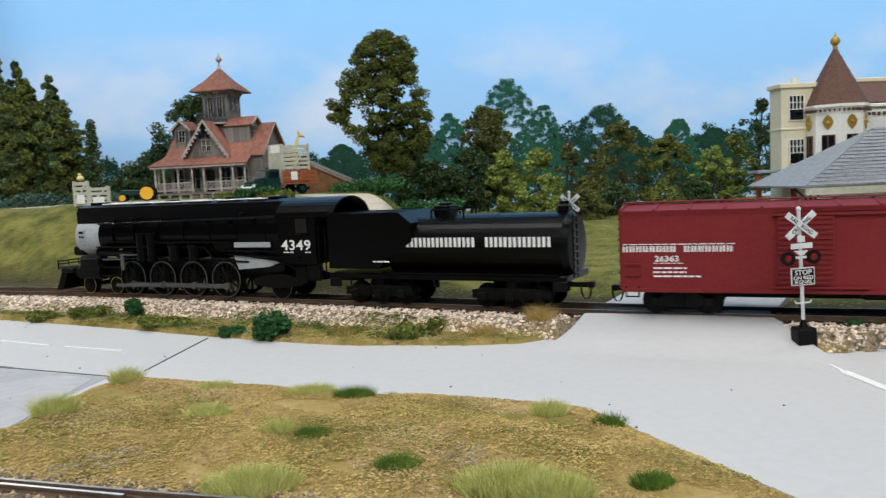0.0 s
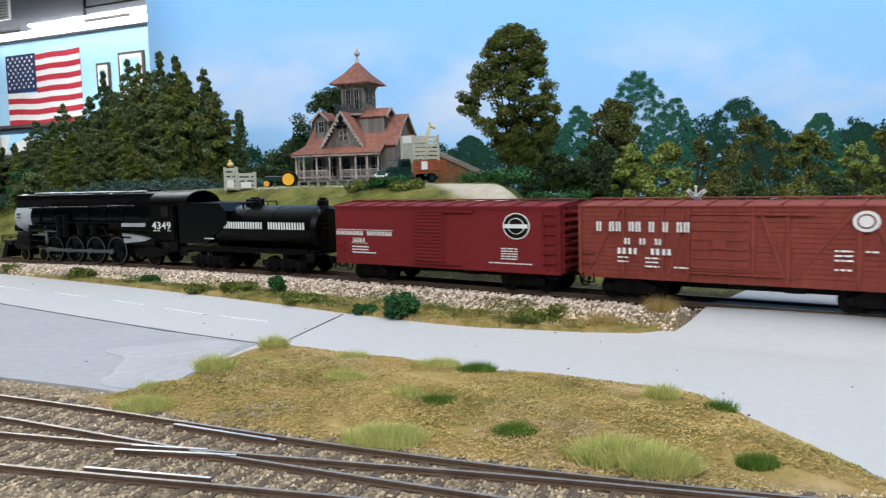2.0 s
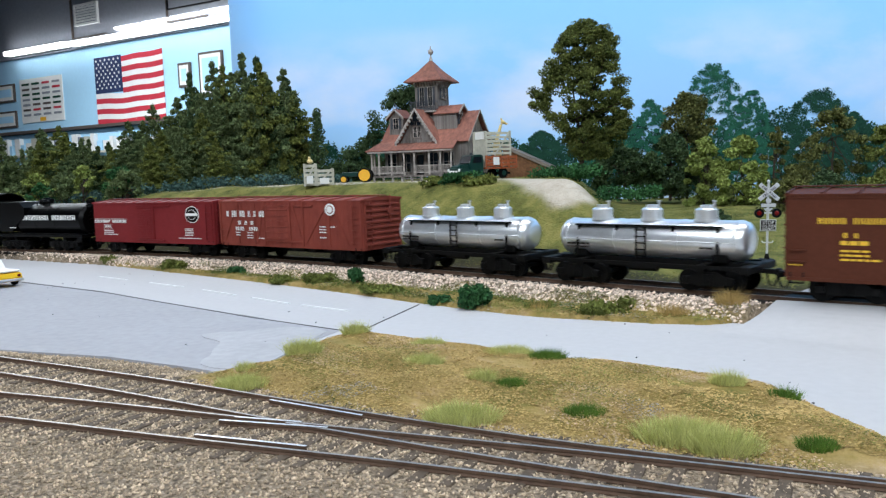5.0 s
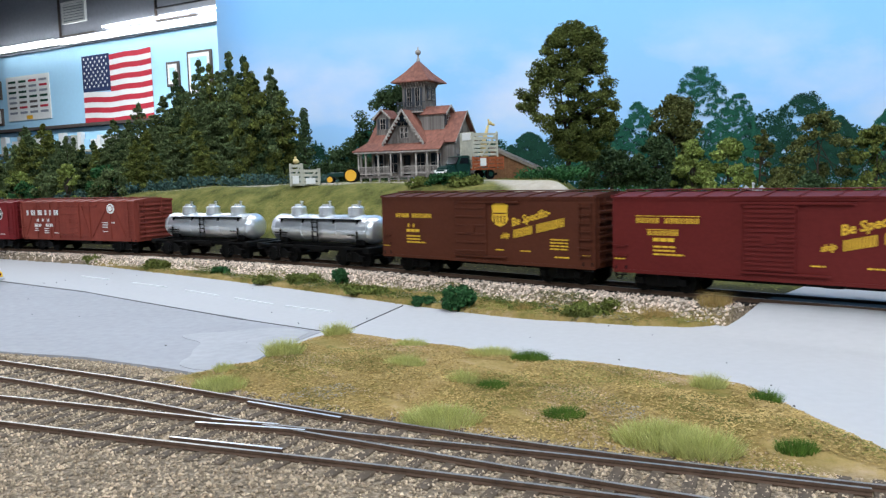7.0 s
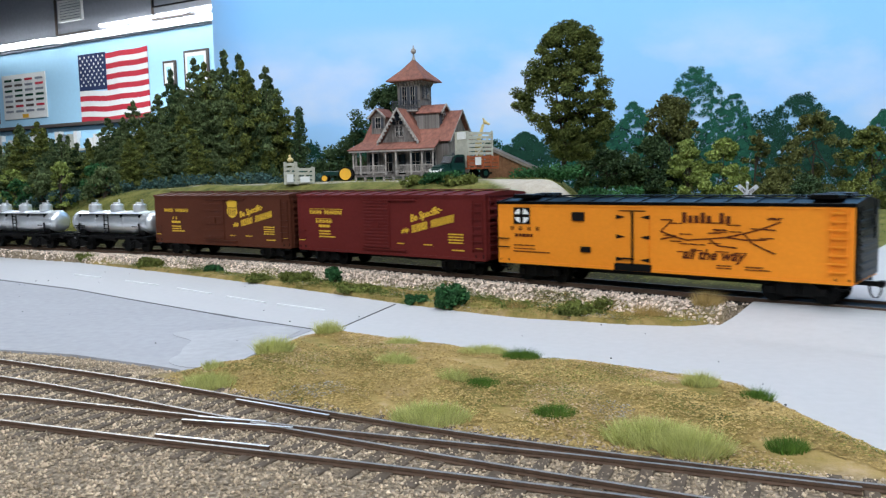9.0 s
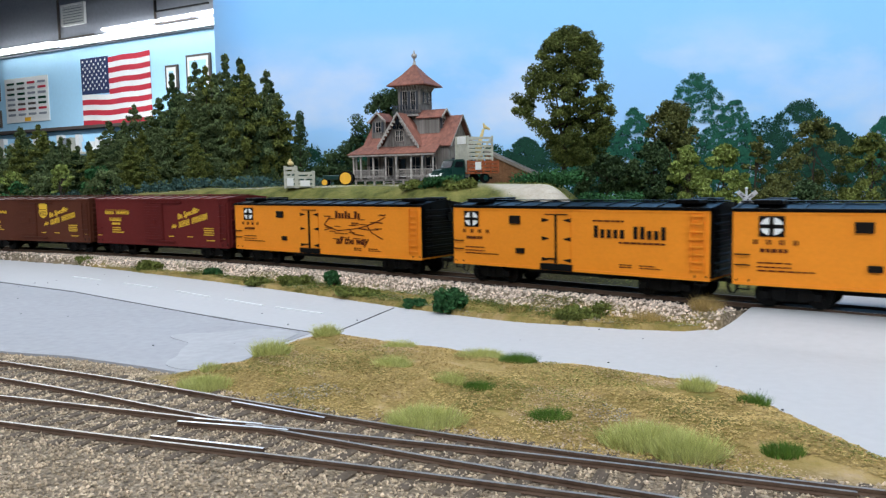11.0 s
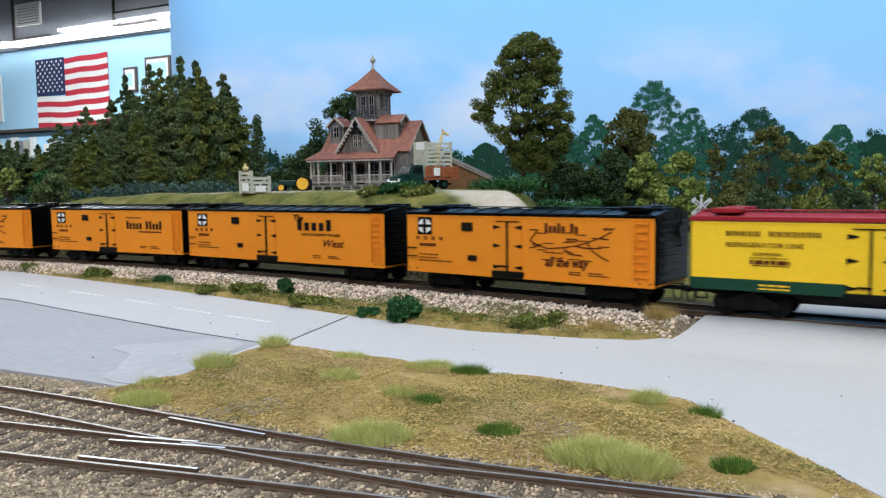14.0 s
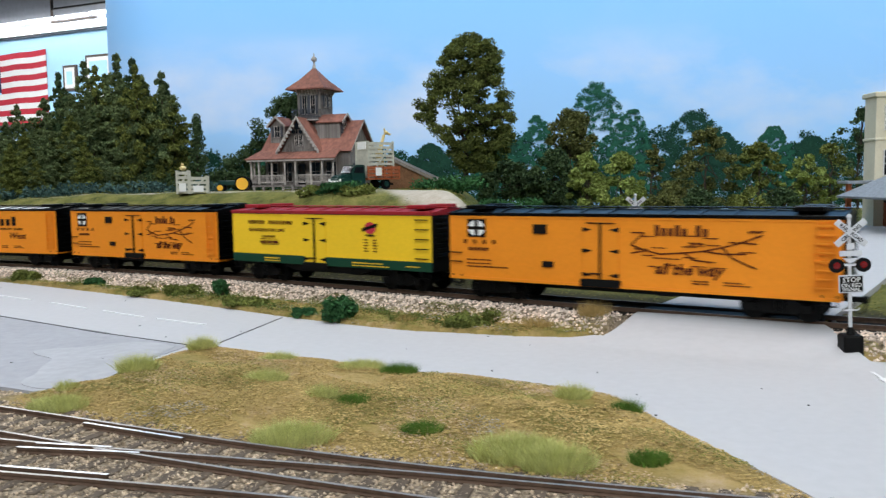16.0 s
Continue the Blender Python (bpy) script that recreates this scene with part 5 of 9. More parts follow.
def slogan_boxcar(start, L, mat, label, shield, door_style):
    car = thing("boxcar", label, "freight car", group="freight cars of the train")
    car_body(car, L, mat, mat, eave=0.0475, ridge=0.0500, sill=0.0102)
    underframe(car, L)
    x = -L / 2
    d0 = x + L * 0.40
    boxcar_door(car, d0, d0 + 0.0205, 0.0142, 0.0445, mat, door_style)
    side_hardware(car, L, mat, 7)
    y = -HW - 0.0002
    w = 0.027 if shield else 0.029
    blocks("XXXXX XXXXXXX", x + 0.0115, 0.0352, 0.0026, w, GOLD, car, y, small=1.0)
    if not shield:
        bars([(x + 0.0115, 0.0385, 0.029, 0.0004), (x + 0.0165, 0.0318, 0.0145, 0.0004)], GOLD, car, y)
    blocks("X X" if shield else "XXXXX", x + (0.0205 if shield else 0.017), 0.0292, 0.0022, 0.0055 if shield else 0.0145, GOLD, car, y)
    bars([(x + 0.0195, 0.0262, 0.010, 0.0018), (x + 0.0195, 0.0232, 0.010, 0.0009), (x + 0.0195, 0.0213, 0.010, 0.0009), (x + 0.0195, 0.0194, 0.014, 0.0009), (x + 0.001, 0.0165, 0.005, 0.0007)], GOLD, car, y)
    sx = d0 + 0.0238
    if shield:
        out = [(sx, 0.0435), (sx + 0.0026, 0.0445), (sx + 0.0052, 0.0450), (sx + 0.0078, 0.0445), (sx + 0.0104, 0.0435), (sx + 0.0098, 0.0395), (sx + 0.0104, 0.0352), (sx + 0.0085, 0.0325), (sx + 0.0052, 0.0310), (sx + 0.0019, 0.0325), (sx, 0.0352), (sx + 0.0006, 0.0395)]
        plate(GOLD, car, "shield_emblem", out, y)
        for k in range(4):
            plate(mat, car, "shield_bar", [(sx + 0.0015 + k * 0.0021, 0.0330), (sx + 0.0022 + k * 0.0021, 0.0330), (sx + 0.0022 + k * 0.0021, 0.0375), (sx + 0.0015 + k * 0.0021, 0.0375)], y - 0.00012)
        plate(mat, car, "shield_bar", [(sx + 0.001, 0.0385), (sx + 0.0094, 0.0385), (sx + 0.0094, 0.0391), (sx + 0.001, 0.0391)], y - 0.00012)
    letters("Be Specific-", 0.0062, GOLD, car, pose(sx + 0.0125, y, 0.0315, 90) @ Matrix.Rotation(radians(16), 4, "Z"), shear=0.35, squeeze=0.82, bold=0.00014)
    letters("ship", 0.0042, GOLD, car, pose(sx + 0.0055, y, 0.0242, 90) @ Matrix.Rotation(radians(14), 4, "Z"), shear=0.35, squeeze=0.85, bold=0.0001)
    blocks("XXXXX XXXXXXX", sx + 0.0135, 0.0248, 0.0046, 0.031, GOLD, car, y, slant=0.25, turn=14, small=1.0, gap=0.2)
    bars([(L / 2 - 0.0245, 0.0245 - k * 0.0017, 0.010, 0.0008) for k in range(4)] + [(L / 2 - 0.022, 0.0150, 0.008, 0.0008), (L / 2 - 0.042, 0.0175, 0.006, 0.0007), (d0 + 0.026, 0.0175, 0.005, 0.0007), (L / 2 - 0.0065, 0.0165, 0.0045, 0.0007)], GOLD, car, y)
    on_train(car, start, L, tall=0.887)


def reefer_details(car, L, side, y, door_w=0.0155):
    """Hinged loading doors with latch bar and hardware in black."""
    d0 = -L / 2 + L * 0.405
    door = new("door")
    door.parent = car
    bm = B()
    box(bm, d0, d0 + door_w, -HW - 0.0005, -HW, 0.0148, 0.0428, 0.0001)
    part("panel", bm, side, door)
    bm = B()
    box(bm, d0 + door_w / 2 - 0.0004, d0 + door_w / 2 + 0.0004, -HW - 0.0013, -HW - 0.0004, 0.0140, 0.0428)
    box(bm, d0 + 0.0015, d0 + door_w - 0.0015, -HW - 0.0010, -HW - 0.0004, 0.0425, 0.0430)
    box(bm, d0 + door_w * 0.2, d0 + door_w * 0.55, -HW - 0.0014, -HW - 0.0004, 0.0172, 0.0179)
    part("latch_bar", bm, INK, door)
    for z in (0.0395, 0.0290, 0.0170):
        for s, xx in ((1, d0 - 0.0002), (-1, d0 + door_w + 0.0002)):
            bm = B()
            prism(bm, [(xx, z - 0.0011), (xx, z + 0.0011), (xx + s * 0.0038, z + 0.0002), (xx + s * 0.0038, z - 0.0002)], "y", -HW - 0.0009, -HW - 0.0003)
            part("hinge", bm, INK, door)
    bm = B()
    box(bm, d0 - 0.001, d0 + door_w + 0.001, -HW - 0.0012, -HW, 0.0110, 0.0146)
    part("door_sill", bm, SOOT, car)
    return d0, door_w


def hatches(car, L, roof, ridge=0.0500):
    for s in (-1, 1):
        for yy in (-1, 1):
            bm = B()
            box(bm, s * (L / 2 - 0.012) - 0.0055, s * (L / 2 - 0.012) + 0.0055, yy * 0.0095 - 0.0048, yy * 0.0095 + 0.0048, ridge - 0.0012, ridge + 0.0012, 0.0004)
            part("ice_hatch", bm, roof, car)


def orange_reefer(start, L, kind):
    car = thing("refrigerator_car", "orange refrigerator car with black roof and ends, dark lettering", "freight car", group="freight cars of the train")
    car_body(car, L, ORANGE, BLACK, eave=0.0458, ridge=0.0490, end_mat=BLACK, wood=False)
    bm = B()
    for s in (-1, 1):
        part("end_sheet", box(B(), s * (L / 2 + 0.0003) - 0.0003, s * (L / 2 + 0.0003) + 0.0003, -HW + 0.0001, HW - 0.0001, 0.0124, 0.0460), BLACK, car)
    box(bm, -L / 2, L / 2, -HW - 0.0005, HW + 0.0005, 0.0458, 0.0474, 0.0002)
    part("fascia", bm, BLACK, car)
    bm = B()
    box(bm, -L / 2 + 0.0004, L / 2 - 0.0004, -HW + 0.0006, HW - 0.0006, 0.0108, 0.0124)
    part("side_sill", bm, SOOT, car)
    hatches(car, L, BLACK)
    underframe(car, L, True)
    y = -HW - 0.0003
    d0, dw = reefer_details(car, L, ORANGE, y)
    ladder(car, L / 2 - 0.0055, y, 0.0145, 0.0450, 8, 0.0060, ORANGE)
    for z in (0.0205, 0.0255):
        grab(car, -L / 2 + 0.0040, y, z, 0.0050, INK)
    x = -L / 2
    k = L / 0.18
    cx, cz = x + 0.0160 * k, 0.0390
    if kind != "map_square":
        plate(INK, car, "emblem_square", [(cx - 0.0048, cz - 0.0048), (cx + 0.0048, cz - 0.0048), (cx + 0.0048, cz + 0.0048), (cx - 0.0048, cz + 0.0048)], y)
    else:
        plate(INK, car, "emblem_square", [(cx - 0.0046, cz - 0.0052), (cx + 0.0046, cz - 0.0052), (cx + 0.0046, cz + 0.0052), (cx - 0.0046, cz + 0.0052)], y)
    plate(WHITE, car, "emblem_disc", disc_poly(cx, cz, 0.0043), y - 0.00012)
    bm = B()
    box(bm, cx - 0.0009, cx + 0.0009, y - 0.0004, y - 0.00024, cz - 0.0043, cz + 0.0043)
    box(bm, cx - 0.0043, cx + 0.0043, y - 0.0004, y - 0.00024, cz - 0.0009, cz + 0.0009)
    part("emblem_cross", bm, INK, car)
    blocks("X X X X", x + 0.0085 * k, 0.0305, 0.0022, 0.0175, LETBROWN, car, y)
    bars([(x + 0.0115 * k, 0.0268, 0.0105, 0.0017), (x + 0.0105 * k, 0.0215, 0.0125, 0.0006), (x + 0.0105 * k, 0.0195, 0.0125, 0.0006), (x + 0.0105 * k, 0.0178, 0.021, 0.0006)], LETBROWN, car, y)
    for hx, hz, hw, hh in ((x + 0.0475 * k, 0.0368, 0.0064, 0.0048), (x + 0.0525 * k, 0.0196, 0.0050, 0.0030)):
        bm = B()
        box(bm, hx, hx + hw, y - 0.0006, y, hz, hz + hh)
        part("vent_panel", bm, INK, car)
    e = d0 + dw
    if kind in ("map", "map_square"):
        bm = B()
        rr = random.Random(11)
        lines = [[(0.012, 0.0385), (0.006, 0.0325), (0.013, 0.030), (0.019, 0.0285), (0.03, 0.0295), (0.038, 0.0305), (0.046, 0.0325), (0.054, 0.035), (0.062, 0.0385)], [(0.046, 0.0325), (0.05, 0.028), (0.055, 0.0255), (0.06, 0.0235)], [(0.03, 0.0295), (0.034, 0.0262), (0.043, 0.0255)], [(0.038, 0.0305), (0.047, 0.0295), (0.056, 0.0300)], [(0.054, 0.035), (0.06, 0.0345)], [(0.006, 0.0385), (0.012, 0.0385)], [(0.013, 0.030), (0.006, 0.0285)]]
        for ln in lines:
            for (a, b), (c, d) in zip(ln, ln[1:]):
                u0, u1 = e + a * k * 0.98, e + c * k * 0.98
                v = Vector((u1 - u0, 0, d - b)).normalized()
                w = Vector((-v.z, 0, v.x)) * 0.00032
                prism(bm, [(u0 + w.x, b + w.z), (u0 - w.x, b - w.z), (u1 - w.x, d - w.z), (u1 + w.x, d + w.z)], "y", y - 0.00012, y)
        part("route_map", bm, LETBROWN, car)
        bars([(e + k * rr.uniform(0.006, 0.056), rr.uniform(0.022, 0.040), 0.0055, 0.0005) for _ in range(22)], LETBROWN, car, y)
        blocks("XxxXx Xx", e + 0.0165 * k, 0.0372, 0.0052, 0.0235 * k, LETBROWN, car, y, small=0.7, gap=0.2)
        letters("all the way", 0.0072, LETBROWN, car, pose(e + 0.0165 * k, y, 0.0192, 90), shear=0.3, squeeze=0.92 * k, bold=0.00018)
    elif kind == "two_words":
        bars([(e + 0.012, 0.0392, 0.0155, 0.0009)], LETBROWN, car, y)
        blocks("Xxxxx XXxxX", e + 0.0125, 0.0305, 0.0066, 0.036, INK, car, y, small=0.7, gap=0.3)
        bars([(e + 0.025, 0.0278, 0.022, 0.0010)], LETBROWN, car, y)
    else:
        letters("The", 0.0052, INK, car, pose(e + 0.0150, y, 0.0405, 90), shear=0.25, bold=0.0001)
        blocks("XxxxX", e + 0.0185, 0.0335, 0.0075, 0.029, INK, car, y, small=0.72, gap=0.28)
        letters("AN ECONOMY TRAVEL", 0.0026, INK, car, pose(e + 0.0215, y, 0.0298, 90), shear=0.3, squeeze=1.12)
        letters("West", 0.0070, LETBROWN, car, pose(e + 0.0375, y, 0.0228, 90), shear=0.35, squeeze=1.05, bold=0.0001)
    bars([(e + 0.033 * k, 0.0162, 0.006, 0.0006), (e + 0.046 * k, 0.0162, 0.007, 0.0006), (e + 0.033 * k, 0.0150, 0.006, 0.0005), (e + 0.046 * k, 0.0150, 0.010, 0.0005)], LETBROWN, car, y)
    on_train(car, start, L, tall=0.84)


def yellow_reefer(start, L):
    car = thing("refrigerator_car", "yellow refrigerator car with red roof and dark green sill", "freight car", group="freight cars of the train")
    car_body(car, L, YELLOW, ROOFRED, eave=0.0455, ridge=0.0488, end_mat=SOOT, sill=0.0185)
    bm = B()
    box(bm, -L / 2, L / 2, -HW - 0.0004, HW + 0.0004, 0.0130, 0.0186, 0.0001)
    part("green_sill", bm, GREEN, car)
    bm = B()
    for s in (-1, 1):
        part("end_sheet", box(B(), s * (L / 2 + 0.0003) - 0.0003, s * (L / 2 + 0.0003) + 0.0003, -HW + 0.0001, HW - 0.0001, 0.0130, 0.0455), SOOT, car)
    bm = B()
    box(bm, -L / 2, L / 2, -HW - 0.0005, HW + 0.0005, 0.0452, 0.0460)
    part("fascia", bm, GREEN, car)
    bm = B()
    box(bm, -L / 2, L / 2, -HW - 0.0007, HW + 0.0007, 0.0460, 0.0476, 0.0002)
    part("roof_edge", bm, ROOFRED, car)
    hatches(car, L, ROOFRED)
    underframe(car, L, True)
    y = -HW - 0.0003
    d0 = reefer_details(car, L, YELLOW, y, 0.0150)[0]
    x = -L / 2
    blocks("XXXXX XXXXXXX", x + 0.0135, 0.0385, 0.0024, 0.0345, LETBROWN, car, y)
    letters("REFRIGERATOR LINE", 0.0031, LETBROWN, car, pose(x + 0.0135, y, 0.0335, 90), squeeze=0.98)
    letters("COMPANY", 0.0022, LETBROWN, car, pose(x + 0.0235, y, 0.0296, 90))
    bars([(x + 0.0225, 0.0285, 0.014, 0.0003), (x + 0.0225, 0.0258, 0.0145, 0.0018), (x + 0.0235, 0.0250, 0.013, 0.0003)], LETBROWN, car, y)
    cx = L / 2 - 0.0375
    plate(FLAGRED, car, "emblem_disc", disc_poly(cx, 0.0375, 0.0036), y)
    plate(INK, car, "emblem_band", [(cx - 0.0052, 0.0352), (cx + 0.0048, 0.0385), (cx + 0.0048, 0.0405), (cx - 0.0052, 0.0372)], y - 0.00012)
    bars([(cx - 0.003, 0.0325, 0.0062, 0.0010)], INK, car, y)
    bars([(cx + u, 0.0300 - k * 0.0017, 0.0026, 0.0006) for k in range(5) for u in (-0.0042, 0.0018)], LETBROWN, car, y)
    bars([(x + 0.026, 0.0158, 0.011, 0.0008), (x + 0.026, 0.0142, 0.011, 0.0007), (cx - 0.012, 0.0158, 0.020, 0.0007), (cx - 0.012, 0.0142, 0.024, 0.0006), (L / 2 - 0.015, 0.0152, 0.008, 0.0006)], YELLOW, car, y - 0.0002)
    for k in range(5):
        grab(car, L / 2 - 0.0055, y, 0.0205 + k * 0.0056, 0.0065, INK)
    on_train(car, start, L, tall=0.838)


# ---- locomotive and tender ----
LOCO = {}


def driver_bm(r):
    bm = B()
    for s in (-1, 1):
        y0 = s * 0.0082
        cyl(bm, (0, y0, 0), (0, y0 + s * 0.0022, 0), r * 0.22, n=12)
        for k in range(12):
            a = k * math.pi / 6
            cyl(bm, (r * 0.2 * math.cos(a), y0 + s * 0.0012, r * 0.2 * math.sin(a)), (r * 0.9 * math.cos(a), y0 + s * 0.0012, r * 0.9 * math.sin(a)), 0.0006, n=5, caps=False)
        prism(bm, [(r * 0.86 * math.cos(a), r * 0.86 * math.sin(a)) for a in np.linspace(math.radians(125), math.radians(235), 9)], "y", y0 + s * 0.0004, y0 + s * 0.0018)
        n = 40
        for r0, r1, ya, yb in ((r * 0.86, r, 0.0, 0.0024), (r * 0.9, r + 0.0006, -0.0006, 0.0)):
            vs_ = [[bm.verts.new((q * math.cos(k * 2 * math.pi / n), y0 + s * yy, q * math.sin(k * 2 * math.pi / n))) for k in range(n)] for q, yy in ((r0, ya), (r1, ya), (r1, yb), (r0, yb))]
            for a, b in zip(vs_, vs_[1:] + vs_[:1]):
                for k in range(n):
                    bm.faces.new((a[k], a[(k + 1) % n], b[(k + 1) % n], b[k]))
    cyl(bm, (0, -0.0085, 0), (0, 0.0085, 0), 0.0016, n=8)
    bmesh.ops.recalc_face_normals(bm, faces=bm.faces)
    return bm


def tyre_ring_bm(r):
    bm = B()
    n = 40
    for s in (-1, 1):
        vs_ = [[bm.verts.new((q * math.cos(k * 2 * math.pi / n), s * yy, q * math.sin(k * 2 * math.pi / n))) for k in range(n)] for q, yy in ((r * 0.955, 0.0104), (r * 0.955, 0.01075), (r * 1.002, 0.01075), (r * 1.002, 0.0104))]
        for a, b in zip(vs_, vs_[1:] + vs_[:1]):
            for k in range(n):
                bm.faces.new((a[k], a[(k + 1) % n], b[(k + 1) % n], b[k]))
    bmesh.ops.recalc_face_normals(bm, faces=bm.faces)
    return bm


def rod_bm(x0, x1, thick=0.0011):
    bm = B()
    box(bm, x0, x1, -0.0005, 0.0005, -thick, thick, 0.0002)
    return bm


def locomotive(start, L):
    eng = thing("steam_locomotive", "black steam locomotive with skyline casing, silver smokebox front and white number", "locomotive")
    R = 0.0093
    DX = (-0.0410, -0.0190, 0.0030, 0.0250)
    zb, rb = 0.0322, 0.0122
    # boiler
    bm = B()
    cyl(bm, (-0.064, 0, zb), (0.002, 0, zb + 0.0004), rb, rb + 0.0008, n=32)
    cyl(bm, (0.002, 0, zb + 0.0004), (0.0655, 0, zb + 0.0006), rb + 0.0008, rb + 0.0012, n=32)
    part("boiler", bm, BLACK, eng, smooth=False)
    for x in (-0.052, -0.036, -0.018, 0.0, 0.018, 0.036, 0.054, 0.0625):
        bm = B()
        cyl(bm, (x - 0.0004, 0, zb + 0.0003), (x + 0.0004, 0, zb + 0.0003), rb + 0.0014, n=32)
        part("boiler_band", bm, BLACK, eng)
    bm = B()
    cyl(bm, (-0.0825, 0, zb), (-0.064, 0, zb), rb, n=32)
    part("smokebox", bm, GRAPHITE, eng, "silver-grey graphite smokebox")
    bm = B()
    cyl(bm, (-0.0845, 0, zb), (-0.0825, 0, zb), rb - 0.002, rb - 0.0005, n=32)
    cyl(bm, (-0.0856, 0, zb), (-0.0845, 0, zb), rb - 0.006, rb - 0.004, n=24)
    for k in range(10):
        a = k * math.pi / 5
        cyl(bm, (-0.0852, (rb - 0.003) * math.cos(a), zb + (rb - 0.003) * math.sin(a)), (-0.0838, (rb - 0.003) * math.cos(a), zb + (rb - 0.003) * math.sin(a)), 0.0006, n=6)
    part("smokebox_door", bm, GRAPHITE, eng)
    bm = B()
    cyl(bm, (-0.0905, 0, zb + 0.001), (-0.0856, 0, zb + 0.001), 0.0028, n=16)
    part("headlight", bm, GRAPHITE, eng)
    bm = B()
    box(bm, -0.0795, -0.0745, -rb - 0.0003, -rb + 0.002, zb - 0.0012, zb + 0.0038)
    part("number_board", bm, GRAPHITE, eng)
    bars([(-0.079, zb + 0.0018, 0.004, 0.0014), (-0.079, zb - 0.0004, 0.004, 0.0010)], INK, eng, -rb - 0.0004)
    # skyline casing along the top
    bm = B()
    prism(bm, [(-0.0098, 0.0395), (-0.0100, 0.0455), (-0.0085, 0.0485), (-0.004, 0.0497), (0.004, 0.0497), (0.0085, 0.0485), (0.0100, 0.0455), (0.0098, 0.0395)], "x", -0.0825, 0.0675)
    part("skyline_casing", bm, BLACK, eng)
    # pale plates imitate the overhead lamps' reflection along the black casing
    for xa, xb in ((-0.066, -0.048), (-0.046, -0.029), (-0.0265, -0.006), (-0.004, 0.014), (0.017, 0.034), (0.037, 0.050)):
        bm = B()
        box(bm, xa, xb, -0.0062, 0.0062, 0.0497, 0.0504, 0.0003)
        part("casing_sheen_plate", bm, SHEEN, eng, "pale plate painting the lamps' reflection on the casing top")
    for x, w, hgt in ((-0.078, 0.008, 0.0015), (-0.02, 0.004, 0.0012), (0.022, 0.006, 0.0016), (0.046, 0.010, 0.0012)):
        bm = B()
        box(bm, x, x + w, -0.004, 0.004, 0.0497, 0.0497 + hgt, 0.0004)
        part("casing_vent", bm, BLACK, eng)
    # cab
    bm = B()
    prism(bm, [(-0.0155, 0.0180), (-0.0155, 0.0425), (0.0155, 0.0425), (0.0155, 0.0180)], "x", 0.0635, 0.0855)
    part("cab", bm, BLACK, eng)
    bm = B()
    arc_ = [(0.0168 * math.sin(a), 0.0400 + 0.0098 * math.cos(a)) for a in np.linspace(-1.45, 1.45, 17)]
    inner = [(u * 0.96, v - 0.0007) for u, v in arc_][::-1]
    prism(bm, arc_ + inner, "x", 0.0632, 0.0965)
    part("cab_roof", bm, BLACK, eng)
    bm = B()
    prism(bm, [(u * 0.97, v - 0.0005) for u, v in arc_], "x", 0.0637, 0.0645)
    part("cab_front", bm, BLACK, eng)
    for x in (0.0745,):
        bm = B()
        box(bm, x, x + 0.0065, -0.0159, -0.0152, 0.0330, 0.0400)
        part("cab_window", bm, GLASSD, eng)
        bm = B()
        box(bm, x - 0.0005, x + 0.007, -0.0166, -0.0156, 0.0318, 0.0326)
        part("arm_rest", bm, BLACK, eng)
    letters("4349", 0.0068, WHITE, eng, pose(0.0655, -0.0157, 0.0250, 90), squeeze=1.2, bold=0.00008, spacing=1.08)
    bars([(0.0665, 0.0236, 0.006, 0.0005), (0.0795, 0.0236, 0.003, 0.0005)], WHITE, eng, -0.0157)
    bm = B()
    cyl(bm, (0.0868, -0.0150, 0.012), (0.0868, -0.0150, 0.036), 0.0004, n=6)
    cyl(bm, (0.0905, -0.0150, 0.012), (0.0905, -0.0150, 0.036), 0.0004, n=6)
    part("grab_rail", bm, BLACK, eng)
    # firebox, ashpan, running boards
    bm = B()
    prism(bm, [(-0.0125, 0.014), (-0.0132, 0.032), (0.0132, 0.032), (0.0125, 0.014)], "x", 0.036, 0.064)
    part("firebox", bm, BLACK, eng)
    bm = B()
    prism(bm, [(0.0350, 0.0262), (0.0575, 0.0262), (0.0575, 0.0287), (0.0350, 0.0287)], "y", -0.0145, -0.0136)
    part("bright_panel", bm, GRAPHITE, eng, "bare grey metal panel below the boiler")
    bm = B()
    prism(bm, [(0.0345, 0.0225), (0.0640, 0.0190), (0.0560, 0.0165), (0.0370, 0.0150)], "y", -0.0145, -0.0136)
    part("bright_panel", bm, GRAPHITE, eng, "bare grey metal panel below the boiler")
    for xa, xb, z in ((-0.062, -0.020, 0.0262), (-0.020, 0.034, 0.0285), (0.034, 0.066, 0.0238)):
        bm = B()
        box(bm, xa, xb, -0.0162, -0.0105, z, z + 0.0009, 0.0002)
        box(bm, xa, xb, 0.0105, 0.0162, z, z + 0.0009, 0.0002)
        part("running_board", bm, BLACK, eng)
    for x, z, r_, h_ in ((-0.0285, 0.0265, 0.0030, 0.013), (-0.0215, 0.0265, 0.0026, 0.013), (-0.005, 0.0235, 0.0035, 0.006), (0.008, 0.0240, 0.003, 0.0055)):
        bm = B()
        cyl(bm, (x, -0.0142, z - h_ / 2), (x, -0.0142, z + h_ / 2), r_, n=14)
        cyl(bm, (x, -0.0142, z + h_ / 2), (x, -0.0142, z + h_ / 2 + 0.001), r_ * 1.12, n=14)
        cyl(bm, (x, -0.0142, z - h_ / 2 - 0.001), (x, -0.0142, z - h_ / 2), r_ * 1.12, n=14)
        part("air_pump", bm, BLACK, eng)
    bm = B()
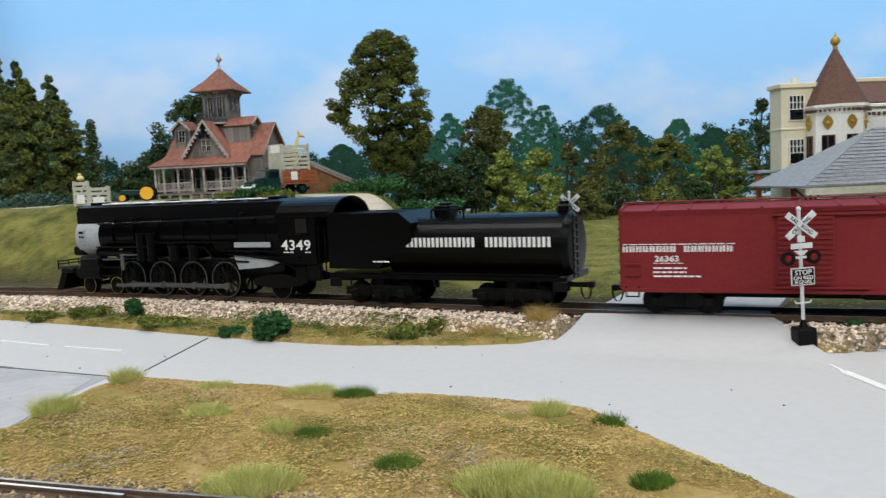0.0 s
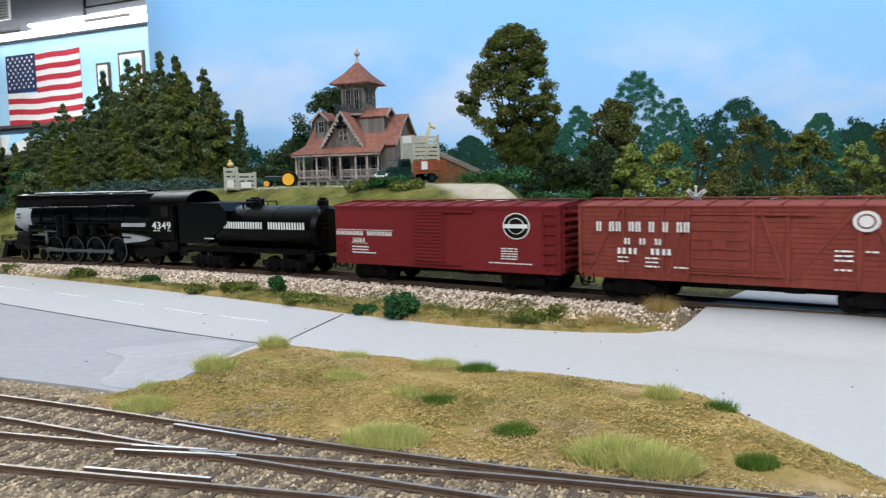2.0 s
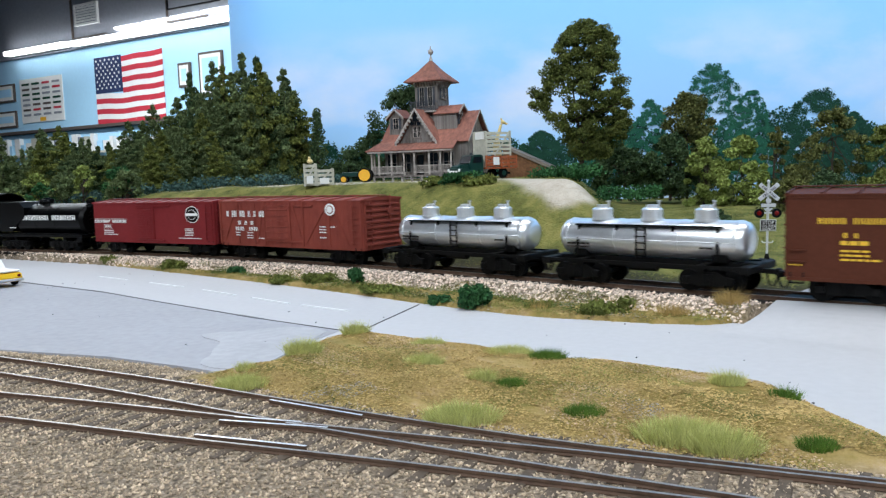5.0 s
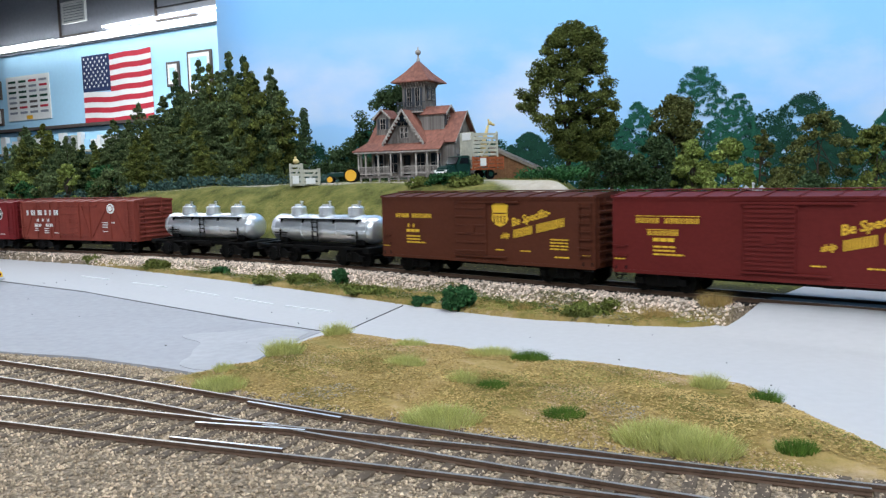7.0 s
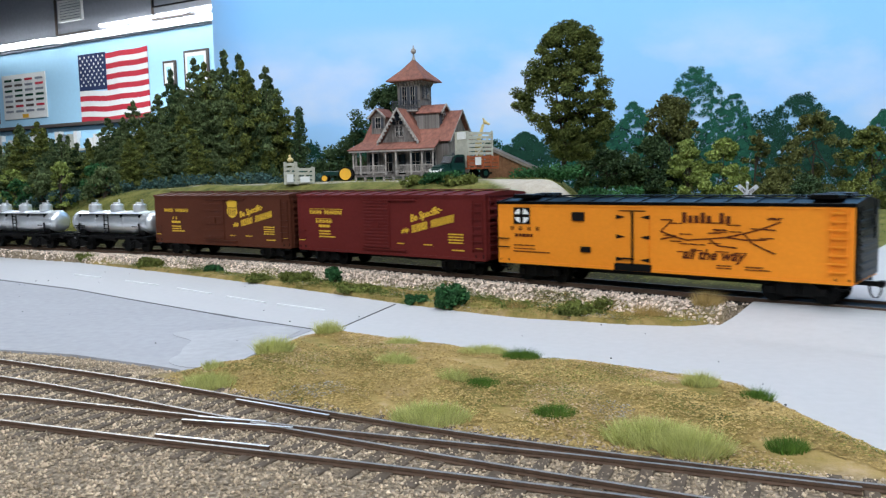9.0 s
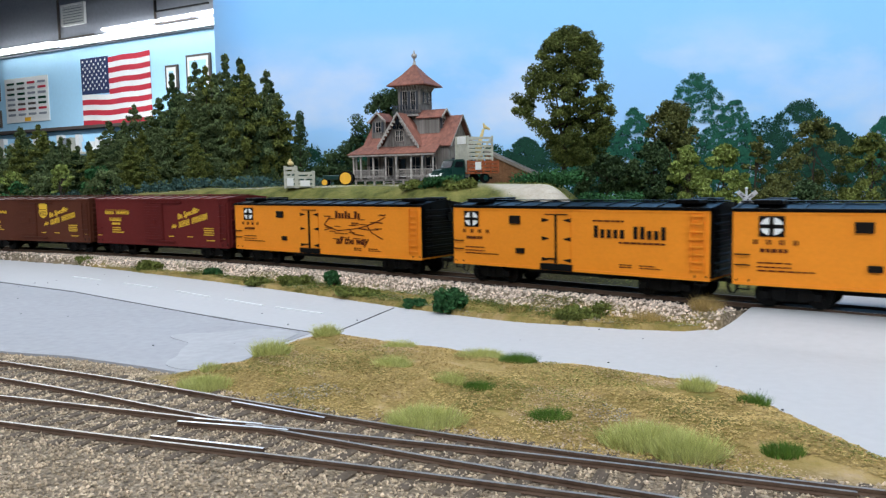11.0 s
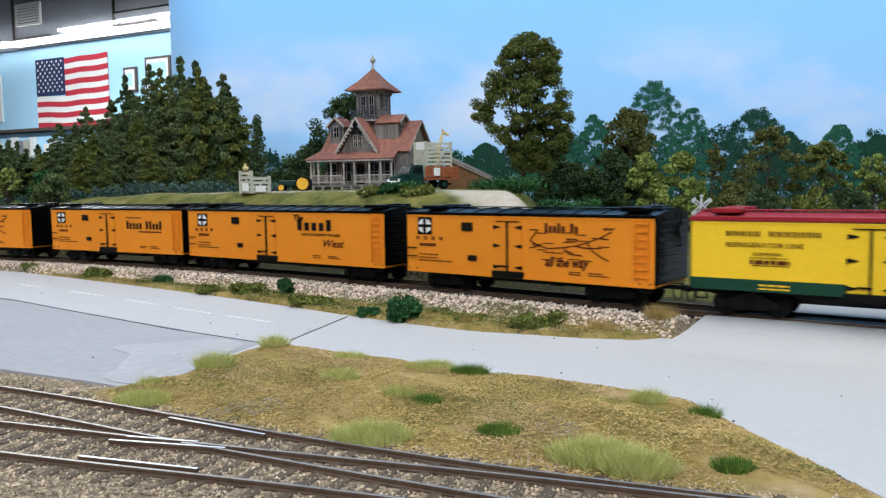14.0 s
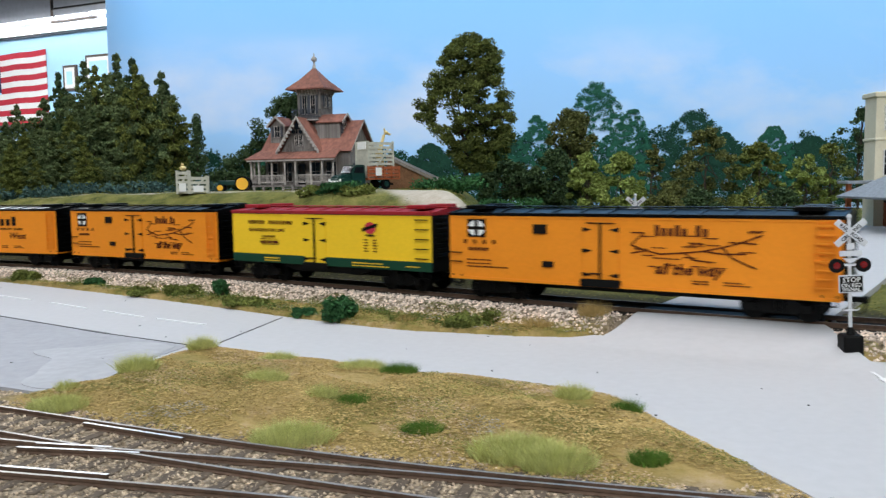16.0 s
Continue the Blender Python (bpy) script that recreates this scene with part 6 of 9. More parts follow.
    cyl(bm, (-0.062, -0.0138, 0.0238), (-0.034, -0.0138, 0.0238), 0.0024, n=14)
    part("air_tank", bm, BLACK, eng)
    for pts in ([(-0.06, -0.0150, 0.0395), (0.05, -0.0152, 0.0405)], [(-0.058, -0.0136, 0.0292), (-0.03, -0.0140, 0.0292), (-0.026, -0.014, 0.026)], [(0.024, -0.0152, 0.0250), (0.042, -0.0152, 0.0243), (0.066, -0.0158, 0.0190), (0.084, -0.0152, 0.0110)], [(0.032, -0.0156, 0.0228), (0.062, -0.0160, 0.0212), (0.076, -0.0160, 0.0212)], [(0.0, -0.0150, 0.0262), (0.016, -0.0150, 0.0265), (0.022, -0.0150, 0.0195), (0.044, -0.0150, 0.0190)]):
        bm = B()
        for u, v in zip(pts, pts[1:]):
            cyl(bm, u, v, 0.0005, n=6)
        part("pipe", bm, BLACK, eng)
    for k in range(8):
        x = -0.056 + k * 0.0148
        bm = B()
        box(bm, x - 0.0005, x + 0.0005, -0.0152, -0.0122, 0.0385, 0.0402)
        part("handrail_post", bm, BLACK, eng)
    for x, z in ((-0.036, 0.0415), (0.018, 0.0375), (0.033, 0.0365), (0.040, 0.0425), (-0.049, 0.0385)):
        bm = B()
        box(bm, x - 0.0012, x + 0.0012, -0.0138, -0.0118, z - 0.001, z + 0.001, 0.0003)
        part("valve", bm, BLACK, eng)
    # frame, cylinders, pilot
    bm = B()
    box(bm, -0.088, 0.074, -0.0065, 0.0065, 0.0095, 0.0185, 0.0005)
    part("frame", bm, SOOT, eng)
    for s in (-1, 1):
        bm = B()
        cyl(bm, (-0.0775, s * 0.0135, 0.0128), (-0.0595, s * 0.0135, 0.0128), 0.0042, n=18)
        cyl(bm, (-0.0760, s * 0.0125, 0.0195), (-0.0600, s * 0.0125, 0.0195), 0.0028, n=16)
        box(bm, -0.075, -0.061, s * 0.0135 - 0.0034, s * 0.0135 + 0.0034, 0.0128, 0.0205, 0.0006)
        part("cylinder", bm, SOOT, eng)
        bm = B()
        for zz in (0.0155, 0.0108):
            box(bm, -0.0595, -0.044, s * 0.0152 - 0.0006, s * 0.0152 + 0.0006, zz - 0.0004, zz + 0.0004)
        part("crosshead_guide", bm, SOOT, eng)
        bm = B()
        box(bm, -0.0445, -0.0420, s * 0.0150 - 0.0007, s * 0.0150 + 0.0007, 0.0140, 0.0262, 0.0003)
        box(bm, -0.0580, -0.0440, s * 0.0154 - 0.0004, s * 0.0154 + 0.0004, 0.0195, 0.0203)
        box(bm, -0.0440, -0.030, s * 0.0158 - 0.0004, s * 0.0158 + 0.0004, 0.0222, 0.0230)
        part("valve_gear", bm, RODS, eng)
    bm = B()
    box(bm, -0.0935, -0.0835, -0.0150, 0.0150, 0.0120, 0.0150, 0.0006)
    prism(bm, [(-0.0945, 0.0022), (-0.0985, 0.0022), (-0.0935, 0.0125), (-0.0900, 0.0125)], "y", -0.0135, 0.0135)
    part("pilot", bm, SOOT, eng)
    for k in range(7):
        bm = B()
        y = -0.0132 + k * 0.0044
        prism(bm, [(-0.0962, 0.0018), (-0.0995, 0.0018), (-0.0942, 0.0128), (-0.0930, 0.0128)], "y", y - 0.0005, y + 0.0005)
        part("pilot_bar", bm, BLACK, eng)
    bm = B()
    for z in (0.0185, 0.0168):
        cyl(bm, (-0.0965, -0.014, z), (-0.0965, 0.014, z), 0.0004, n=6)
    for k in range(5):
        y = -0.014 + k * 0.007
        cyl(bm, (-0.0965, y, 0.0135), (-0.0965, y, 0.0185), 0.0004, n=6)
    box(bm, -0.0965, -0.088, -0.014, 0.014, 0.0148, 0.0153)
    part("pilot_rail", bm, BLACK, eng)
    bm = B()
    box(bm, -0.0885, -0.0800, -0.0095, 0.0095, 0.0215, 0.0268, 0.0008)
    part("pilot_deck_box", bm, BLACK, eng)
    coupler(eng, 0.096, 1)
    # wheels
    for x in DX:
        w = shared("driver", "drv", lambda: driver_bm(R), SOOT, eng, pose(x, 0, R))
        shared("tyre", "tyr", lambda: tyre_ring_bm(R), RODS, w)
        SPINNERS.append((w, pose(x, 0, R), R))
    for x in (-0.0756, -0.0541):
        w = shared("pilot_wheel", "plw", lambda: wheelset_bm(0.0048, 0.0082), SOOT, eng, pose(x, 0, 0.0048))
        shared("tyre", "tyr_s", lambda: tyre_ring_bm(0.0048), BRASS, w)
        SPINNERS.append((w, pose(x, 0, 0.0048), 0.0048))
    w = shared("trailing_wheel", "trw", lambda: wheelset_bm(0.0062, 0.0082), SOOT, eng, pose(0.0600, 0, 0.0062))
    shared("tyre", "tyr_t", lambda: tyre_ring_bm(0.0062), RODS, w)
    SPINNERS.append((w, pose(0.0600, 0, 0.0062), 0.0062))
    bm = B()
    for s in (-1, 1):
        prism(bm, [(0.0454, 0.0075), (0.0454, 0.0100), (0.0554, 0.0125), (0.0654, 0.0125), (0.0754, 0.0100), (0.0754, 0.0075), (0.0654, 0.0060), (0.0554, 0.0060)], "y", s * 0.0128 - 0.0007, s * 0.0128 + 0.0007)
    part("trailing_truck", bm, SOOT, eng)
    bm = B()
    box(bm, 0.0790, 0.0870, -0.0150, -0.0120, 0.0100, 0.0175, 0.0006)
    box(bm, 0.0715, 0.0780, -0.0140, -0.0125, 0.0085, 0.0165, 0.0004)
    part("injector", bm, SOOT, eng)
    for s in (-1, 1):
        rod = part("side_rod", rod_bm(DX[0] - 0.0012, DX[3] + 0.0012), RODS, eng)
        LOCO.setdefault("side", []).append((rod, s))
        for x in DX:
            bm = B()
            cyl(bm, (x, -0.0008, 0), (x, 0.0008, 0), 0.0019, n=14)
            part("rod_bearing", bm, RODS, rod)
        main = part("main_rod", rod_bm(-0.0330, 0.0006, 0.0009), RODS, eng)
        LOCO.setdefault("main", []).append((main, s))
    LOCO["pin"], LOCO["r"], LOCO["R"] = DX[1], 0.0038, R
    on_train(eng, start, L, 0.03)


def tender(start, L):
    car = thing("tender", "black cylindrical-tank tender with white lettering behind the locomotive", "tender")
    h = L / 2
    r, zc = 0.0150, 0.0275
    bm = B()
    cyl(bm, (-h + 0.034, 0, zc), (h - 0.0035, 0, zc), r, n=40)
    cyl(bm, (h - 0.0035, 0, zc), (h - 0.001, 0, zc), r, r * 0.86, n=40)
    part("water_tank", bm, BLACK, car, smooth=False)
    bm = B()
    prism(bm, [(-h + 0.0015, 0.0175), (-h + 0.0015, 0.0448), (-h + 0.0400, 0.0448), (-h + 0.0465, 0.0395), (-h + 0.0465, 0.0310), (-h + 0.0330, 0.0225), (-h + 0.0285, 0.0175)], "y", -0.0158, 0.0158)
    part("fuel_bunker", bm, BLACK, car)
    bm = B()
    box(bm, -h + 0.001, h - 0.001, -0.0150, 0.0150, 0.0125, 0.0152, 0.0004)
    box(bm, -h + 0.030, h - 0.004, -0.0155, 0.0155, 0.0152, 0.0160)
    part("frame", bm, BLACK, car)
    bm = B()
    prism(bm, [(-0.0105, 0.0155), (-0.0125, 0.0225), (0.0125, 0.0225), (0.0105, 0.0155)], "x", -h + 0.036, h - 0.006)
    part("tank_cradle", bm, BLACK, car)
    bm = B()
    box(bm, -h + 0.052, -h + 0.060, -0.0045, 0.0045, zc + r - 0.001, zc + r + 0.0045, 0.0006)
    cyl(bm, (-h + 0.056, 0, zc + r + 0.0045), (-h + 0.056, 0, zc + r + 0.0055), 0.003, n=14)
    part("water_hatch", bm, BLACK, car)
    bm = B()
    for z in (0.0462,):
        cyl(bm, (-h + 0.052, -0.0065, zc + r + 0.0025), (-h + 0.068, -0.0065, zc + r + 0.0025), 0.0004, n=6)
        cyl(bm, (-h + 0.052, 0.0065, zc + r + 0.0025), (-h + 0.068, 0.0065, zc + r + 0.0025), 0.0004, n=6)
    for x in (-h + 0.052, -h + 0.060, -h + 0.068):
        for s in (-1, 1):
            cyl(bm, (x, s * 0.0065, zc + r - 0.003), (x, s * 0.0065, zc + r + 0.0025), 0.0004, n=6)
    part("hatch_rail", bm, BLACK, car)
    bm = B()
    box(bm, h - 0.0085, h - 0.0035, -0.003, 0.003, zc + r - 0.001, zc + r + 0.0035, 0.0008)
    cyl(bm, (h - 0.006, 0, zc + r + 0.0035), (h - 0.006, 0, zc + r + 0.0048), 0.0022, n=12)
    part("rear_lamp", bm, BLACK, car)
    ladder(car, h - 0.0002, -0.006, 0.0140, zc + r, 9, 0.005, BLACK, 90)
    for x in (-h + 0.033, -h + 0.058, -h + 0.083):
        bm = B()
        cyl(bm, (x - 0.0003, 0, zc), (x + 0.0003, 0, zc), r + 0.0002, n=40)
        part("tank_seam", bm, BLACK, car)
    blocks("XXXXXXXX XXXXXXX", -h + 0.0435, zc + 0.0006, 0.0044, 0.068, WHITE, car, -r - 0.0003, small=1.0, gap=0.2)
    bars([(-h + 0.026, 0.0208, 0.009, 0.0007)], WHITE, car, -0.0160)
    for side in (-1, 1):
        x = side * (h - 0.0265)
        tr = new("truck")
        tr.parent, tr.matrix_basis = car, pose(x, 0, 0)
        for q in (0, 180):
            fr = shared("sideframe", "tsf", tender_frame_bm, SOOT, tr, pose(0, 0, 0, 0, 0, q))
        shared("bolster", "tbo", lambda: box(B(), -0.002, 0.002, -0.0122, 0.0122, 0.005, 0.0125, 0.0003), SOOT, tr)
        for k in (-1, 0, 1):
            w = shared("wheelset", "ws", wheelset_bm, SOOT, tr, pose(k * 0.0125, 0, WHEEL_R))
            SPINNERS.append((w, pose(k * 0.0125, 0, WHEEL_R), WHEEL_R))
    coupler(car, h + 0.001, 1)
    bm = B()
    for s in (-1, 1):
        box(bm, s * (h - 0.004) - 0.003, s * (h - 0.004) + 0.003, -0.0155, -0.0140, 0.0085, 0.0128, 0.0003)
    part("step", bm, SOOT, car)
    on_train(car, start, L, tall=0.935)


def tender_frame_bm():
    bm = B()
    prism(bm, [(-0.0175, 0.0042), (-0.0175, 0.0078), (-0.0105, 0.0086), (0.0105, 0.0086), (0.0175, 0.0078), (0.0175, 0.0042), (0.0145, 0.0046), (0.0105, 0.0040), (0.0020, 0.0040), (-0.0020, 0.0040), (-0.0105, 0.0040), (-0.0145, 0.0046)], "y", -0.0137, -0.0122)
    for x in (-0.0125, 0, 0.0125):
        box(bm, x - 0.0018, x + 0.0018, -0.0150, -0.0136, 0.0032, 0.0068, 0.0004)
    for x in (-0.0062, 0.0062):
        for dx in (-0.0014, 0, 0.0014):
            cyl(bm, (x + dx, -0.0140, 0.0036), (x + dx, -0.0140, 0.0080), 0.0005, n=6)
    return bm


locomotive(-0.3300, 0.198)
tender(-0.1385, 0.118)
red_boxcar(0.0, 0.138)
wood_boxcar(0.1475, 0.137)
tank_car(0.3000, 0.104)
tank_car(0.4140, 0.104)
slogan_boxcar(0.5314, 0.139, BROWN, "brown steel boxcar with yellow shield emblem and slanted yellow slogan", True, "plain")
slogan_boxcar(0.6795, 0.146, MAROON, "maroon steel boxcar with ribbed door and slanted yellow slogan", False, "fine")
orange_reefer(0.8344, 0.163, "map")
orange_reefer(1.0220, 0.138, "two_words")
orange_reefer(1.1683, 0.167, "one_word")
orange_reefer(1.3531, 0.135, "map_square")
yellow_reefer(1.5026, 0.139)
orange_reefer(1.6525, 0.165, "map")
orange_reefer(1.8400, 0.138, "two_words")

# ---- plants ----


def leaf_cloud(clumps, per, size, seed, flat=1.0, long=1.0):
    """Many small leaves round clump centres (x, y, z, rx, ry, rz)."""
    rng = np.random.default_rng(seed)
    c = np.repeat(np.array(clumps, float), per, axis=0)
    n = len(c)
    d = rng.normal(size=(n, 3))
    d /= np.linalg.norm(d, axis=1)[:, None]
    p = c[:, :3] + d * c[:, 3:6] * (rng.random((n, 1)) ** 0.45)
    u = rng.normal(size=(n, 3))
    u /= np.linalg.norm(u, axis=1)[:, None]
    w = np.cross(u, rng.normal(size=(n, 3)))
    w /= np.linalg.norm(w, axis=1)[:, None] + 1e-9
    s = size * rng.uniform(0.5, 1.3, (n, 1))
    u, w = u * s * long, w * s
    q = np.cross(u, w)
    q /= np.linalg.norm(q, axis=1)[:, None] + 1e-12
    V = np.stack([p - u, p - w * 0.8 + q * s * 0.3, p + u, p + w * 0.8 + q * s * 0.3], 1)
    V[..., 1] = c[:, None, 1] + (V[..., 1] - c[:, None, 1]) * flat
    F = np.arange(4 * n).reshape(n, 4)
    return V.reshape(-1, 3), F


def branchy(bm, p, q, r0, r1):
    cyl(bm, p, q, r0, r1, n=6)


def tree(name, label, x, y, z, clumps, trunk_r, mat, per, size, seed, trunk_top, group=""):
    t = thing(name, label, "tree", pose(x, y, z), group)
    rr = random.Random(seed)
    bm = B()
    p = Vector((0, 0, -0.003))
    r = trunk_r
    pts = [p]
    for k in range(1, 6):
        pts.append(Vector((rr.uniform(-1, 1) * trunk_r * 1.2, rr.uniform(-1, 1) * trunk_r, trunk_top * k / 5)))
    for k, (a, b) in enumerate(zip(pts, pts[1:])):
        branchy(bm, a, b, r * (1 - k * 0.15), r * (0.85 - k * 0.15))
    for c in clumps[:: max(1, len(clumps) // 14)]:
        a = pts[rr.randrange(2, 6)]
        branchy(bm, a, Vector(c[:3]), trunk_r * 0.35, trunk_r * 0.1)
    part("trunk", bm, BARK, t)
    v, f = leaf_cloud(clumps, per, size, seed)
    mesh_np("crown", v, f, mat, t)
    return t


def fill(outline, n, r, seed, depth):
    """Clump centres inside a silhouette given as rows of (z, left, right)."""
    rr = random.Random(seed)
    zs = [o[0] for o in outline]
    out = []
    for _ in range(n):
        z = rr.uniform(zs[0], zs[-1])
        l, rt = np.interp(z, zs, [o[1] for o in outline]), np.interp(z, zs, [o[2] for o in outline])
        x = rr.uniform(l, rt)
        k = rr.uniform(0.6, 1.3) * r
        half = (rt - l) / 2 * depth
        out.append((x, rr.uniform(-half, half), z, k, k, k * 0.75))
    return out


def conifer_clumps(h, r, seed, tiers=17):
    """Drooping branch tips in tiers that narrow to a point."""
    rr = random.Random(seed)
    out = []
    for k in range(tiers):
        u = k / (tiers - 1)
        rad = r * (1 - u ** 2.4) ** 0.9 * rr.uniform(0.45, 1.2) + 0.0016
        turn = rr.uniform(0, 6.28)
        arms = max(2, int(8 * (1 - u)) + 1)
        for j in range(arms):
            a = turn + j * 6.283 / arms + rr.uniform(-0.6, 0.6)
            reach = rad * rr.uniform(0.5, 1.2)
            for w in (0.45, 0.8, 1.0):
                q = 0.0022 + 0.115 * rad * (1.15 - 0.5 * w)
                z = h * (0.08 + 0.90 * u) - 0.10 * reach * w + rr.uniform(-0.0015, 0.0015)
                out.append((reach * w * math.cos(a), reach * w * math.sin(a), z, q * 1.15, q * 1.15, q * 0.8))
        out.append((0, 0, h * (0.08 + 0.90 * u), 0.28 * rad + 0.0008, 0.28 * rad + 0.0008, 0.0042))
    return out


def plants():
    # the great tree on the rise
    out = [(0.018, -0.004, 0.020), (0.027, -0.015, 0.034), (0.043, -0.018, 0.041), (0.053, -0.034, 0.041), (0.059, -0.045, 0.041), (0.075, -0.048, 0.041), (0.085, -0.040, 0.038), (0.096, -0.031, 0.032), (0.110, -0.026, 0.031), (0.123, -0.021, 0.030), (0.134, -0.008, 0.016), (0.138, -0.003, 0.006)]
    crown = [c for c in fill(out, 330, 0.0066, 4, 0.8) if not (-0.030 < c[0] < -0.013 and 0.056 < c[2] < 0.088 and c[1] > -0.02)]
    tree("tree", "tall olive-green broadleaf model tree with an uneven crown", 0.016, 0.74, 0.0565, crown, 0.0028, LEAF_BIG, 210, 0.00105, 4, 0.07)
    # dark tree behind the house
    out = [(0.01, -0.06, 0.04), (0.03, -0.062, 0.04), (0.05, -0.052, 0.036), (0.072, -0.036, 0.04), (0.092, -0.020, 0.036), (0.106, -0.006, 0.018)]
    tree("tree", "dark green leafy tree behind the weathered house", -0.178, 0.86, 0.050, fill(out, 120, 0.0085, 6, 0.4), 0.002, LEAF_DARK, 190, 0.0013, 6, 0.05)
    out = [(0.0, -0.03, 0.03), (0.02, -0.035, 0.03), (0.035, -0.02, 0.02), (0.042, -0.005, 0.005)]
    tree("tree", "low dark green tree beside the house", -0.235, 0.86, 0.048, fill(out, 40, 0.009, 7, 0.4), 0.0015, LEAF_DARK, 190, 0.0016, 7, 0.02)
    # the conifer wood
    rr = random.Random(21)
    env_x = [-0.95, -0.8, -0.644, -0.617, -0.594, -0.556, -0.531, -0.504, -0.472, -0.452, -0.441, -0.424, -0.412, -0.396, -0.384, -0.36, -0.343, -0.333, -0.312, -0.301]
    env_z = [0.1, 0.105, 0.107, 0.13, 0.132, 0.115, 0.111, 0.134, 0.152, 0.138, 0.158, 0.185, 0.162, 0.197, 0.191, 0.203, 0.198, 0.18, 0.184, 0.153]
    proto = []
    for k in range(5):
        v, f = leaf_cloud(conifer_clumps(0.1, 0.027, 30 + k), 46, 0.00105, 30 + k, long=1.3)
        me = bpy.data.meshes.new("crown")
        me.from_pydata([tuple(a) for a in v], [], [tuple(int(i) for i in q) for q in f])
        me.materials.append((LEAF_CON, LEAF_DARK, LEAF_CON, LEAF_CON, LEAF_OLIVE)[k])
        proto.append(me)
    tb = B()
    cyl(tb, (0, 0, -0.02), (0, 0, 0.08), 0.0016, 0.0004, n=7)
    trunk = bpy.data.meshes.new("trunk")
    tb.to_mesh(trunk)
    tb.free()
    trunk.materials.append(BARK)
    spots = [(x, 0.85, z) for x, z in zip(env_x, env_z)]
    for k in range(76):
        x = rr.uniform(-0.75, -0.315)
        y = rr.uniform(0.79, 0.90)
        z = np.interp((x - 0.005) * 0.85 / y, env_x, env_z)
        spots.append((x, y, 0.064 + (z - 0.064) * y / 0.85 * rr.uniform(0.6, 0.95)))
    for k in range(14):
        x = rr.uniform(-0.62, -0.33)
        spots.append((x, rr.uniform(0.74, 0.79), rr.uniform(0.085, 0.118)))
    for i, (x, y, top) in enumerate(spots):
        base = 0.050 if x > -0.45 else 0.050 - 0.04 * min(1, (-0.45 - x) / 0.3)
        hgt = top - base
        wide_ = min(1.15, hgt / 0.1 * 1.1) * rr.uniform(0.75, 1.1)
        t = thing("conifer", "dark green bushy conifer model tree", "tree", pose(x, y, base, 0, 0, rr.uniform(0, 360)) @ Matrix.Diagonal((wide_, wide_, hgt / 0.1, 1)), "conifers of the wood")
        for nm, me in (("trunk", trunk), ("crown", proto[i % 5])):
            o = new(nm, me)
            o.parent = t
    # slim dark cypress at the wood's edge
    tree("cypress", "slim dark green cypress at the edge of the wood", -0.272, 0.84, 0.050, [(0.004 * math.sin(k * 2.4) * (1 - k / 30), 0, 0.004 + k * 0.0031, 0.0115 * (1 - (k / 31) ** 1.5) + 0.001, 0.008, 0.005) for k in range(27)], 0.001, LEAF_DARK, 90, 0.0014, 9, 0.06)
    # trees along the right of the rise
    def round_tree(name, label, x, y, z, h, r, mat, seed, n=56, per=170, size=0.0015, sparse=False):
        out = [(h * 0.05, -r * 0.7, r * 0.7), (h * 0.3, -r, r), (h * 0.6, -r * 0.85, r * 0.9), (h * 0.85, -r * 0.5, r * 0.5), (h, -r * 0.12, r * 0.12)]
        tree(name, label, x, y, z, fill(out, n, r * (0.2 if sparse else 0.28), seed, 0.6), 0.0016, mat, per, size, seed, h * 0.7)
    round_tree("tree", "dark brown-green model tree behind the track", 0.125, 0.85, 0.030, 0.108, 0.032, LEAF_RUST, 41, 60)
    round_tree("tree", "brown-green shrubby tree behind the track", 0.105, 0.83, 0.030, 0.06, 0.03, LEAF_DARK, 42)
    round_tree("tree", "bright light green bushy model tree", 0.132, 0.78, 0.012, 0.074, 0.019, LEAF_LITE, 43)
    round_tree("tree", "bright light green bushy model tree", 0.164, 0.77, 0.010, 0.076, 0.023, LEAF_LITE, 44, 70)
    round_tree("tree", "thin yellowish-green model tree", 0.20, 0.80, 0.022, 0.075, 0.016, LEAF_RUST, 45, 34, 90, 0.0014, True)
    round_tree("tree", "open rusty-green model tree with pale twigs", 0.262, 0.83, 0.022, 0.09, 0.034, LEAF_RUST, 46, 70, 110, 0.0014, True)
    round_tree("tree", "rusty-green shrub behind the track", 0.215, 0.79, 0.022, 0.035, 0.02, LEAF_RUST, 47)
    round_tree("tree", "olive-green model tree behind the track", 0.315, 0.83, 0.022, 0.075, 0.03, LEAF_OLIVE, 48, 60, 120, 0.0014, True)
    round_tree("tree", "yellow-green shrubby model tree", 0.352, 0.80, 0.022, 0.06, 0.026, LEAF_LITE, 49, 50, 120, 0.0014, True)
    round_tree("tree", "olive-green model tree behind the track", 0.385, 0.82, 0.022, 0.07, 0.028, LEAF_OLIVE, 50, 40, 80)
    round_tree("tree", "thin dark green tree beside the station", 0.432, 0.86, 0.03, 0.102, 0.032, LEAF_DARK, 51, 40, 45, 0.0018, True)
    round_tree("tree", "olive-green shrubs at the foot of the wood", 0.06, 0.86, 0.040, 0.04, 0.035, LEAF_DARK, 52)
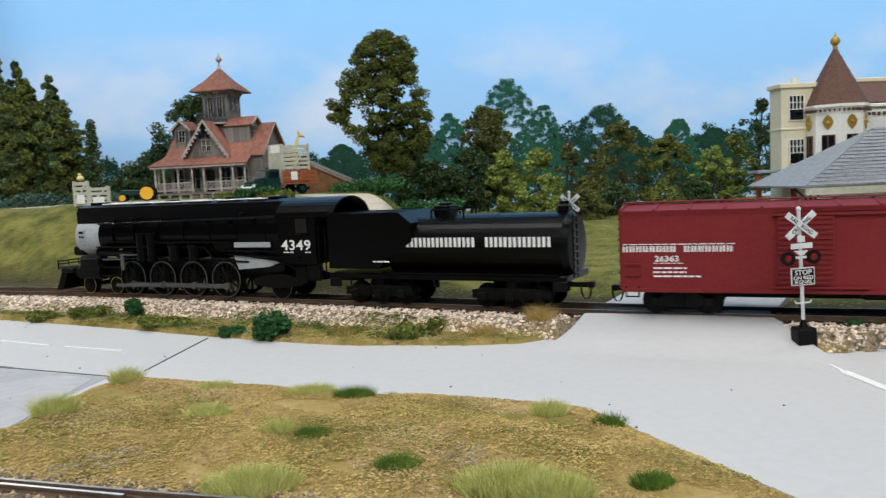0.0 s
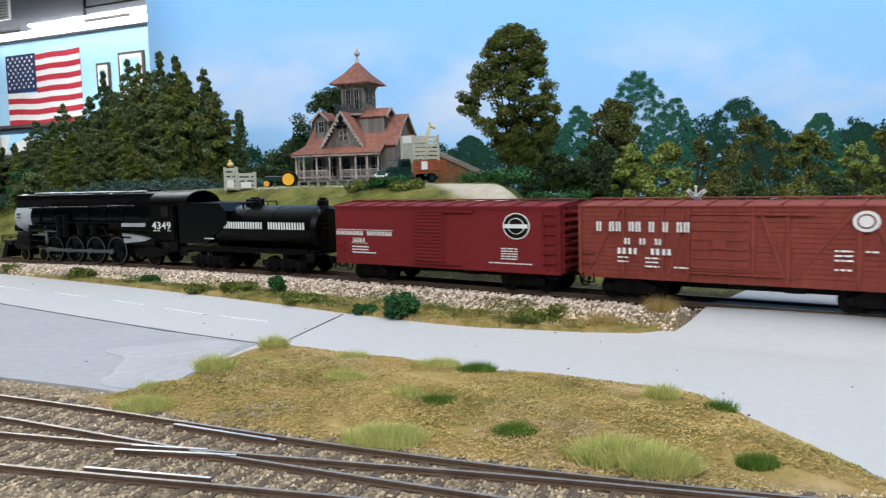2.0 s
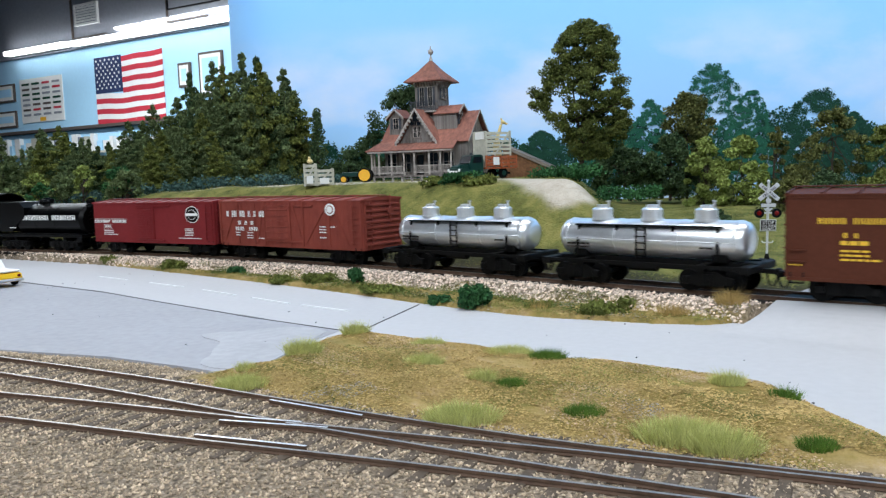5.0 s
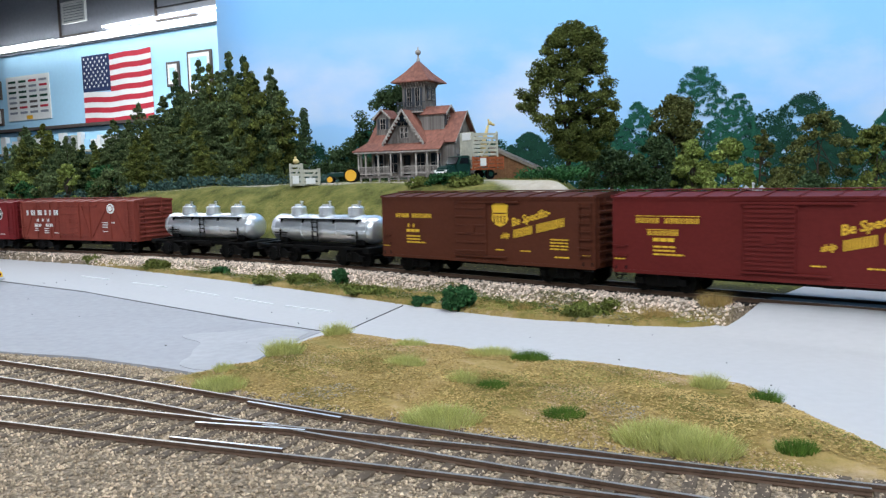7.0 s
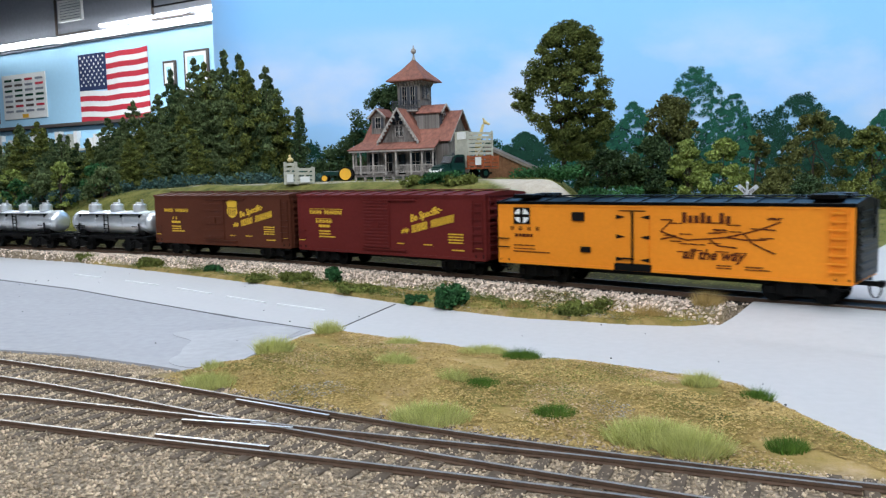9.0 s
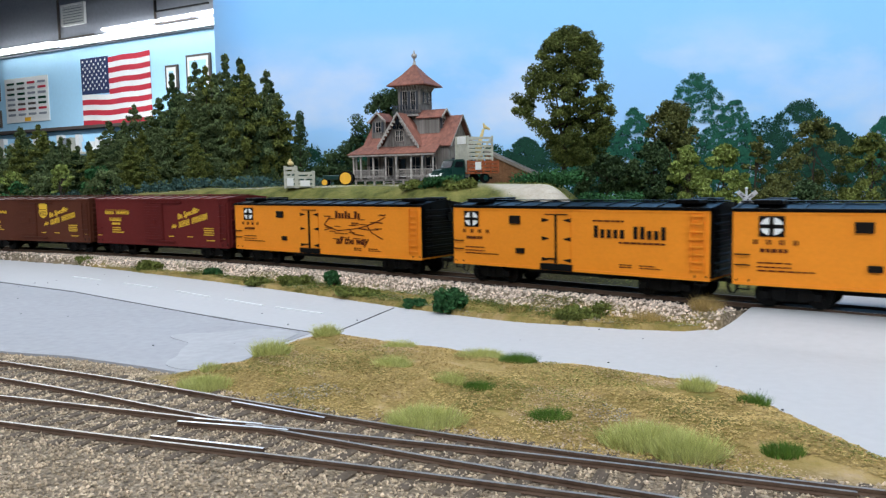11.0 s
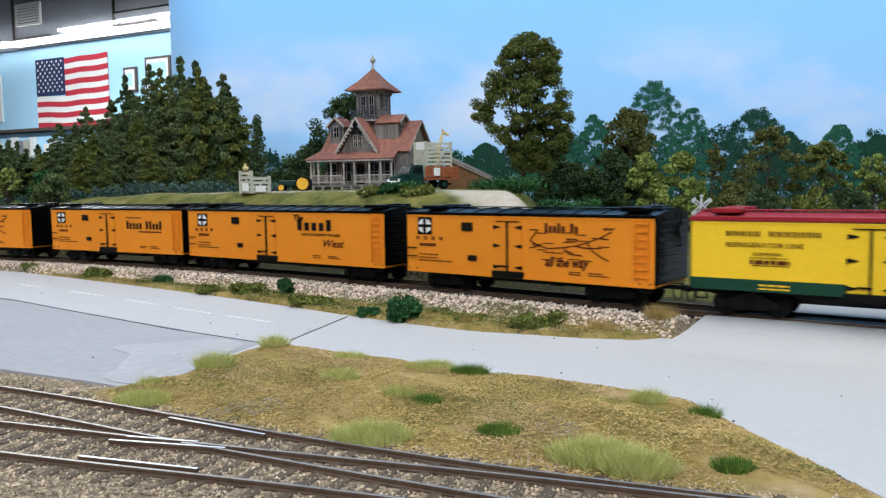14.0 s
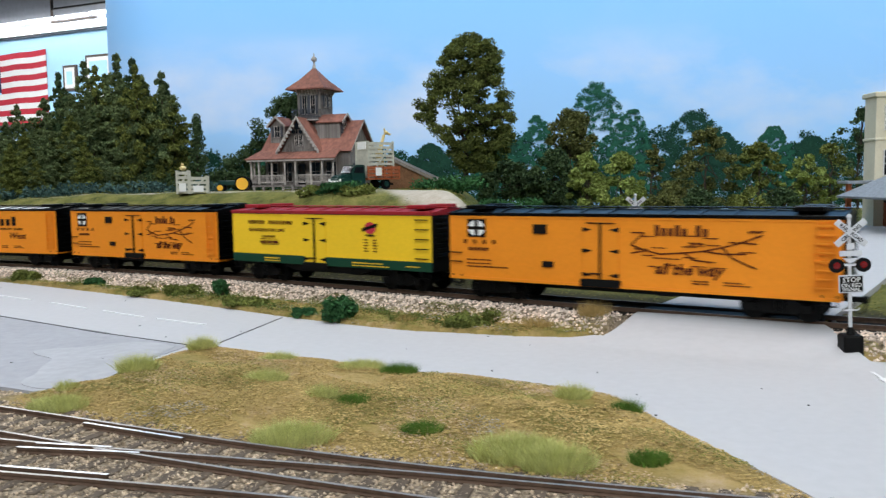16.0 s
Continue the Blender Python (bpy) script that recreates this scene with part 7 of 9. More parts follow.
    for k, (x, y, h, r, mat) in enumerate(((0.185, 0.70, 0.038, 0.024, LEAF_RUST), (0.225, 0.72, 0.040, 0.026, LEAF_DARK), (0.262, 0.71, 0.036, 0.024, LEAF_OLIVE), (0.30, 0.73, 0.040, 0.026, LEAF_DARK), (0.10, 0.54, 0.020, 0.014, LEAF_DARK), (0.055, 0.49, 0.016, 0.014, LEAF_OLIVE))):
        round_tree("shrub", "dense dark green shrub behind the level crossing", x, y, 0.010, h, r, mat, 400 + k, 40, 120, 0.0013)
    q = random.Random(77)
    for k in range(14):
        x = -0.70 + 0.021 * k + q.uniform(-0.006, 0.006)
        round_tree("shrub", "light green foam shrub at the foot of the conifer wood", x, 0.70 + 0.05 * (x + 0.70) + q.uniform(-0.012, 0.012), 0.022 + 0.06 * (x + 0.70), q.uniform(0.030, 0.046), q.uniform(0.014, 0.020), (LEAF_BUSH, LEAF_CON, LEAF_LITE)[k % 3], 500 + k, 34, 90, 0.0012)
    # shrubs near the yard
    def bush(name, label, x, y, z, clumps, mat, per, size, seed):
        b = thing(name, label, "bush", pose(x, y, z), "bushes of the scenery")
        v, f = leaf_cloud(clumps, per, size, seed)
        mesh_np("foliage", v, f, mat, b)
        bm = B()
        for c in clumps[:6]:
            cyl(bm, (c[0] * 0.3, c[1] * 0.3, -0.002), (c[0], c[1], c[2]), 0.0006, 0.0003, n=5)
        part("stem", bm, BARK, b)
    def heap(r, h, n, seed):
        q = random.Random(seed)
        return [(q.uniform(-r, r) * 0.75, q.uniform(-r, r) * 0.4, q.uniform(0.1, 0.75) * h, r * 0.36, r * 0.34, h * 0.34) for _ in range(n)]
    bush("bush", "green shrub on the slope below the truck", -0.074, 0.560, float(height(-0.074, 0.560)) - 0.002, heap(0.017, 0.009, 26, 3), LEAF_BUSH, 90, 0.0012, 60)
    bush("bush", "olive-green shrub on the slope below the truck", -0.060, 0.552, float(height(-0.060, 0.552)) - 0.002, heap(0.014, 0.008, 20, 9), LEAF_OLIVE, 80, 0.0012, 65)
    bush("bush", "olive-green shrub on the slope below the truck", -0.092, 0.570, float(height(-0.092, 0.570)) - 0.002, heap(0.014, 0.007, 20, 10), LEAF_OLIVE, 80, 0.0012, 66)
    bush("bush", "blue-green shrub beside the dirt yard", 0.000, 0.635, float(height(0.000, 0.635)), heap(0.03, 0.012, 30, 4), LEAF_BUSH, 80, 0.0013, 61)
    bush("bush", "blue-green shrub beside the dirt yard", 0.05, 0.64, 0.038, heap(0.026, 0.011, 24, 5), LEAF_BUSH, 70, 0.0013, 62)
    bush("bush", "small round dark green shrub by the street", -0.1192, 0.4270, 0.003, heap(0.0056, 0.008, 16, 6), LEAF_BUSH, 90, 0.0008, 63)
    bush("bush", "dark green shrub at the street edge", -0.0407, 0.3527, 0.002, heap(0.0088, 0.0095, 24, 7), LEAF_BUSH, 100, 0.0009, 64)
    for k, (x, y, r, hh, mat) in enumerate(((-0.1422, 0.4338, 0.0107, 0.0065, LEAF_OLIVE), (0.0178, 0.3326, 0.0116, 0.0068, LEAF_OLIVE), (-0.2778, 0.5155, 0.0097, 0.007, LEAF_OLIVE), (-0.217, 0.484, 0.0069, 0.005, LEAF_BUSH), (-0.3538, 0.5602, 0.012, 0.006, LEAF_OLIVE), (-0.1687, 0.4397, 0.0071, 0.0045, LEAF_OLIVE), (-0.0959, 0.3945, 0.012, 0.005, LEAF_OLIVE), (-0.0600, 0.3645, 0.006, 0.0035, LEAF_BUSH), (0.178, 0.285, 0.012, 0.006, LEAF_BUSH), (0.165, 0.278, 0.008, 0.004, LEAF_OLIVE), (-0.0117, 0.3465, 0.006, 0.003, LEAF_OLIVE))):
        bush("low_shrub", "low olive-green foam shrub on the verge", x, y, 0.001, heap(r, hh, 20, 70 + k), mat, 90, 0.0008, 70 + k)
    # hedge of blue-green lichen at the wood's edge
    q = random.Random(8)
    clumps = []
    for k in range(220):
        u = q.random()
        x, y = -0.62 + 0.40 * u, 0.665 + 0.10 * u
        clumps.append((x + q.uniform(-0.004, 0.004), y + q.uniform(-0.008, 0.02), 0.050 - 0.025 * max(0, (-0.36 - x) / 0.26) + q.uniform(0.001, 0.011) + 0.004 * u, 0.006, 0.006, 0.005))
    v, f = leaf_cloud(clumps, 40, 0.0015, 81)
    h = thing("hedge", "long low blue-green bushy hedge below the wood", "hedge")
    mesh_np("foliage", v, f, HEDGE, h)


plants()


def blades(name, tufts, mat, label, seed, per, group=""):
    """Static-grass tufts, each of many thin leaning blades."""
    for i, (x, y, r, hgt) in enumerate(tufts):
        rng = np.random.default_rng(seed + i)
        n = int(per * (r / 0.006) ** 1.5)
        a, d = rng.uniform(0, 6.28, n), r * rng.random(n) ** 0.6
        bx, by = d * np.cos(a), d * np.sin(a) * 0.7
        ln = hgt * rng.uniform(0.55, 1.15, n) * (1 - 0.45 * (d / r) ** 2)
        lean = rng.normal(0, 0.42, (n, 2)) + np.stack([bx, by], 1) / r * 0.6
        tx, ty, tz = bx + lean[:, 0] * ln, by + lean[:, 1] * ln, ln
        wa = rng.uniform(0, 3.14, n)
        wx, wy = 0.00010 * np.cos(wa), 0.00010 * np.sin(wa)
        V = np.stack([np.stack([bx - wx, by - wy, 0 * bx - 0.0006], 1), np.stack([bx + wx, by + wy, 0 * bx - 0.0006], 1), np.stack([tx, ty, tz], 1)], 1)
        t = tagged(mesh_np(name, V.reshape(-1, 3), np.arange(3 * n).reshape(n, 3), mat), label, "grass tuft", group)
        t.matrix_basis = pose(x, y, float(height(x, y)))


PALE = [(-0.0787, 0.2804, 0.0050, 0.005), (-0.0870, 0.2443, 0.0060, 0.0055), (-0.0956, 0.2130, 0.0078, 0.004), (-0.0999, 0.2260, 0.0032, 0.003), (-0.0472, 0.2640, 0.0056, 0.0033), (-0.0430, 0.2318, 0.0056, 0.0038), (-0.0179, 0.2530, 0.0075, 0.003), (-0.0224, 0.2118, 0.0034, 0.0042), (-0.0247, 0.1845, 0.0092, 0.0048), (0.0444, 0.2112, 0.0042, 0.0042), (0.0270, 0.1735, 0.0100, 0.0045), (0.0352, 0.1665, 0.0072, 0.0056)]
blades("grass_tuft", PALE, STRAW, "pale yellow-green tuft of long grass on the island", 100, 1250, "pale grass tufts")
blades("grass_tuft", [(-0.0048, 0.2433, 0.0054, 0.0035), (-0.0139, 0.2094, 0.0042, 0.0024), (0.0058, 0.1870, 0.0050, 0.0025), (0.0569, 0.2026, 0.0036, 0.0034), (0.0546, 0.1676, 0.0040, 0.0028)], TUFTG, "dark green tuft of short grass on the island", 140, 1600, "green grass tufts")
blades("grass_tuft", [(0.0442, 0.3274, 0.006, 0.0055), (0.0690, 0.3330, 0.006, 0.0065), (-0.0117, 0.3440, 0.004, 0.004)], TURF, "dry straw-coloured grass tuft on the verge", 160, 700, "dry grass tufts")


def turf(name, pts, mat, label, size, seed):
    rng = np.random.default_rng(seed)
    n = len(pts)
    a = rng.uniform(0, 6.28, (n, 3))
    u = rng.normal(size=(n, 3))
    u /= np.linalg.norm(u, axis=1)[:, None]
    w = np.cross(u, rng.normal(size=(n, 3)))
    w /= np.linalg.norm(w, axis=1)[:, None]
    u[:, 2] *= 0.28
    w[:, 2] *= 0.28
    s = size * rng.uniform(0.4, 1.3, (n, 1))
    pts = pts + np.array((0, 0, size * 0.5))
    V = np.stack([pts - u * s, pts + w * s, pts + u * s, pts - w * s], 1)
    return tagged(mesh_np(name, V.reshape(-1, 3), np.arange(4 * n).reshape(n, 4), mat), label, "ground cover", kind="stuff")


def scatter(n, box_, keep, seed, lift):
    rng = np.random.default_rng(seed)
    x, y = rng.uniform(box_[0], box_[1], n), rng.uniform(box_[2], box_[3], n)
    ok = keep(x, y)
    x, y = x[ok], y[ok]
    return np.stack([x, y, height(x, y) + rng.uniform(0, lift, len(x))], 1)


def on_island(x, y):
    return inside(x, y, [*FRONT_EDGE, (-1.6, -0.5)]) & (front_back(x, y) > 0.004) & (edge_gap(x, y) > 0.002) & (x > -0.112)


def on_verge(x, y):
    d, arc = line_offset(x, y)
    return (d < -0.026 + 0.006 * lumps(x, y, 110, 3.0)) & (d > -0.085) & ~inside(x, y, ROAD_LINE) & ~inside(x, y, CROSS) & ~inside(x, y, [*FRONT_EDGE, (-1.6, -0.5)])


ISLAND = (-0.13, 0.1, 0.12, 0.31)
turf("island_turf", scatter(230000, ISLAND, lambda x, y: on_island(x, y) & (lumps(x, y, 90, 1.0) > -0.6), 1, 0.0004), TURF, "ochre and tan ground foam on the island", 0.00036, 1)
turf("island_green_turf", scatter(150000, ISLAND, lambda x, y: on_island(x, y) & (lumps(x, y, 70, 4.0) + 0.5 * lumps(x, y, 230, 2.0) > 0.22), 2, 0.0006), MEADOW, "olive-green ground foam patches on the island", 0.00030, 2)
turf("island_moss", scatter(70000, ISLAND, lambda x, y: on_island(x, y) & (lumps(x, y, 85, 8.0) + 0.6 * lumps(x, y, 260, 1.0) > 0.55), 12, 0.0006), MOSS, "dark moss crumbs on the island", 0.00028, 12)
turf("island_soil", scatter(130000, ISLAND, lambda x, y: on_island(x, y) & (lumps(x, y, 62, 6.0) + 0.4 * lumps(x, y, 190, 3.0) > 0.42), 13, 0.0005), TURF_PINK, "pinkish tan soil showing through the island turf", 0.00028, 13)
turf("island_grit", scatter(160000, ISLAND, lambda x, y: on_island(x, y) & ((edge_gap(x, y) < 0.004) & (lumps(x, y, 130, 5.0) > 0.05) | (np.hypot((x - 0.019) / 0.006, (y - 0.187) / 0.006) < 0.8 + 0.3 * lumps(x, y, 300)) | (np.hypot((x + 0.062) / 0.013, (y - 0.205) / 0.006) < 0.8 + 0.3 * lumps(x, y, 300))), 14, 0.0005), TURF_GREY, "grey grit along the edge of the island", 0.00030, 14)


def along_verge(n, keep, seed, lift):
    """Spots strewn on the strip between the ballast and the street."""
    rng = np.random.default_rng(seed)
    arc, off = rng.uniform(-0.02, 0.80, n), -rng.uniform(0.022, 0.075, n)
    x = np.interp(arc, ARC, LINE[:, 0]) + np.interp(arc, ARC, _n[:, 0]) * off
    y = np.interp(arc, ARC, LINE[:, 1]) + np.interp(arc, ARC, _n[:, 1]) * off
    ok = on_verge(x, y) & keep(x, y)
    x, y = x[ok], y[ok]
    return np.stack([x, y, height(x, y) + rng.uniform(0, lift, len(x))], 1)


turf("verge_turf", along_verge(70000, lambda x, y: lumps(x, y, 130, 4.0) > -0.5, 3, 0.0006), MEADOW, "ochre-green ground foam on the railway verge", 0.0005, 3)
turf("verge_soil", along_verge(60000, lambda x, y: lumps(x, y, 75, 2.0) + 0.5 * lumps(x, y, 240, 2.0) + 0.7 * smooth(-0.02, 0.05, x) > 0.35, 15, 0.0007), TURF, "straw-coloured ground foam on the railway verge", 0.00045, 15)
turf("verge_green_turf", along_verge(70000, lambda x, y: lumps(x, y, 80, 7.0) + 0.6 * lumps(x, y, 210, 3.0) - 0.6 * smooth(-0.02, 0.05, x) > 0.12, 4, 0.0016), MOSS, "dark olive moss on the railway verge", 0.00055, 4)
turf("verge_grit", along_verge(40000, lambda x, y: lumps(x, y, 140, 11.0) > 0.35, 16, 0.0006), TURF_GREY, "grey grit on the railway verge", 0.00045, 16)


def on_slope(x, y):
    d, arc = line_offset(x, y)
    return (d > 0.02) & (d < np.where(x > 0.02, 0.36, np.where(x > -0.045, 0.24, 0.112))) & ~behind_road(d, arc, 0.004)[0] & (path_gap(x, y) > 0.017 + 0.004 * lumps(x, y, 140, 6.0))


turf("slope_turf", scatter(90000, (-0.55, 0.3, 0.3, 0.78), lambda x, y: on_slope(x, y) & (lumps(x, y, 50, 2.0) > -0.3), 5, 0.0008), MEADOW, "ochre-green grass on the slope behind the track", 0.0006, 5)
turf("slope_green_turf", scatter(60000, (-0.55, 0.3, 0.3, 0.78), lambda x, y: on_slope(x, y) & (lumps(x, y, 60, 9.0) > 0.1), 6, 0.0016), MOSS, "olive-green grass on the slope behind the track", 0.0006, 6)

# ---- painted distance on the backdrop ----


def painted():
    q = random.Random(12)
    clumps = []
    for k in range(1100):
        x = q.uniform(-0.36, 0.62)
        top = 0.104 + 0.010 * math.sin(x * 31) + 0.007 * math.sin(x * 77 + 1)
        z = q.uniform(0.03, top)
        clumps.append((x, 0.9742, z, 0.011, 0.0004, 0.008))
    v, f = leaf_cloud(clumps, 60, 0.0017, 91, flat=0.05)
    w = thing("painted_treeline", "distant blue-green treeline painted along the backdrop", "painted trees", kind="structure")
    mesh_np("paint", v, f, LEAF_PAINT2, w)
    spec = [(0.172, 0.178, 0.045, LEAF_PAINT), (0.215, 0.145, 0.03, LEAF_PAINT), (0.10, 0.140, 0.026, LEAF_PAINT), (0.290, 0.143, 0.045, LEAF_PAINT2), (0.325, 0.115, 0.03, LEAF_PAINT2), (0.385, 0.122, 0.028, LEAF_PAINT), (0.43, 0.110, 0.035, LEAF_PAINT2), (-0.03, 0.108, 0.03, LEAF_PAINT2), (0.05, 0.112, 0.03, LEAF_PAINT), (-0.235, 0.118, 0.022, LEAF_PAINT), (-0.21, 0.104, 0.03, LEAF_PAINT2)]
    for i, (x, top, r, mat) in enumerate(spec):
        h = top - 0.05
        out = [(0.0, -r * 0.8, r * 0.8), (h * 0.4, -r, r), (h * 0.75, -r * 0.75, r * 0.7), (h, -r * 0.15, r * 0.2)]
        cl = [(a, 0, c, d * 0.8, 0.0004, g * 0.8) for a, b, c, d, e, g in fill(out, 230, r * 0.15, 200 + i, 0.0)]
        v, f = leaf_cloud(cl, 70, 0.0010, 300 + i, flat=0.05)
        t = thing("painted_tree", "blue-green tree painted on the backdrop", "painted trees", pose(x, 0.9738 - 0.0003 * (i % 3), 0.05), kind="structure")
        mesh_np("paint", v, f, mat, t)


painted()

# ---- crossing signals ----


def crossing_signal(x, y, z, turn, lean):
    s = thing("crossing_signal", "silver railroad crossing signal with crossbuck and twin red lamps", "signal", pose(x, y, z, 0, lean, turn), "crossing signals")
    bm = B()
    box(bm, -0.0032, 0.0032, -0.0032, 0.0032, -0.002, 0.0062, 0.0005)
    part("base", bm, SOOT, s)
    bm = B()
    cyl(bm, (0, 0, 0.0062), (0, 0, 0.0088), 0.0014, 0.0008, n=10)
    part("pole_foot", bm, SOOT, s)
    bm = B()
    cyl(bm, (0, 0, 0.0080), (0, 0, 0.0455), 0.0006, n=10)
    ball(bm, (0, 0, 0.0462), 0.0009, 8)
    part("pole", bm, SIGNGREY, s)
    for a, word in ((40, "RAIL   ROAD"), (-40, "CROSSING")):
        buck = new("crossbuck_arm")
        buck.parent = s
        buck.matrix_basis = Matrix.Translation((0, -0.0012 - (0.0004 if a > 0 else 0), 0.0408)) @ Matrix.Rotation(radians(a), 4, "Y")
        bm = B()
        box(bm, -0.0062, 0.0062, -0.0002, 0.0002, -0.0011, 0.0011, 0.0001)
        part("board", bm, SIGNGREY, buck)
        letters(word, 0.0017, INK, buck, pose(0, -0.00025, -0.0006, 90), center=True, squeeze=0.95, thick=0.00004, bold=0.00003)
    bm = B()
    box(bm, -0.0036, 0.0036, -0.0012, -0.0008, 0.0330, 0.0348)
    box(bm, -0.0012, 0.0012, -0.0012, -0.0006, 0.0352, 0.0372)
    part("sign_bracket", bm, SIGNGREY, s)
    bm = B()
    prism(bm, [(-0.0022, 0.0322), (0.0022, 0.0322), (0.0008, 0.0308), (-0.0008, 0.0308)], "y", -0.001, 0.0004)
    box(bm, -0.0048, 0.0048, -0.0004, 0.0004, 0.0296, 0.0303)
    part("lamp_bar", bm, SIGNGREY, s)
    for sx in (-1, 1):
        lamp = new("lamp")
        lamp.parent = s
        bm = B()
        cyl(bm, (sx * 0.0043, 0.0004, 0.0298), (sx * 0.0043, -0.0006, 0.0298), 0.0024, n=20)
        cyl(bm, (sx * 0.0043, 0.0014, 0.0298), (sx * 0.0043, 0.0002, 0.0298), 0.0012, n=12)
        part("target", bm, SOOT, lamp)
        bm = B()
        cyl(bm, (sx * 0.0043, -0.0006, 0.0298), (sx * 0.0043, -0.0010, 0.0298), 0.0012, 0.0008, n=14)
        part("lens", bm, REDLAMP, lamp, "dark red glass lens")
    sign = new("stop_sign")
    sign.parent = s
    bm = B()
    box(bm, -0.0040, 0.0040, -0.0012, -0.0008, 0.0206, 0.0266, 0.0001)
    part("rim", bm, SIGNGREY, sign)
    bm = B()
    box(bm, -0.0036, 0.0036, -0.00135, -0.0011, 0.0210, 0.0262)
    part("panel", bm, INK, sign)
    for wd, zz, sz in (("STOP", 0.0242, 0.0024), ("ON RED", 0.0226, 0.0018), ("SIGNAL", 0.0212, 0.0018)):
        letters(wd, sz, WHITE, sign, pose(0, -0.0014, zz, 90), center=True, thick=0.00004)
    bm = B()
    for sx in (-1, 1):
        cyl(bm, (0, -0.0006, 0.0146), (sx * 0.0024, -0.0006, 0.0146), 0.0003, n=6)
        cyl(bm, (sx * 0.0024, -0.0006, 0.0146), (sx * 0.0028, -0.0006, 0.0154), 0.0003, n=6)
    part("bell_crank", bm, SIGNGREY, s)


crossing_signal(0.1462, 0.2730, 0.0022, -4, -2.2)
crossing_signal(0.1035, 0.421, 0.0075, 2, 1)

# ---- the weathered house on the rise ----


def window(parent, x0, x1, z0, z1, y, side="front", shutters=True):
    """A sash window in a wall at y (front) or at x = y (side)."""
    w = new("window")
    w.parent = parent
    if side == "side":
        w.matrix_basis = Matrix.Rotation(radians(90), 4, "Z")
    bm = B()
    box(bm, x0, x1, y - 0.0003, y + 0.0002, z0, z1)
    part("pane", bm, GLASSD, w)
    t = 0.0005
    for a, b, c, d in ((x0 - t, x0, z0 - t, z1 + t), (x1, x1 + t, z0 - t, z1 + t), (x0, x1, z0 - t, z0), (x0, x1, z1, z1 + t), (x0, x1, (z0 + z1) / 2 - 0.0002, (z0 + z1) / 2 + 0.0002), ((x0 + x1) / 2 - 0.00015, (x0 + x1) / 2 + 0.00015, z0, z1)):
        bm = B()
        box(bm, a, b, y - 0.0007, y, c, d)
        part("frame", bm, TRIMW, w)
    if shutters:
        sw = (x1 - x0) * 0.5
        for a in (x0 - t - sw, x1 + t):
            bm = B()
            box(bm, a, a + sw, y - 0.0006, y, z0, z1)
            for k in range(6):
                zz = z0 + (z1 - z0) * (k + 0.3) / 6
                box(bm, a + 0.0002, a + sw - 0.0002, y - 0.0008, y - 0.0005, zz, zz + 0.0006)
            part("shutter", bm, SHUTTER, w)


def boards(parent, x0, x1, y, z0, z1, step=0.0012):
    z = z0
    while z < z1 - step * 0.5:
        shared("clapboard", ("clap", round(x0, 4), round(x1, 4)), lambda: prism(B(), [(0, 0), (-0.0004, 0), (-0.0001, step), (0, step)], "x", x0, x1), CLAPBOARD, parent, pose(0, y, z))
        z += step


def roof_slab(parent, a, b, c, d, thick, mat, seams=0, name="roof"):
    """A sloping roof slab over four corners, with standing seams from eave (a, b) to ridge (d, c)."""
    bm = B()
    a, b, c, d = (Vector(p) for p in (a, b, c, d))
    n = (b - a).cross(d - a).normalized()
    if n.z < 0:
        n = -n
    top = [bm.verts.new(p + n * thick) for p in (a, b, c, d)]
    low = [bm.verts.new(p) for p in (a, b, c, d)]
    bm.faces.new(top), bm.faces.new(low[::-1])
    for i in range(4):
        bm.faces.new((low[i], low[(i + 1) % 4], top[(i + 1) % 4], top[i]))
    bmesh.ops.recalc_face_normals(bm, faces=bm.faces)
    slab_ = part(name, bm, mat, parent)
    for k in range(seams + 1 if seams else 0):
        p, q = a.lerp(b, k / seams) + n * thick, d.lerp(c, k / seams) + n * thick
        if (q - p).length > 0.001:
            part("seam", cyl(B(), p, q, 0.00022, n=4), mat, slab_ if parent.parent is None else parent)
    return slab_


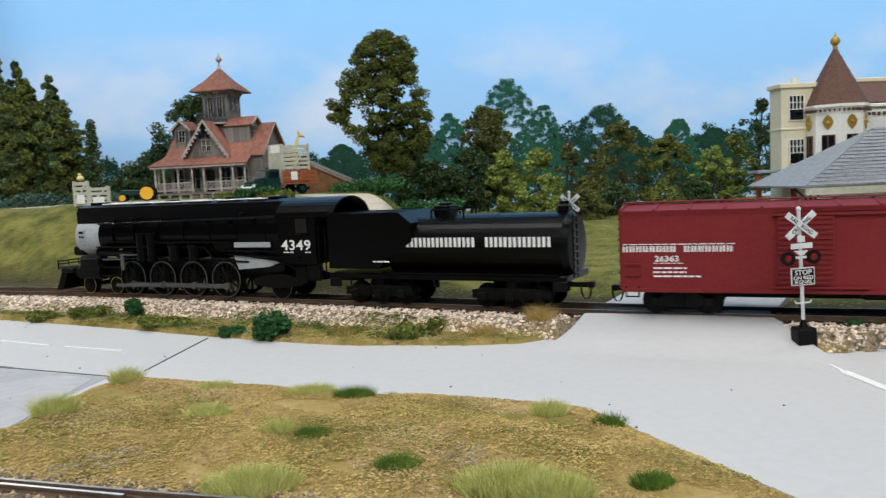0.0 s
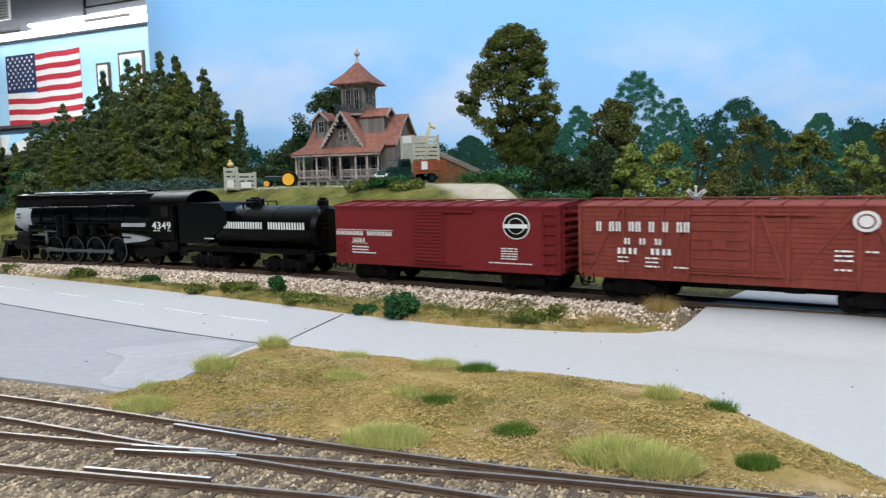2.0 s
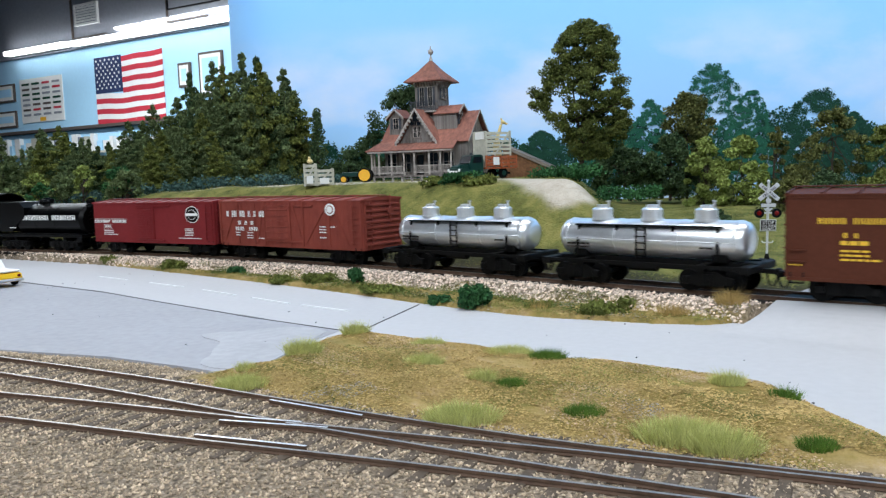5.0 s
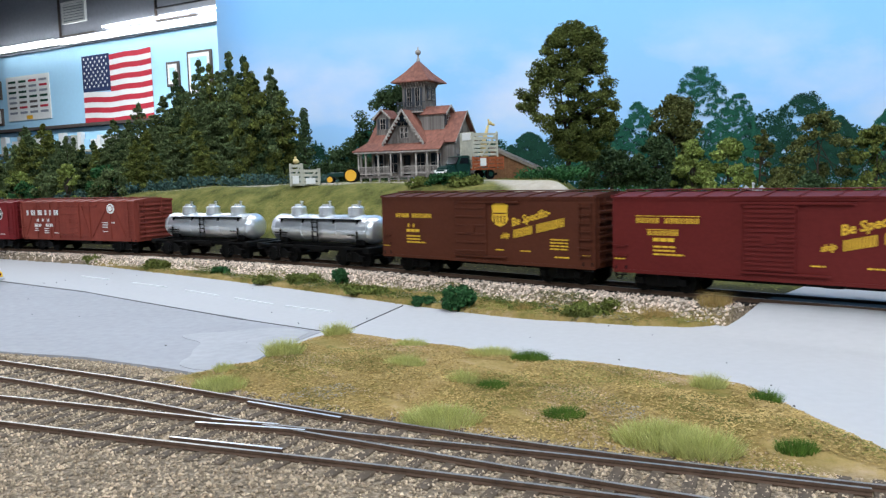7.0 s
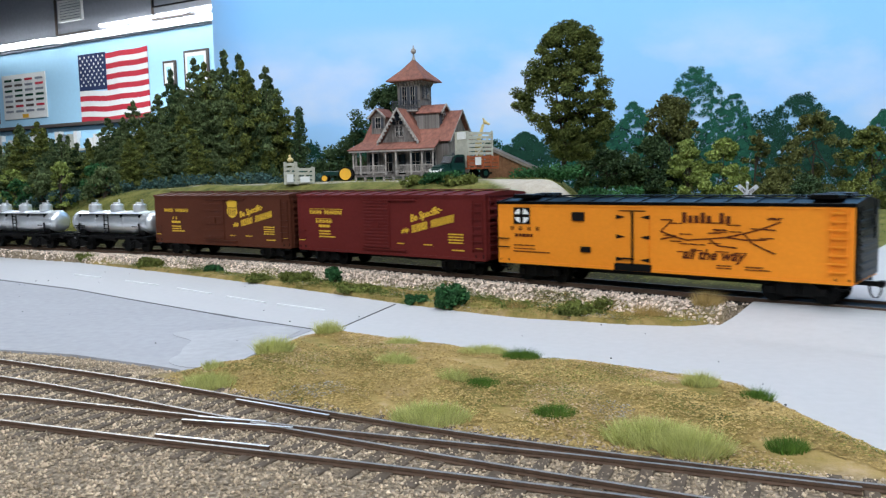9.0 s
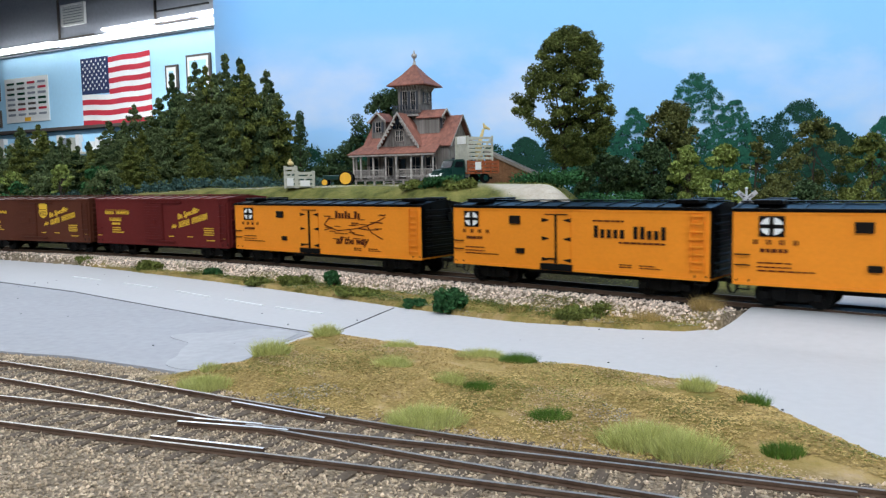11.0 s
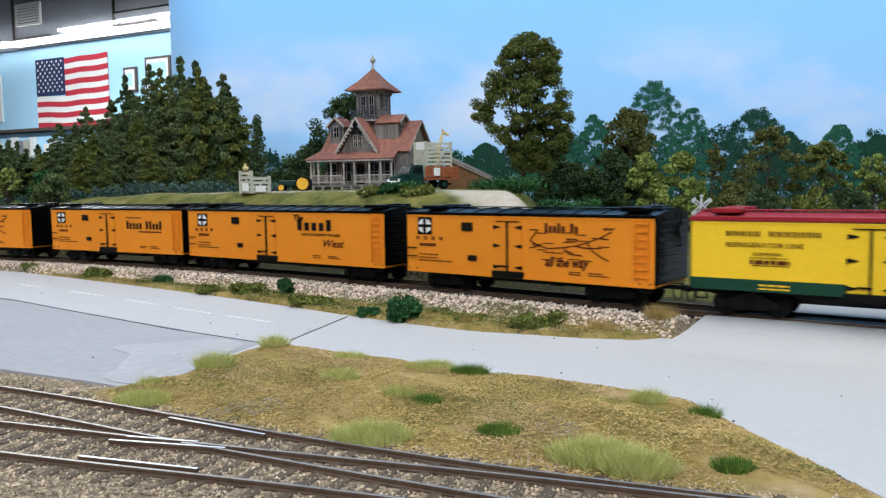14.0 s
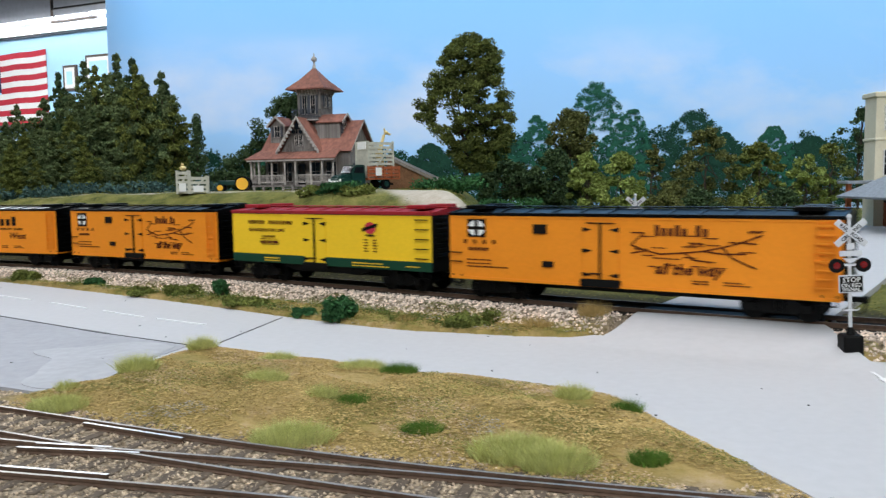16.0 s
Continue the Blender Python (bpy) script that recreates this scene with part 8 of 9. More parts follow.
def house():
    hs = thing("house", "weathered grey wooden farmhouse with rusty tin roofs, porch and tower", "house", pose(-0.1215, 0.722, 0.0575, 0, 0, -17))
    X0, X1, Y0, Y1 = -0.0400, 0.0440, -0.022, 0.026
    ez, rz = 0.0335, 0.0605
    bm = B()
    box(bm, X0, X1, Y0, Y1, 0.004, ez)
    boards(hs, X0, X1, Y0, 0.005, ez)
    part("wall", bm, CLAPBOARD, hs)
    # gable ends of the main roof
    bm = B()
    prism(bm, [(Y0, ez), (Y1, ez), ((Y0 + Y1) / 2, rz - 0.0012)], "x", X0 + 0.001, X1 - 0.001)
    part("gable_wall", bm, CLAPBOARD, hs)
    ym = (Y0 + Y1) / 2
    o = 0.003
    roof_slab(hs, (X0 - o, Y0 - o, ez - 0.001), (X1 + o, Y0 - o, ez - 0.001), (X1 + o, ym, rz), (X0 - o, ym, rz), 0.0009, RUSTROOF, 14)
    roof_slab(hs, (X0 - o, Y1 + o, ez - 0.001), (X1 + o, Y1 + o, ez - 0.001), (X1 + o, ym, rz), (X0 - o, ym, rz), 0.0009, RUSTROOF, 14)
    for s, x in ((-1, X0 - o), (1, X1 + o)):
        for yy in (Y0 - o, Y1 + o):
            bm = B()
            a, b = Vector((x, yy, ez - 0.0016)), Vector((x, ym, rz - 0.0006))
            prism(bm, [(a.y, a.z), (b.y, b.z), (b.y, b.z + 0.0018), (a.y, a.z + 0.0018)], "x", x - 0.0003, x + 0.0005)
            part("bargeboard", bm, TRIMW, hs)
    # front cross gable
    gx0, gx1, gz0, gz1 = -0.0235, 0.0190, 0.0335, 0.0630
    gm = (gx0 + gx1) / 2
    yf = Y0 - 0.006
    bm = B()
    prism(bm, [(gx0 + 0.003, gz0), (gx1 - 0.003, gz0), (gm, gz1 - 0.003)], "y", yf + 0.001, ym)
    z = gz0
    while z < gz1 - 0.006:
        k = 1 - (z - gz0) / (gz1 - gz0)
        part("clapboard", box(B(), gm - (gm - gx0 - 0.0035) * k, gm + (gx1 - 0.0035 - gm) * k, yf + 0.0006, yf + 0.0012, z, z + 0.0009), CLAPBOARD, hs)
        z += 0.0013
    part("front_gable", bm, CLAPBOARD, hs)
    for s, gx in ((-1, gx0), (1, gx1)):
        roof_slab(hs, (gx, yf - 0.003, gz0 - 0.001), (gx, ym - 0.002, gz0 - 0.001), (gm, ym - 0.002, gz1), (gm, yf - 0.003, gz1), 0.0009, RUSTROOF, 9)
        bm = B()
        prism(bm, [(gx - s * 0.0004, gz0 - 0.0022), (gm, gz1 - 0.0012), (gm, gz1 + 0.0012), (gx, gz0 + 0.0004)], "y", yf - 0.0042, yf - 0.0031)
        part("bargeboard", bm, TRIMW, hs)
    # scalloped edging under the gable's boards
    for s, gx in ((-1, gx0), (1, gx1)):
        for k in range(9):
            u = (k + 0.5) / 10
            bm = B()
            xx, zz = gx + (gm - gx) * u, gz0 + (gz1 - gz0) * u - 0.0030
            cyl(bm, (xx, yf - 0.0040, zz), (xx, yf - 0.0032, zz), 0.0011, n=8)
            part("scallop", bm, TRIMW, hs)
    # carved trim in the gable's peak
    bm = B()
    cyl(bm, (gm, yf - 0.0032, gz1 - 0.0075), (gm, yf - 0.0024, gz1 - 0.0075), 0.0026, n=14)
    box(bm, gm - 0.0004, gm + 0.0004, yf - 0.0033, yf - 0.0024, gz1 - 0.014, gz1 - 0.003)
    box(bm, gm - 0.006, gm + 0.006, yf - 0.0033, yf - 0.0024, gz1 - 0.0105, gz1 - 0.0097)
    for s in (-1, 1):
        cyl(bm, (gm + s * 0.0034, yf - 0.0032, gz1 - 0.0125), (gm + s * 0.0034, yf - 0.0024, gz1 - 0.0125), 0.0017, n=12)
    part("gable_ornament", bm, GLASSD, hs, "dark carved gable ornament")
    window(hs, gm - 0.0035, gm - 0.0005, 0.0385, 0.0475, yf + 0.0005, shutters=False)
    window(hs, gm + 0.0005, gm + 0.0035, 0.0385, 0.0475, yf + 0.0005, shutters=False)
    # porch
    px0, px1, py = -0.0465, 0.0360, Y0 - 0.0150
    bm = B()
    box(bm, px0, px1, py, Y0, 0.0028, 0.0042)
    for k in range(40):
        x = px0 + (px1 - px0) * k / 40
        box(bm, x + 0.0002, x + 0.0019, py - 0.0005, Y0, 0.0042, 0.0045)
    part("porch_deck", bm, CLAPBOARD, hs)
    for k in range(9):
        x = px0 + 0.002 + (px1 - px0 - 0.004) * k / 8
        bm = B()
        box(bm, x - 0.0008, x + 0.0008, py + 0.001, py + 0.0026, -0.003, 0.003)
        part("pier", bm, TRIMW, hs)
    roof_slab(hs, (px0 - 0.003, py - 0.0035, 0.0265), (px1 + 0.003, py - 0.0035, 0.0265), (px1, Y0, 0.0352), (px0 + 0.004, Y0, 0.0352), 0.0008, RUSTROOF, 20, "porch_roof")
    roof_slab(hs, (px0 - 0.003, py - 0.0035, 0.0265), (px0 - 0.003, Y1 - 0.01, 0.0265), (X0, Y1 - 0.01, 0.0352), (px0 + 0.004, Y0, 0.0352), 0.0008, RUSTROOF, 8, "porch_roof")
    bm = B()
    box(bm, px0 - 0.002, px1 + 0.002, py - 0.0030, py - 0.0022, 0.0250, 0.0264)
    part("porch_beam", bm, TRIMW, hs)
    posts = [px0 + 0.0008, px0 + 0.0085, px0 + 0.0215, px0 + 0.0345, px0 + 0.0450, px0 + 0.0600, px0 + 0.0710, px1 - 0.001]
    for x in posts:
        bm = B()
        box(bm, x - 0.0007, x + 0.0007, py - 0.0003, py + 0.0011, 0.0044, 0.0252, 0.0002)
        box(bm, x - 0.0011, x + 0.0011, py - 0.0007, py + 0.0015, 0.0235, 0.0245)
        part("porch_post", bm, TRIMW, hs)
    for i, (a, b) in enumerate(zip(posts, posts[1:])):
        if i == 3:
            continue
        rail = new("porch_railing")
        rail.parent = hs
        bm = B()
        for z in (0.0062, 0.0125):
            box(bm, a + 0.0008, b - 0.0008, py, py + 0.0008, z, z + 0.0007)
        part("rail", bm, TRIMW, rail)
        n = max(3, int((b - a) / 0.0011))
        for k in range(1, n):
            x = a + (b - a) * k / n
            shared("baluster", "porch_baluster", lambda: box(B(), -0.0002, 0.0002, py + 0.0002, py + 0.0006, 0.0066, 0.0126), TRIMW, rail, pose(x, 0, 0))
    for yy in (py + 0.006, Y0 - 0.001, Y0 + 0.012):
        bm = B()
        box(bm, px0 - 0.0003, px0 + 0.0011, yy - 0.0007, yy + 0.0007, 0.0044, 0.0262)
        part("porch_post", bm, TRIMW, hs)
    bm = B()
    box(bm, px0 + 0.0002, px0 + 0.0008, py, Y0 + 0.012, 0.0044, 0.0125)
    part("porch_side_boards", bm, CLAPBOARD, hs)
    for k, hgt in enumerate((0.0010, -0.0012)):
        bm = B()
        box(bm, -0.013, 0.006, py - 0.003 - 0.002 * k, py - 0.001 - 0.002 * k, hgt, hgt + 0.0008)
        part("step", bm, CLAPBOARD, hs)
    # windows and door are widened in near-black to imitate the porch's shade
    for a, b in ((-0.0365, -0.0275), (-0.0215, -0.0125), (0.0065, 0.0155), (0.0215, 0.0310)):
        window(hs, a, b, 0.0075, 0.0238, Y0 - 0.0006, shutters=False)
    bm = B()
    box(bm, -0.0065, 0.0005, Y0 - 0.0012, Y0, 0.0045, 0.0225)
    part("door", bm, GLASSD, hs, "doorway in near-black that also stands for the porch's shade")
    window(hs, -0.012, -0.004, 0.009, 0.0225, -X1 - 0.0002, "side")
    window(hs, 0.008, 0.016, 0.009, 0.0225, -X1 - 0.0002, "side")
    # dormers
    def dormer(name, x0, x1, y0, z0, z1, zr, face):
        d = new(name)
        d.parent = hs
        bm = B()
        if face == "front":
            xm = (x0 + x1) / 2
            prism(bm, [(x0, z0), (x1, z0), (x1, z1), (xm, zr - 0.001), (x0, z1)], "y", y0, ym)
            boards(d, x0, x1, y0, z0, z1)
            part("wall", bm, CLAPBOARD, d)
            for s, gx in ((-1, x0 - 0.0022), (1, x1 + 0.0022)):
                roof_slab(d, (gx, y0 - 0.003, z1 - 0.0012), (gx, ym, z1 - 0.0012), (xm, ym, zr), (xm, y0 - 0.003, zr), 0.0008, RUSTROOF, 5)
                bm = B()
                prism(bm, [(gx, z1 - 0.002), (xm, zr - 0.0006), (xm, zr + 0.0012), (gx, z1 + 0.0002)], "y", y0 - 0.004, y0 - 0.003)
                part("bargeboard", bm, TRIMW, d)
            window(d, xm - 0.0025, xm + 0.0025, z0 + 0.0055, z1 - 0.0006, y0 - 0.0005)
        else:
            yc = y0 + 0.008
            prism(bm, [(y0, z0), (y0 + 0.016, z0), (y0 + 0.016, z1), (yc, zr - 0.001), (y0, z1)], "x", x0, x1)
            boards(d, x0, x1, y0, z0, z1)
            part("wall", bm, CLAPBOARD, d)
            for gy_ in (y0 - 0.0022, y0 + 0.0182):
                roof_slab(d, (x0, gy_, z1 - 0.0012), (x1 + 0.0035, gy_, z1 - 0.0012), (x1 + 0.0035, yc, zr), (x0, yc, zr), 0.0008, RUSTROOF, 5)
                bm = B()
                prism(bm, [(gy_, z1 - 0.002), (yc, zr - 0.0006), (yc, zr + 0.0012), (gy_, z1 + 0.0002)], "x", x1 + 0.0035, x1 + 0.0043)
                part("bargeboard", bm, TRIMW, d)
            window(d, yc - 0.003, yc + 0.003, z0 + 0.004, z1 - 0.0012, -x1 - 0.0004, "side")
    dormer("dormer", -0.0370, -0.0225, -0.0165, 0.0420, 0.0575, 0.0650, "front")
    dormer("dormer", 0.0090, 0.0310, -0.0140, 0.0450, 0.0595, 0.0660, "side")
    # tower
    tx0, tx1, ty0, ty1 = -0.0125, 0.0105, -0.0095, 0.0135
    tz0, tz1 = 0.0520, 0.0890
    tw = new("tower")
    tw.parent = hs
    bm = B()
    box(bm, tx0, tx1, ty0, ty1, tz0, tz1)
    boards(tw, tx0, tx1, ty0, tz0, tz1)
    part("wall", bm, CLAPBOARD, tw)
    for a, b in ((-0.0072, -0.0030), (0.0012, 0.0054)):
        window(tw, a, b, 0.0675, 0.0838, ty0 - 0.0005)
    window(tw, -0.0035, 0.0000, 0.0735, 0.0830, -tx1 - 0.0004, "side")
    window(tw, 0.0040, 0.0075, 0.0735, 0.0830, -tx1 - 0.0004, "side")
    for k in range(9):
        bm = B()
        x = tx0 + (tx1 - tx0) * k / 8
        prism(bm, [(ty0, tz1 - 0.0045), (ty0 - 0.0034, tz1), (ty0, tz1)], "x", x - 0.0004, x + 0.0004)
        part("bracket", bm, TRIMW, tw)
    for k in range(7):
        bm = B()
        y = ty0 + (ty1 - ty0) * k / 6
        prism(bm, [(tx1, tz1 - 0.0045), (tx1 + 0.0034, tz1), (tx1, tz1)], "y", y - 0.0004, y + 0.0004)
        part("bracket", bm, TRIMW, tw)
    bm = B()
    o = 0.0078
    cx, cy = (tx0 + tx1) / 2, (ty0 + ty1) / 2
    ring = [(tx0 - o, ty0 - o), (tx1 + o, ty0 - o), (tx1 + o, ty1 + o), (tx0 - o, ty1 + o)]
    low = [bm.verts.new((x, y, tz1 - 0.0002)) for x, y in ring]
    mid = [bm.verts.new((x, y, tz1 + 0.0008)) for x, y in ring]
    up = [bm.verts.new((cx + (x - cx) * 0.5, cy + (y - cy) * 0.5, tz1 + 0.0098)) for x, y in ring]
    top = bm.verts.new((cx, cy, 0.1105))
    bm.faces.new(low[::-1])
    for i in range(4):
        j = (i + 1) % 4
        bm.faces.new((low[i], low[j], mid[j], mid[i])), bm.faces.new((mid[i], mid[j], up[j], up[i])), bm.faces.new((up[i], up[j], top))
        for k in range(1, 10):
            p, q = mid[i].co.lerp(mid[j].co, k / 10), up[i].co.lerp(up[j].co, k / 10)
            part("seam", cyl(B(), p, q, 0.0002, n=4), RUSTROOF, tw)
    bmesh.ops.recalc_face_normals(bm, faces=bm.faces)
    part("tower_roof", bm, RUSTROOF, tw)
    bm = B()
    cyl(bm, (cx, cy, 0.1090), (cx, cy, 0.1125), 0.0018, 0.0010, n=10)
    cyl(bm, (cx, cy, 0.1125), (cx, cy, 0.1150), 0.0008, n=8)
    ball(bm, (cx, cy, 0.1172), 0.0026, 12)
    cyl(bm, (cx, cy, 0.1195), (cx, cy, 0.1225), 0.0009, 0.0003, n=8)
    part("finial", bm, TRIMW, tw)
    # balcony in front of the tower
    bal = new("balcony")
    bal.parent = hs
    bm = B()
    box(bm, -0.0150, 0.0105, ty0 - 0.0065, ty0, 0.0612, 0.0624)
    part("floor_board", bm, TRIMW, bal)
    bm = B()
    yy = ty0 - 0.0063
    for z in (0.0640, 0.0705):
        box(bm, -0.0150, 0.0105, yy, yy + 0.0006, z, z + 0.0006)
        box(bm, -0.0150, -0.0144, yy, ty0, z, z + 0.0006)
        box(bm, 0.0099, 0.0105, yy, ty0, z, z + 0.0006)
    for k in range(18):
        x = -0.0150 + 0.0255 * k / 17
        box(bm, x - 0.0002, x + 0.0002, yy, yy + 0.0005, 0.0620, 0.0710 if k % 4 else 0.0728)
    part("railing", bm, SHUTTER, bal)


house()

# ---- yard: truck, crates, tractor, barn ----


def truck_thing():
    t = thing("truck", "dark green stake-bed truck with orange wooden sides", "truck", pose(-0.0705, 0.652, 0.0572, 0, 0, 42) @ Matrix.Diagonal((0.93, 0.93, 0.93, 1)))
    bm = B()
    box(bm, -0.030, 0.030, -0.005, 0.005, 0.0035, 0.0055)
    part("chassis", bm, SOOT, t)
    bm = B()
    prism(bm, [(-0.0290, 0.004), (-0.0290, 0.0105), (-0.0270, 0.0125), (-0.0165, 0.0138), (-0.0165, 0.004)], "y", -0.0072, 0.0072)
    bmesh.ops.bevel(bm, geom=list(bm.edges), offset=0.0012, segments=2, affect="EDGES")
    part("hood", bm, TRUCKGREEN, t)
    for s in (-1, 1):
        bm = B()
        prism(bm, [(-0.0290, 0.0045), (-0.0285, 0.0088), (-0.0255, 0.0102), (-0.0205, 0.0098), (-0.0165, 0.0070), (-0.0160, 0.0035), (-0.0180, 0.0050), (-0.0215, 0.0068), (-0.0250, 0.0060), (-0.0270, 0.0040)], "y", s * 0.0085 - 0.0022, s * 0.0085 + 0.0022)
        part("fender", bm, TRUCKGREEN, t)
        bm = B()
        cyl(bm, (-0.0292, s * 0.0085, 0.0082), (-0.0282, s * 0.0085, 0.0082), 0.0013, n=12)
        part("headlight", bm, WHITE, t)
    for k in range(5):
        bm = B()
        ball(bm, (-0.0292, -0.0052 + k * 0.0026, 0.0070), 0.0011, 8)
        part("grille_tooth", bm, WHITE, t)
    bm = B()
    box(bm, -0.0305, -0.0292, -0.0098, 0.0098, 0.0032, 0.0048, 0.0004)
    part("bumper", bm, TRUCKGREEN, t)
    bm = B()
    prism(bm, [(-0.0170, 0.004), (-0.0170, 0.0140), (-0.0140, 0.0205), (-0.0120, 0.0215), (-0.0050, 0.0215), (-0.0035, 0.0205), (-0.0030, 0.004)], "y", -0.0092, 0.0092)
    part("cab", bm, TRUCKGREEN, t)
    bm = B()
    prism(bm, [(-0.01705, 0.0142), (-0.0142, 0.0204), (-0.0146, 0.0206), (-0.0175, 0.0144)], "y", -0.0080, 0.0080)
    part("windscreen", bm, GLASSD, t)
    for s in (-1, 1):
        bm = B()
        prism(bm, [(-0.0150, 0.0145), (-0.0128, 0.0195), (-0.0050, 0.0195), (-0.0050, 0.0145)], "y", s * 0.0093 - 0.0002, s * 0.0093 + 0.0002)
        part("side_window", bm, GLASSD, t)
    bm = B()
    box(bm, -0.0020, 0.0330, -0.0108, 0.0108, 0.0085, 0.0100)
    part("bed", bm, TRUCKORANGE, t)
    for s in (-1, 1):
        side = new("stake_side")
        side.parent = t
        for z in (0.0110, 0.0142, 0.0174):
            bm = B()
            box(bm, -0.0020, 0.0330, s * 0.0108 - 0.0004, s * 0.0108 + 0.0004, z, z + 0.0026)
            part("board", bm, TRUCKORANGE, side)
        for k in range(5):
            bm = B()
            x = -0.0015 + k * 0.0085
            box(bm, x - 0.0006, x + 0.0006, s * 0.0114 - 0.0004, s * 0.0114 + 0.0004, 0.0095, 0.0206)
            part("stake", bm, TRUCKORANGE, side)
    bm = B()
    box(bm, 0.0060, 0.0125, -0.0122, -0.0119, 0.0120, 0.0190)
    part("notice", bm, WHITE, t)
    for x in (-0.0222, 0.0190):
        for s in (-1, 1):
            w = new("wheel")
            w.parent = t
            bm = B()
            cyl(bm, (x, s * 0.0068, 0.0046), (x, s * 0.0098, 0.0046), 0.0046, n=20)
            part("tyre", bm, SOOT, w)
            bm = B()
            cyl(bm, (x, s * 0.0099, 0.0046), (x, s * 0.0102, 0.0046), 0.0023, n=14)
            part("rim", bm, TRUCKGREEN, w)


truck_thing()


def crate(m, w, d, h, label, sign, sx=0.35):
    c = thing("animal_crate", label, "crate", m, "animal crates")
    bm = B()
    box(bm, -w / 2 + 0.0008, w / 2 - 0.0008, -d / 2 + 0.0008, d / 2 - 0.0008, 0.0, 0.0012)
    part("floor", bm, CRATEM, c)
    bm = B()
    box(bm, -w / 2, -w / 2 + 0.0008, -d / 2, d / 2, 0, h)
    part("solid_end", bm, CRATEM, c)
    for x in (-w / 2, w / 2):
        for y in (-d / 2, d / 2):
            bm = B()
            box(bm, x - 0.0007, x + 0.0007, y - 0.0007, y + 0.0007, 0, h)
            part("post", bm, CRATEM, c)
    n = max(4, int(h / 0.0032))
    for y in (-d / 2, d / 2):
        for k in range(n):
            z = h * (k + 0.15) / n
            bm = B()
            box(bm, -w / 2, w / 2, y - 0.0004, y + 0.0004, z, z + h / n * 0.62)
            part("slat", bm, CRATEM, c)
    bm = B()
    dvec = Vector((w, 0, h)).normalized()
    nn = Vector((-dvec.z, 0, dvec.x)) * 0.0007
    prism(bm, [(-w / 2 + nn.x, nn.z), (-w / 2 - nn.x, -nn.z), (w / 2 - nn.x, h - nn.z), (w / 2 + nn.x, h + nn.z)], "y", -d / 2 - 0.0010, -d / 2 - 0.0005)
    part("brace", bm, CRATEM, c)
    bm = B()
    if sign == "end":
        box(bm, -w / 2 - 0.0006, -w / 2 - 0.0001, -d * sx, d * sx, h * 0.78, h * 0.98)
    else:
        box(bm, -w * 0.3, w * 0.3, -d / 2 - 0.0014, -d / 2 - 0.0010, h * 0.1, h * 0.45)
    part("notice", bm, WHITE, c, "white paper notice")
    return c


crate(pose(-0.0610, 0.6606, 0.0665, 0, 0, 42), 0.0250, 0.0170, 0.0300, "tall pale slatted animal crate standing on the truck", "end")
gm_ = B()
cyl(gm_, (0, 0, 0), (-0.001, 0, 0.020), 0.0042, 0.0030, n=10)
for k in range(8):
    u = k / 8
    cyl(gm_, (-0.001 + 0.0045 * u, 0, 0.020 + 0.0145 * u), (-0.001 + 0.0045 * (u + 0.125), 0, 0.020 + 0.0145 * (u + 0.125)), 0.0019 - 0.0008 * u, 0.0018 - 0.0008 * u, n=10)
ball(gm_, (0.0050, 0, 0.0362), 0.0018, 10)
cyl(gm_, (0.0050, 0, 0.0362), (0.0092, 0, 0.0345), 0.0014, 0.0008, n=8)
for s_ in (-1, 1):
    cyl(gm_, (0.0042, s_ * 0.0008, 0.0372), (0.0036, s_ * 0.0012, 0.0395), 0.0004, n=6)
gir = tagged(part("giraffe_figure", gm_, GIRAFFE), "pale yellow toy giraffe looking out of the crate", "toy animal")
gir.matrix_basis = pose(-0.0565, 0.6635, 0.0680, 0, 0, 25)
crate(pose(-0.2105, 0.627, 0.0560, 0, 0, 12), 0.0088, 0.0088, 0.0185, "narrow pale wooden animal crate with notice on the rise", "front")
crate(pose(-0.1985, 0.629, 0.0560, 0, 0, 12), 0.0130, 0.0090, 0.0140, "low pale slatted animal crate with notice on the rise", "front")
bm = B()
ball(bm, (0, 0, 0.0018), 0.0026, 10, 0.8)
ball(bm, (-0.0004, 0, 0.0046), 0.0013, 8)
fig = tagged(part("animal_figure", bm, GIRAFFE), "small pale animal figure on top of the crate", "toy animal")
fig.matrix_basis = pose(-0.2105, 0.627, 0.0745)


def tractor():
    t = thing("tractor", "small green farm tractor with yellow wheels", "tractor", pose(-0.181, 0.668, 0.0572, 0, 0, 4))
    bm = B()
    box(bm, -0.014, 0.004, -0.0025, 0.0025, 0.0050, 0.0092, 0.0006)
    part("hood", bm, TRUCKGREEN, t)
    bm = B()
    box(bm, 0.002, 0.010, -0.003, 0.003, 0.004, 0.008, 0.0006)
    part("rear_body", bm, TRUCKGREEN, t)
    bm = B()
    cyl(bm, (-0.008, 0, 0.009), (-0.008, 0, 0.0125), 0.0005, n=6)
    part("exhaust", bm, SOOT, t)
    bm = B()
    box(bm, 0.006, 0.009, -0.002, 0.002, 0.008, 0.0105, 0.0004)
    part("seat", bm, HUBY, t)
    for x, r in ((-0.0115, 0.0030), (0.0070, 0.0062)):
        for s in (-1, 1):
            w = new("wheel")
            w.parent = t
            bm = B()
            cyl(bm, (x, s * 0.0040, r), (x, s * 0.0062, r), r, n=20)
            part("tyre", bm, SOOT, w)
            bm = B()
            cyl(bm, (x, s * 0.0063, r), (x, s * 0.0068, r), r * 0.82, n=18)
            part("rim", bm, HUBY, w, "yellow wheel disc")


tractor()


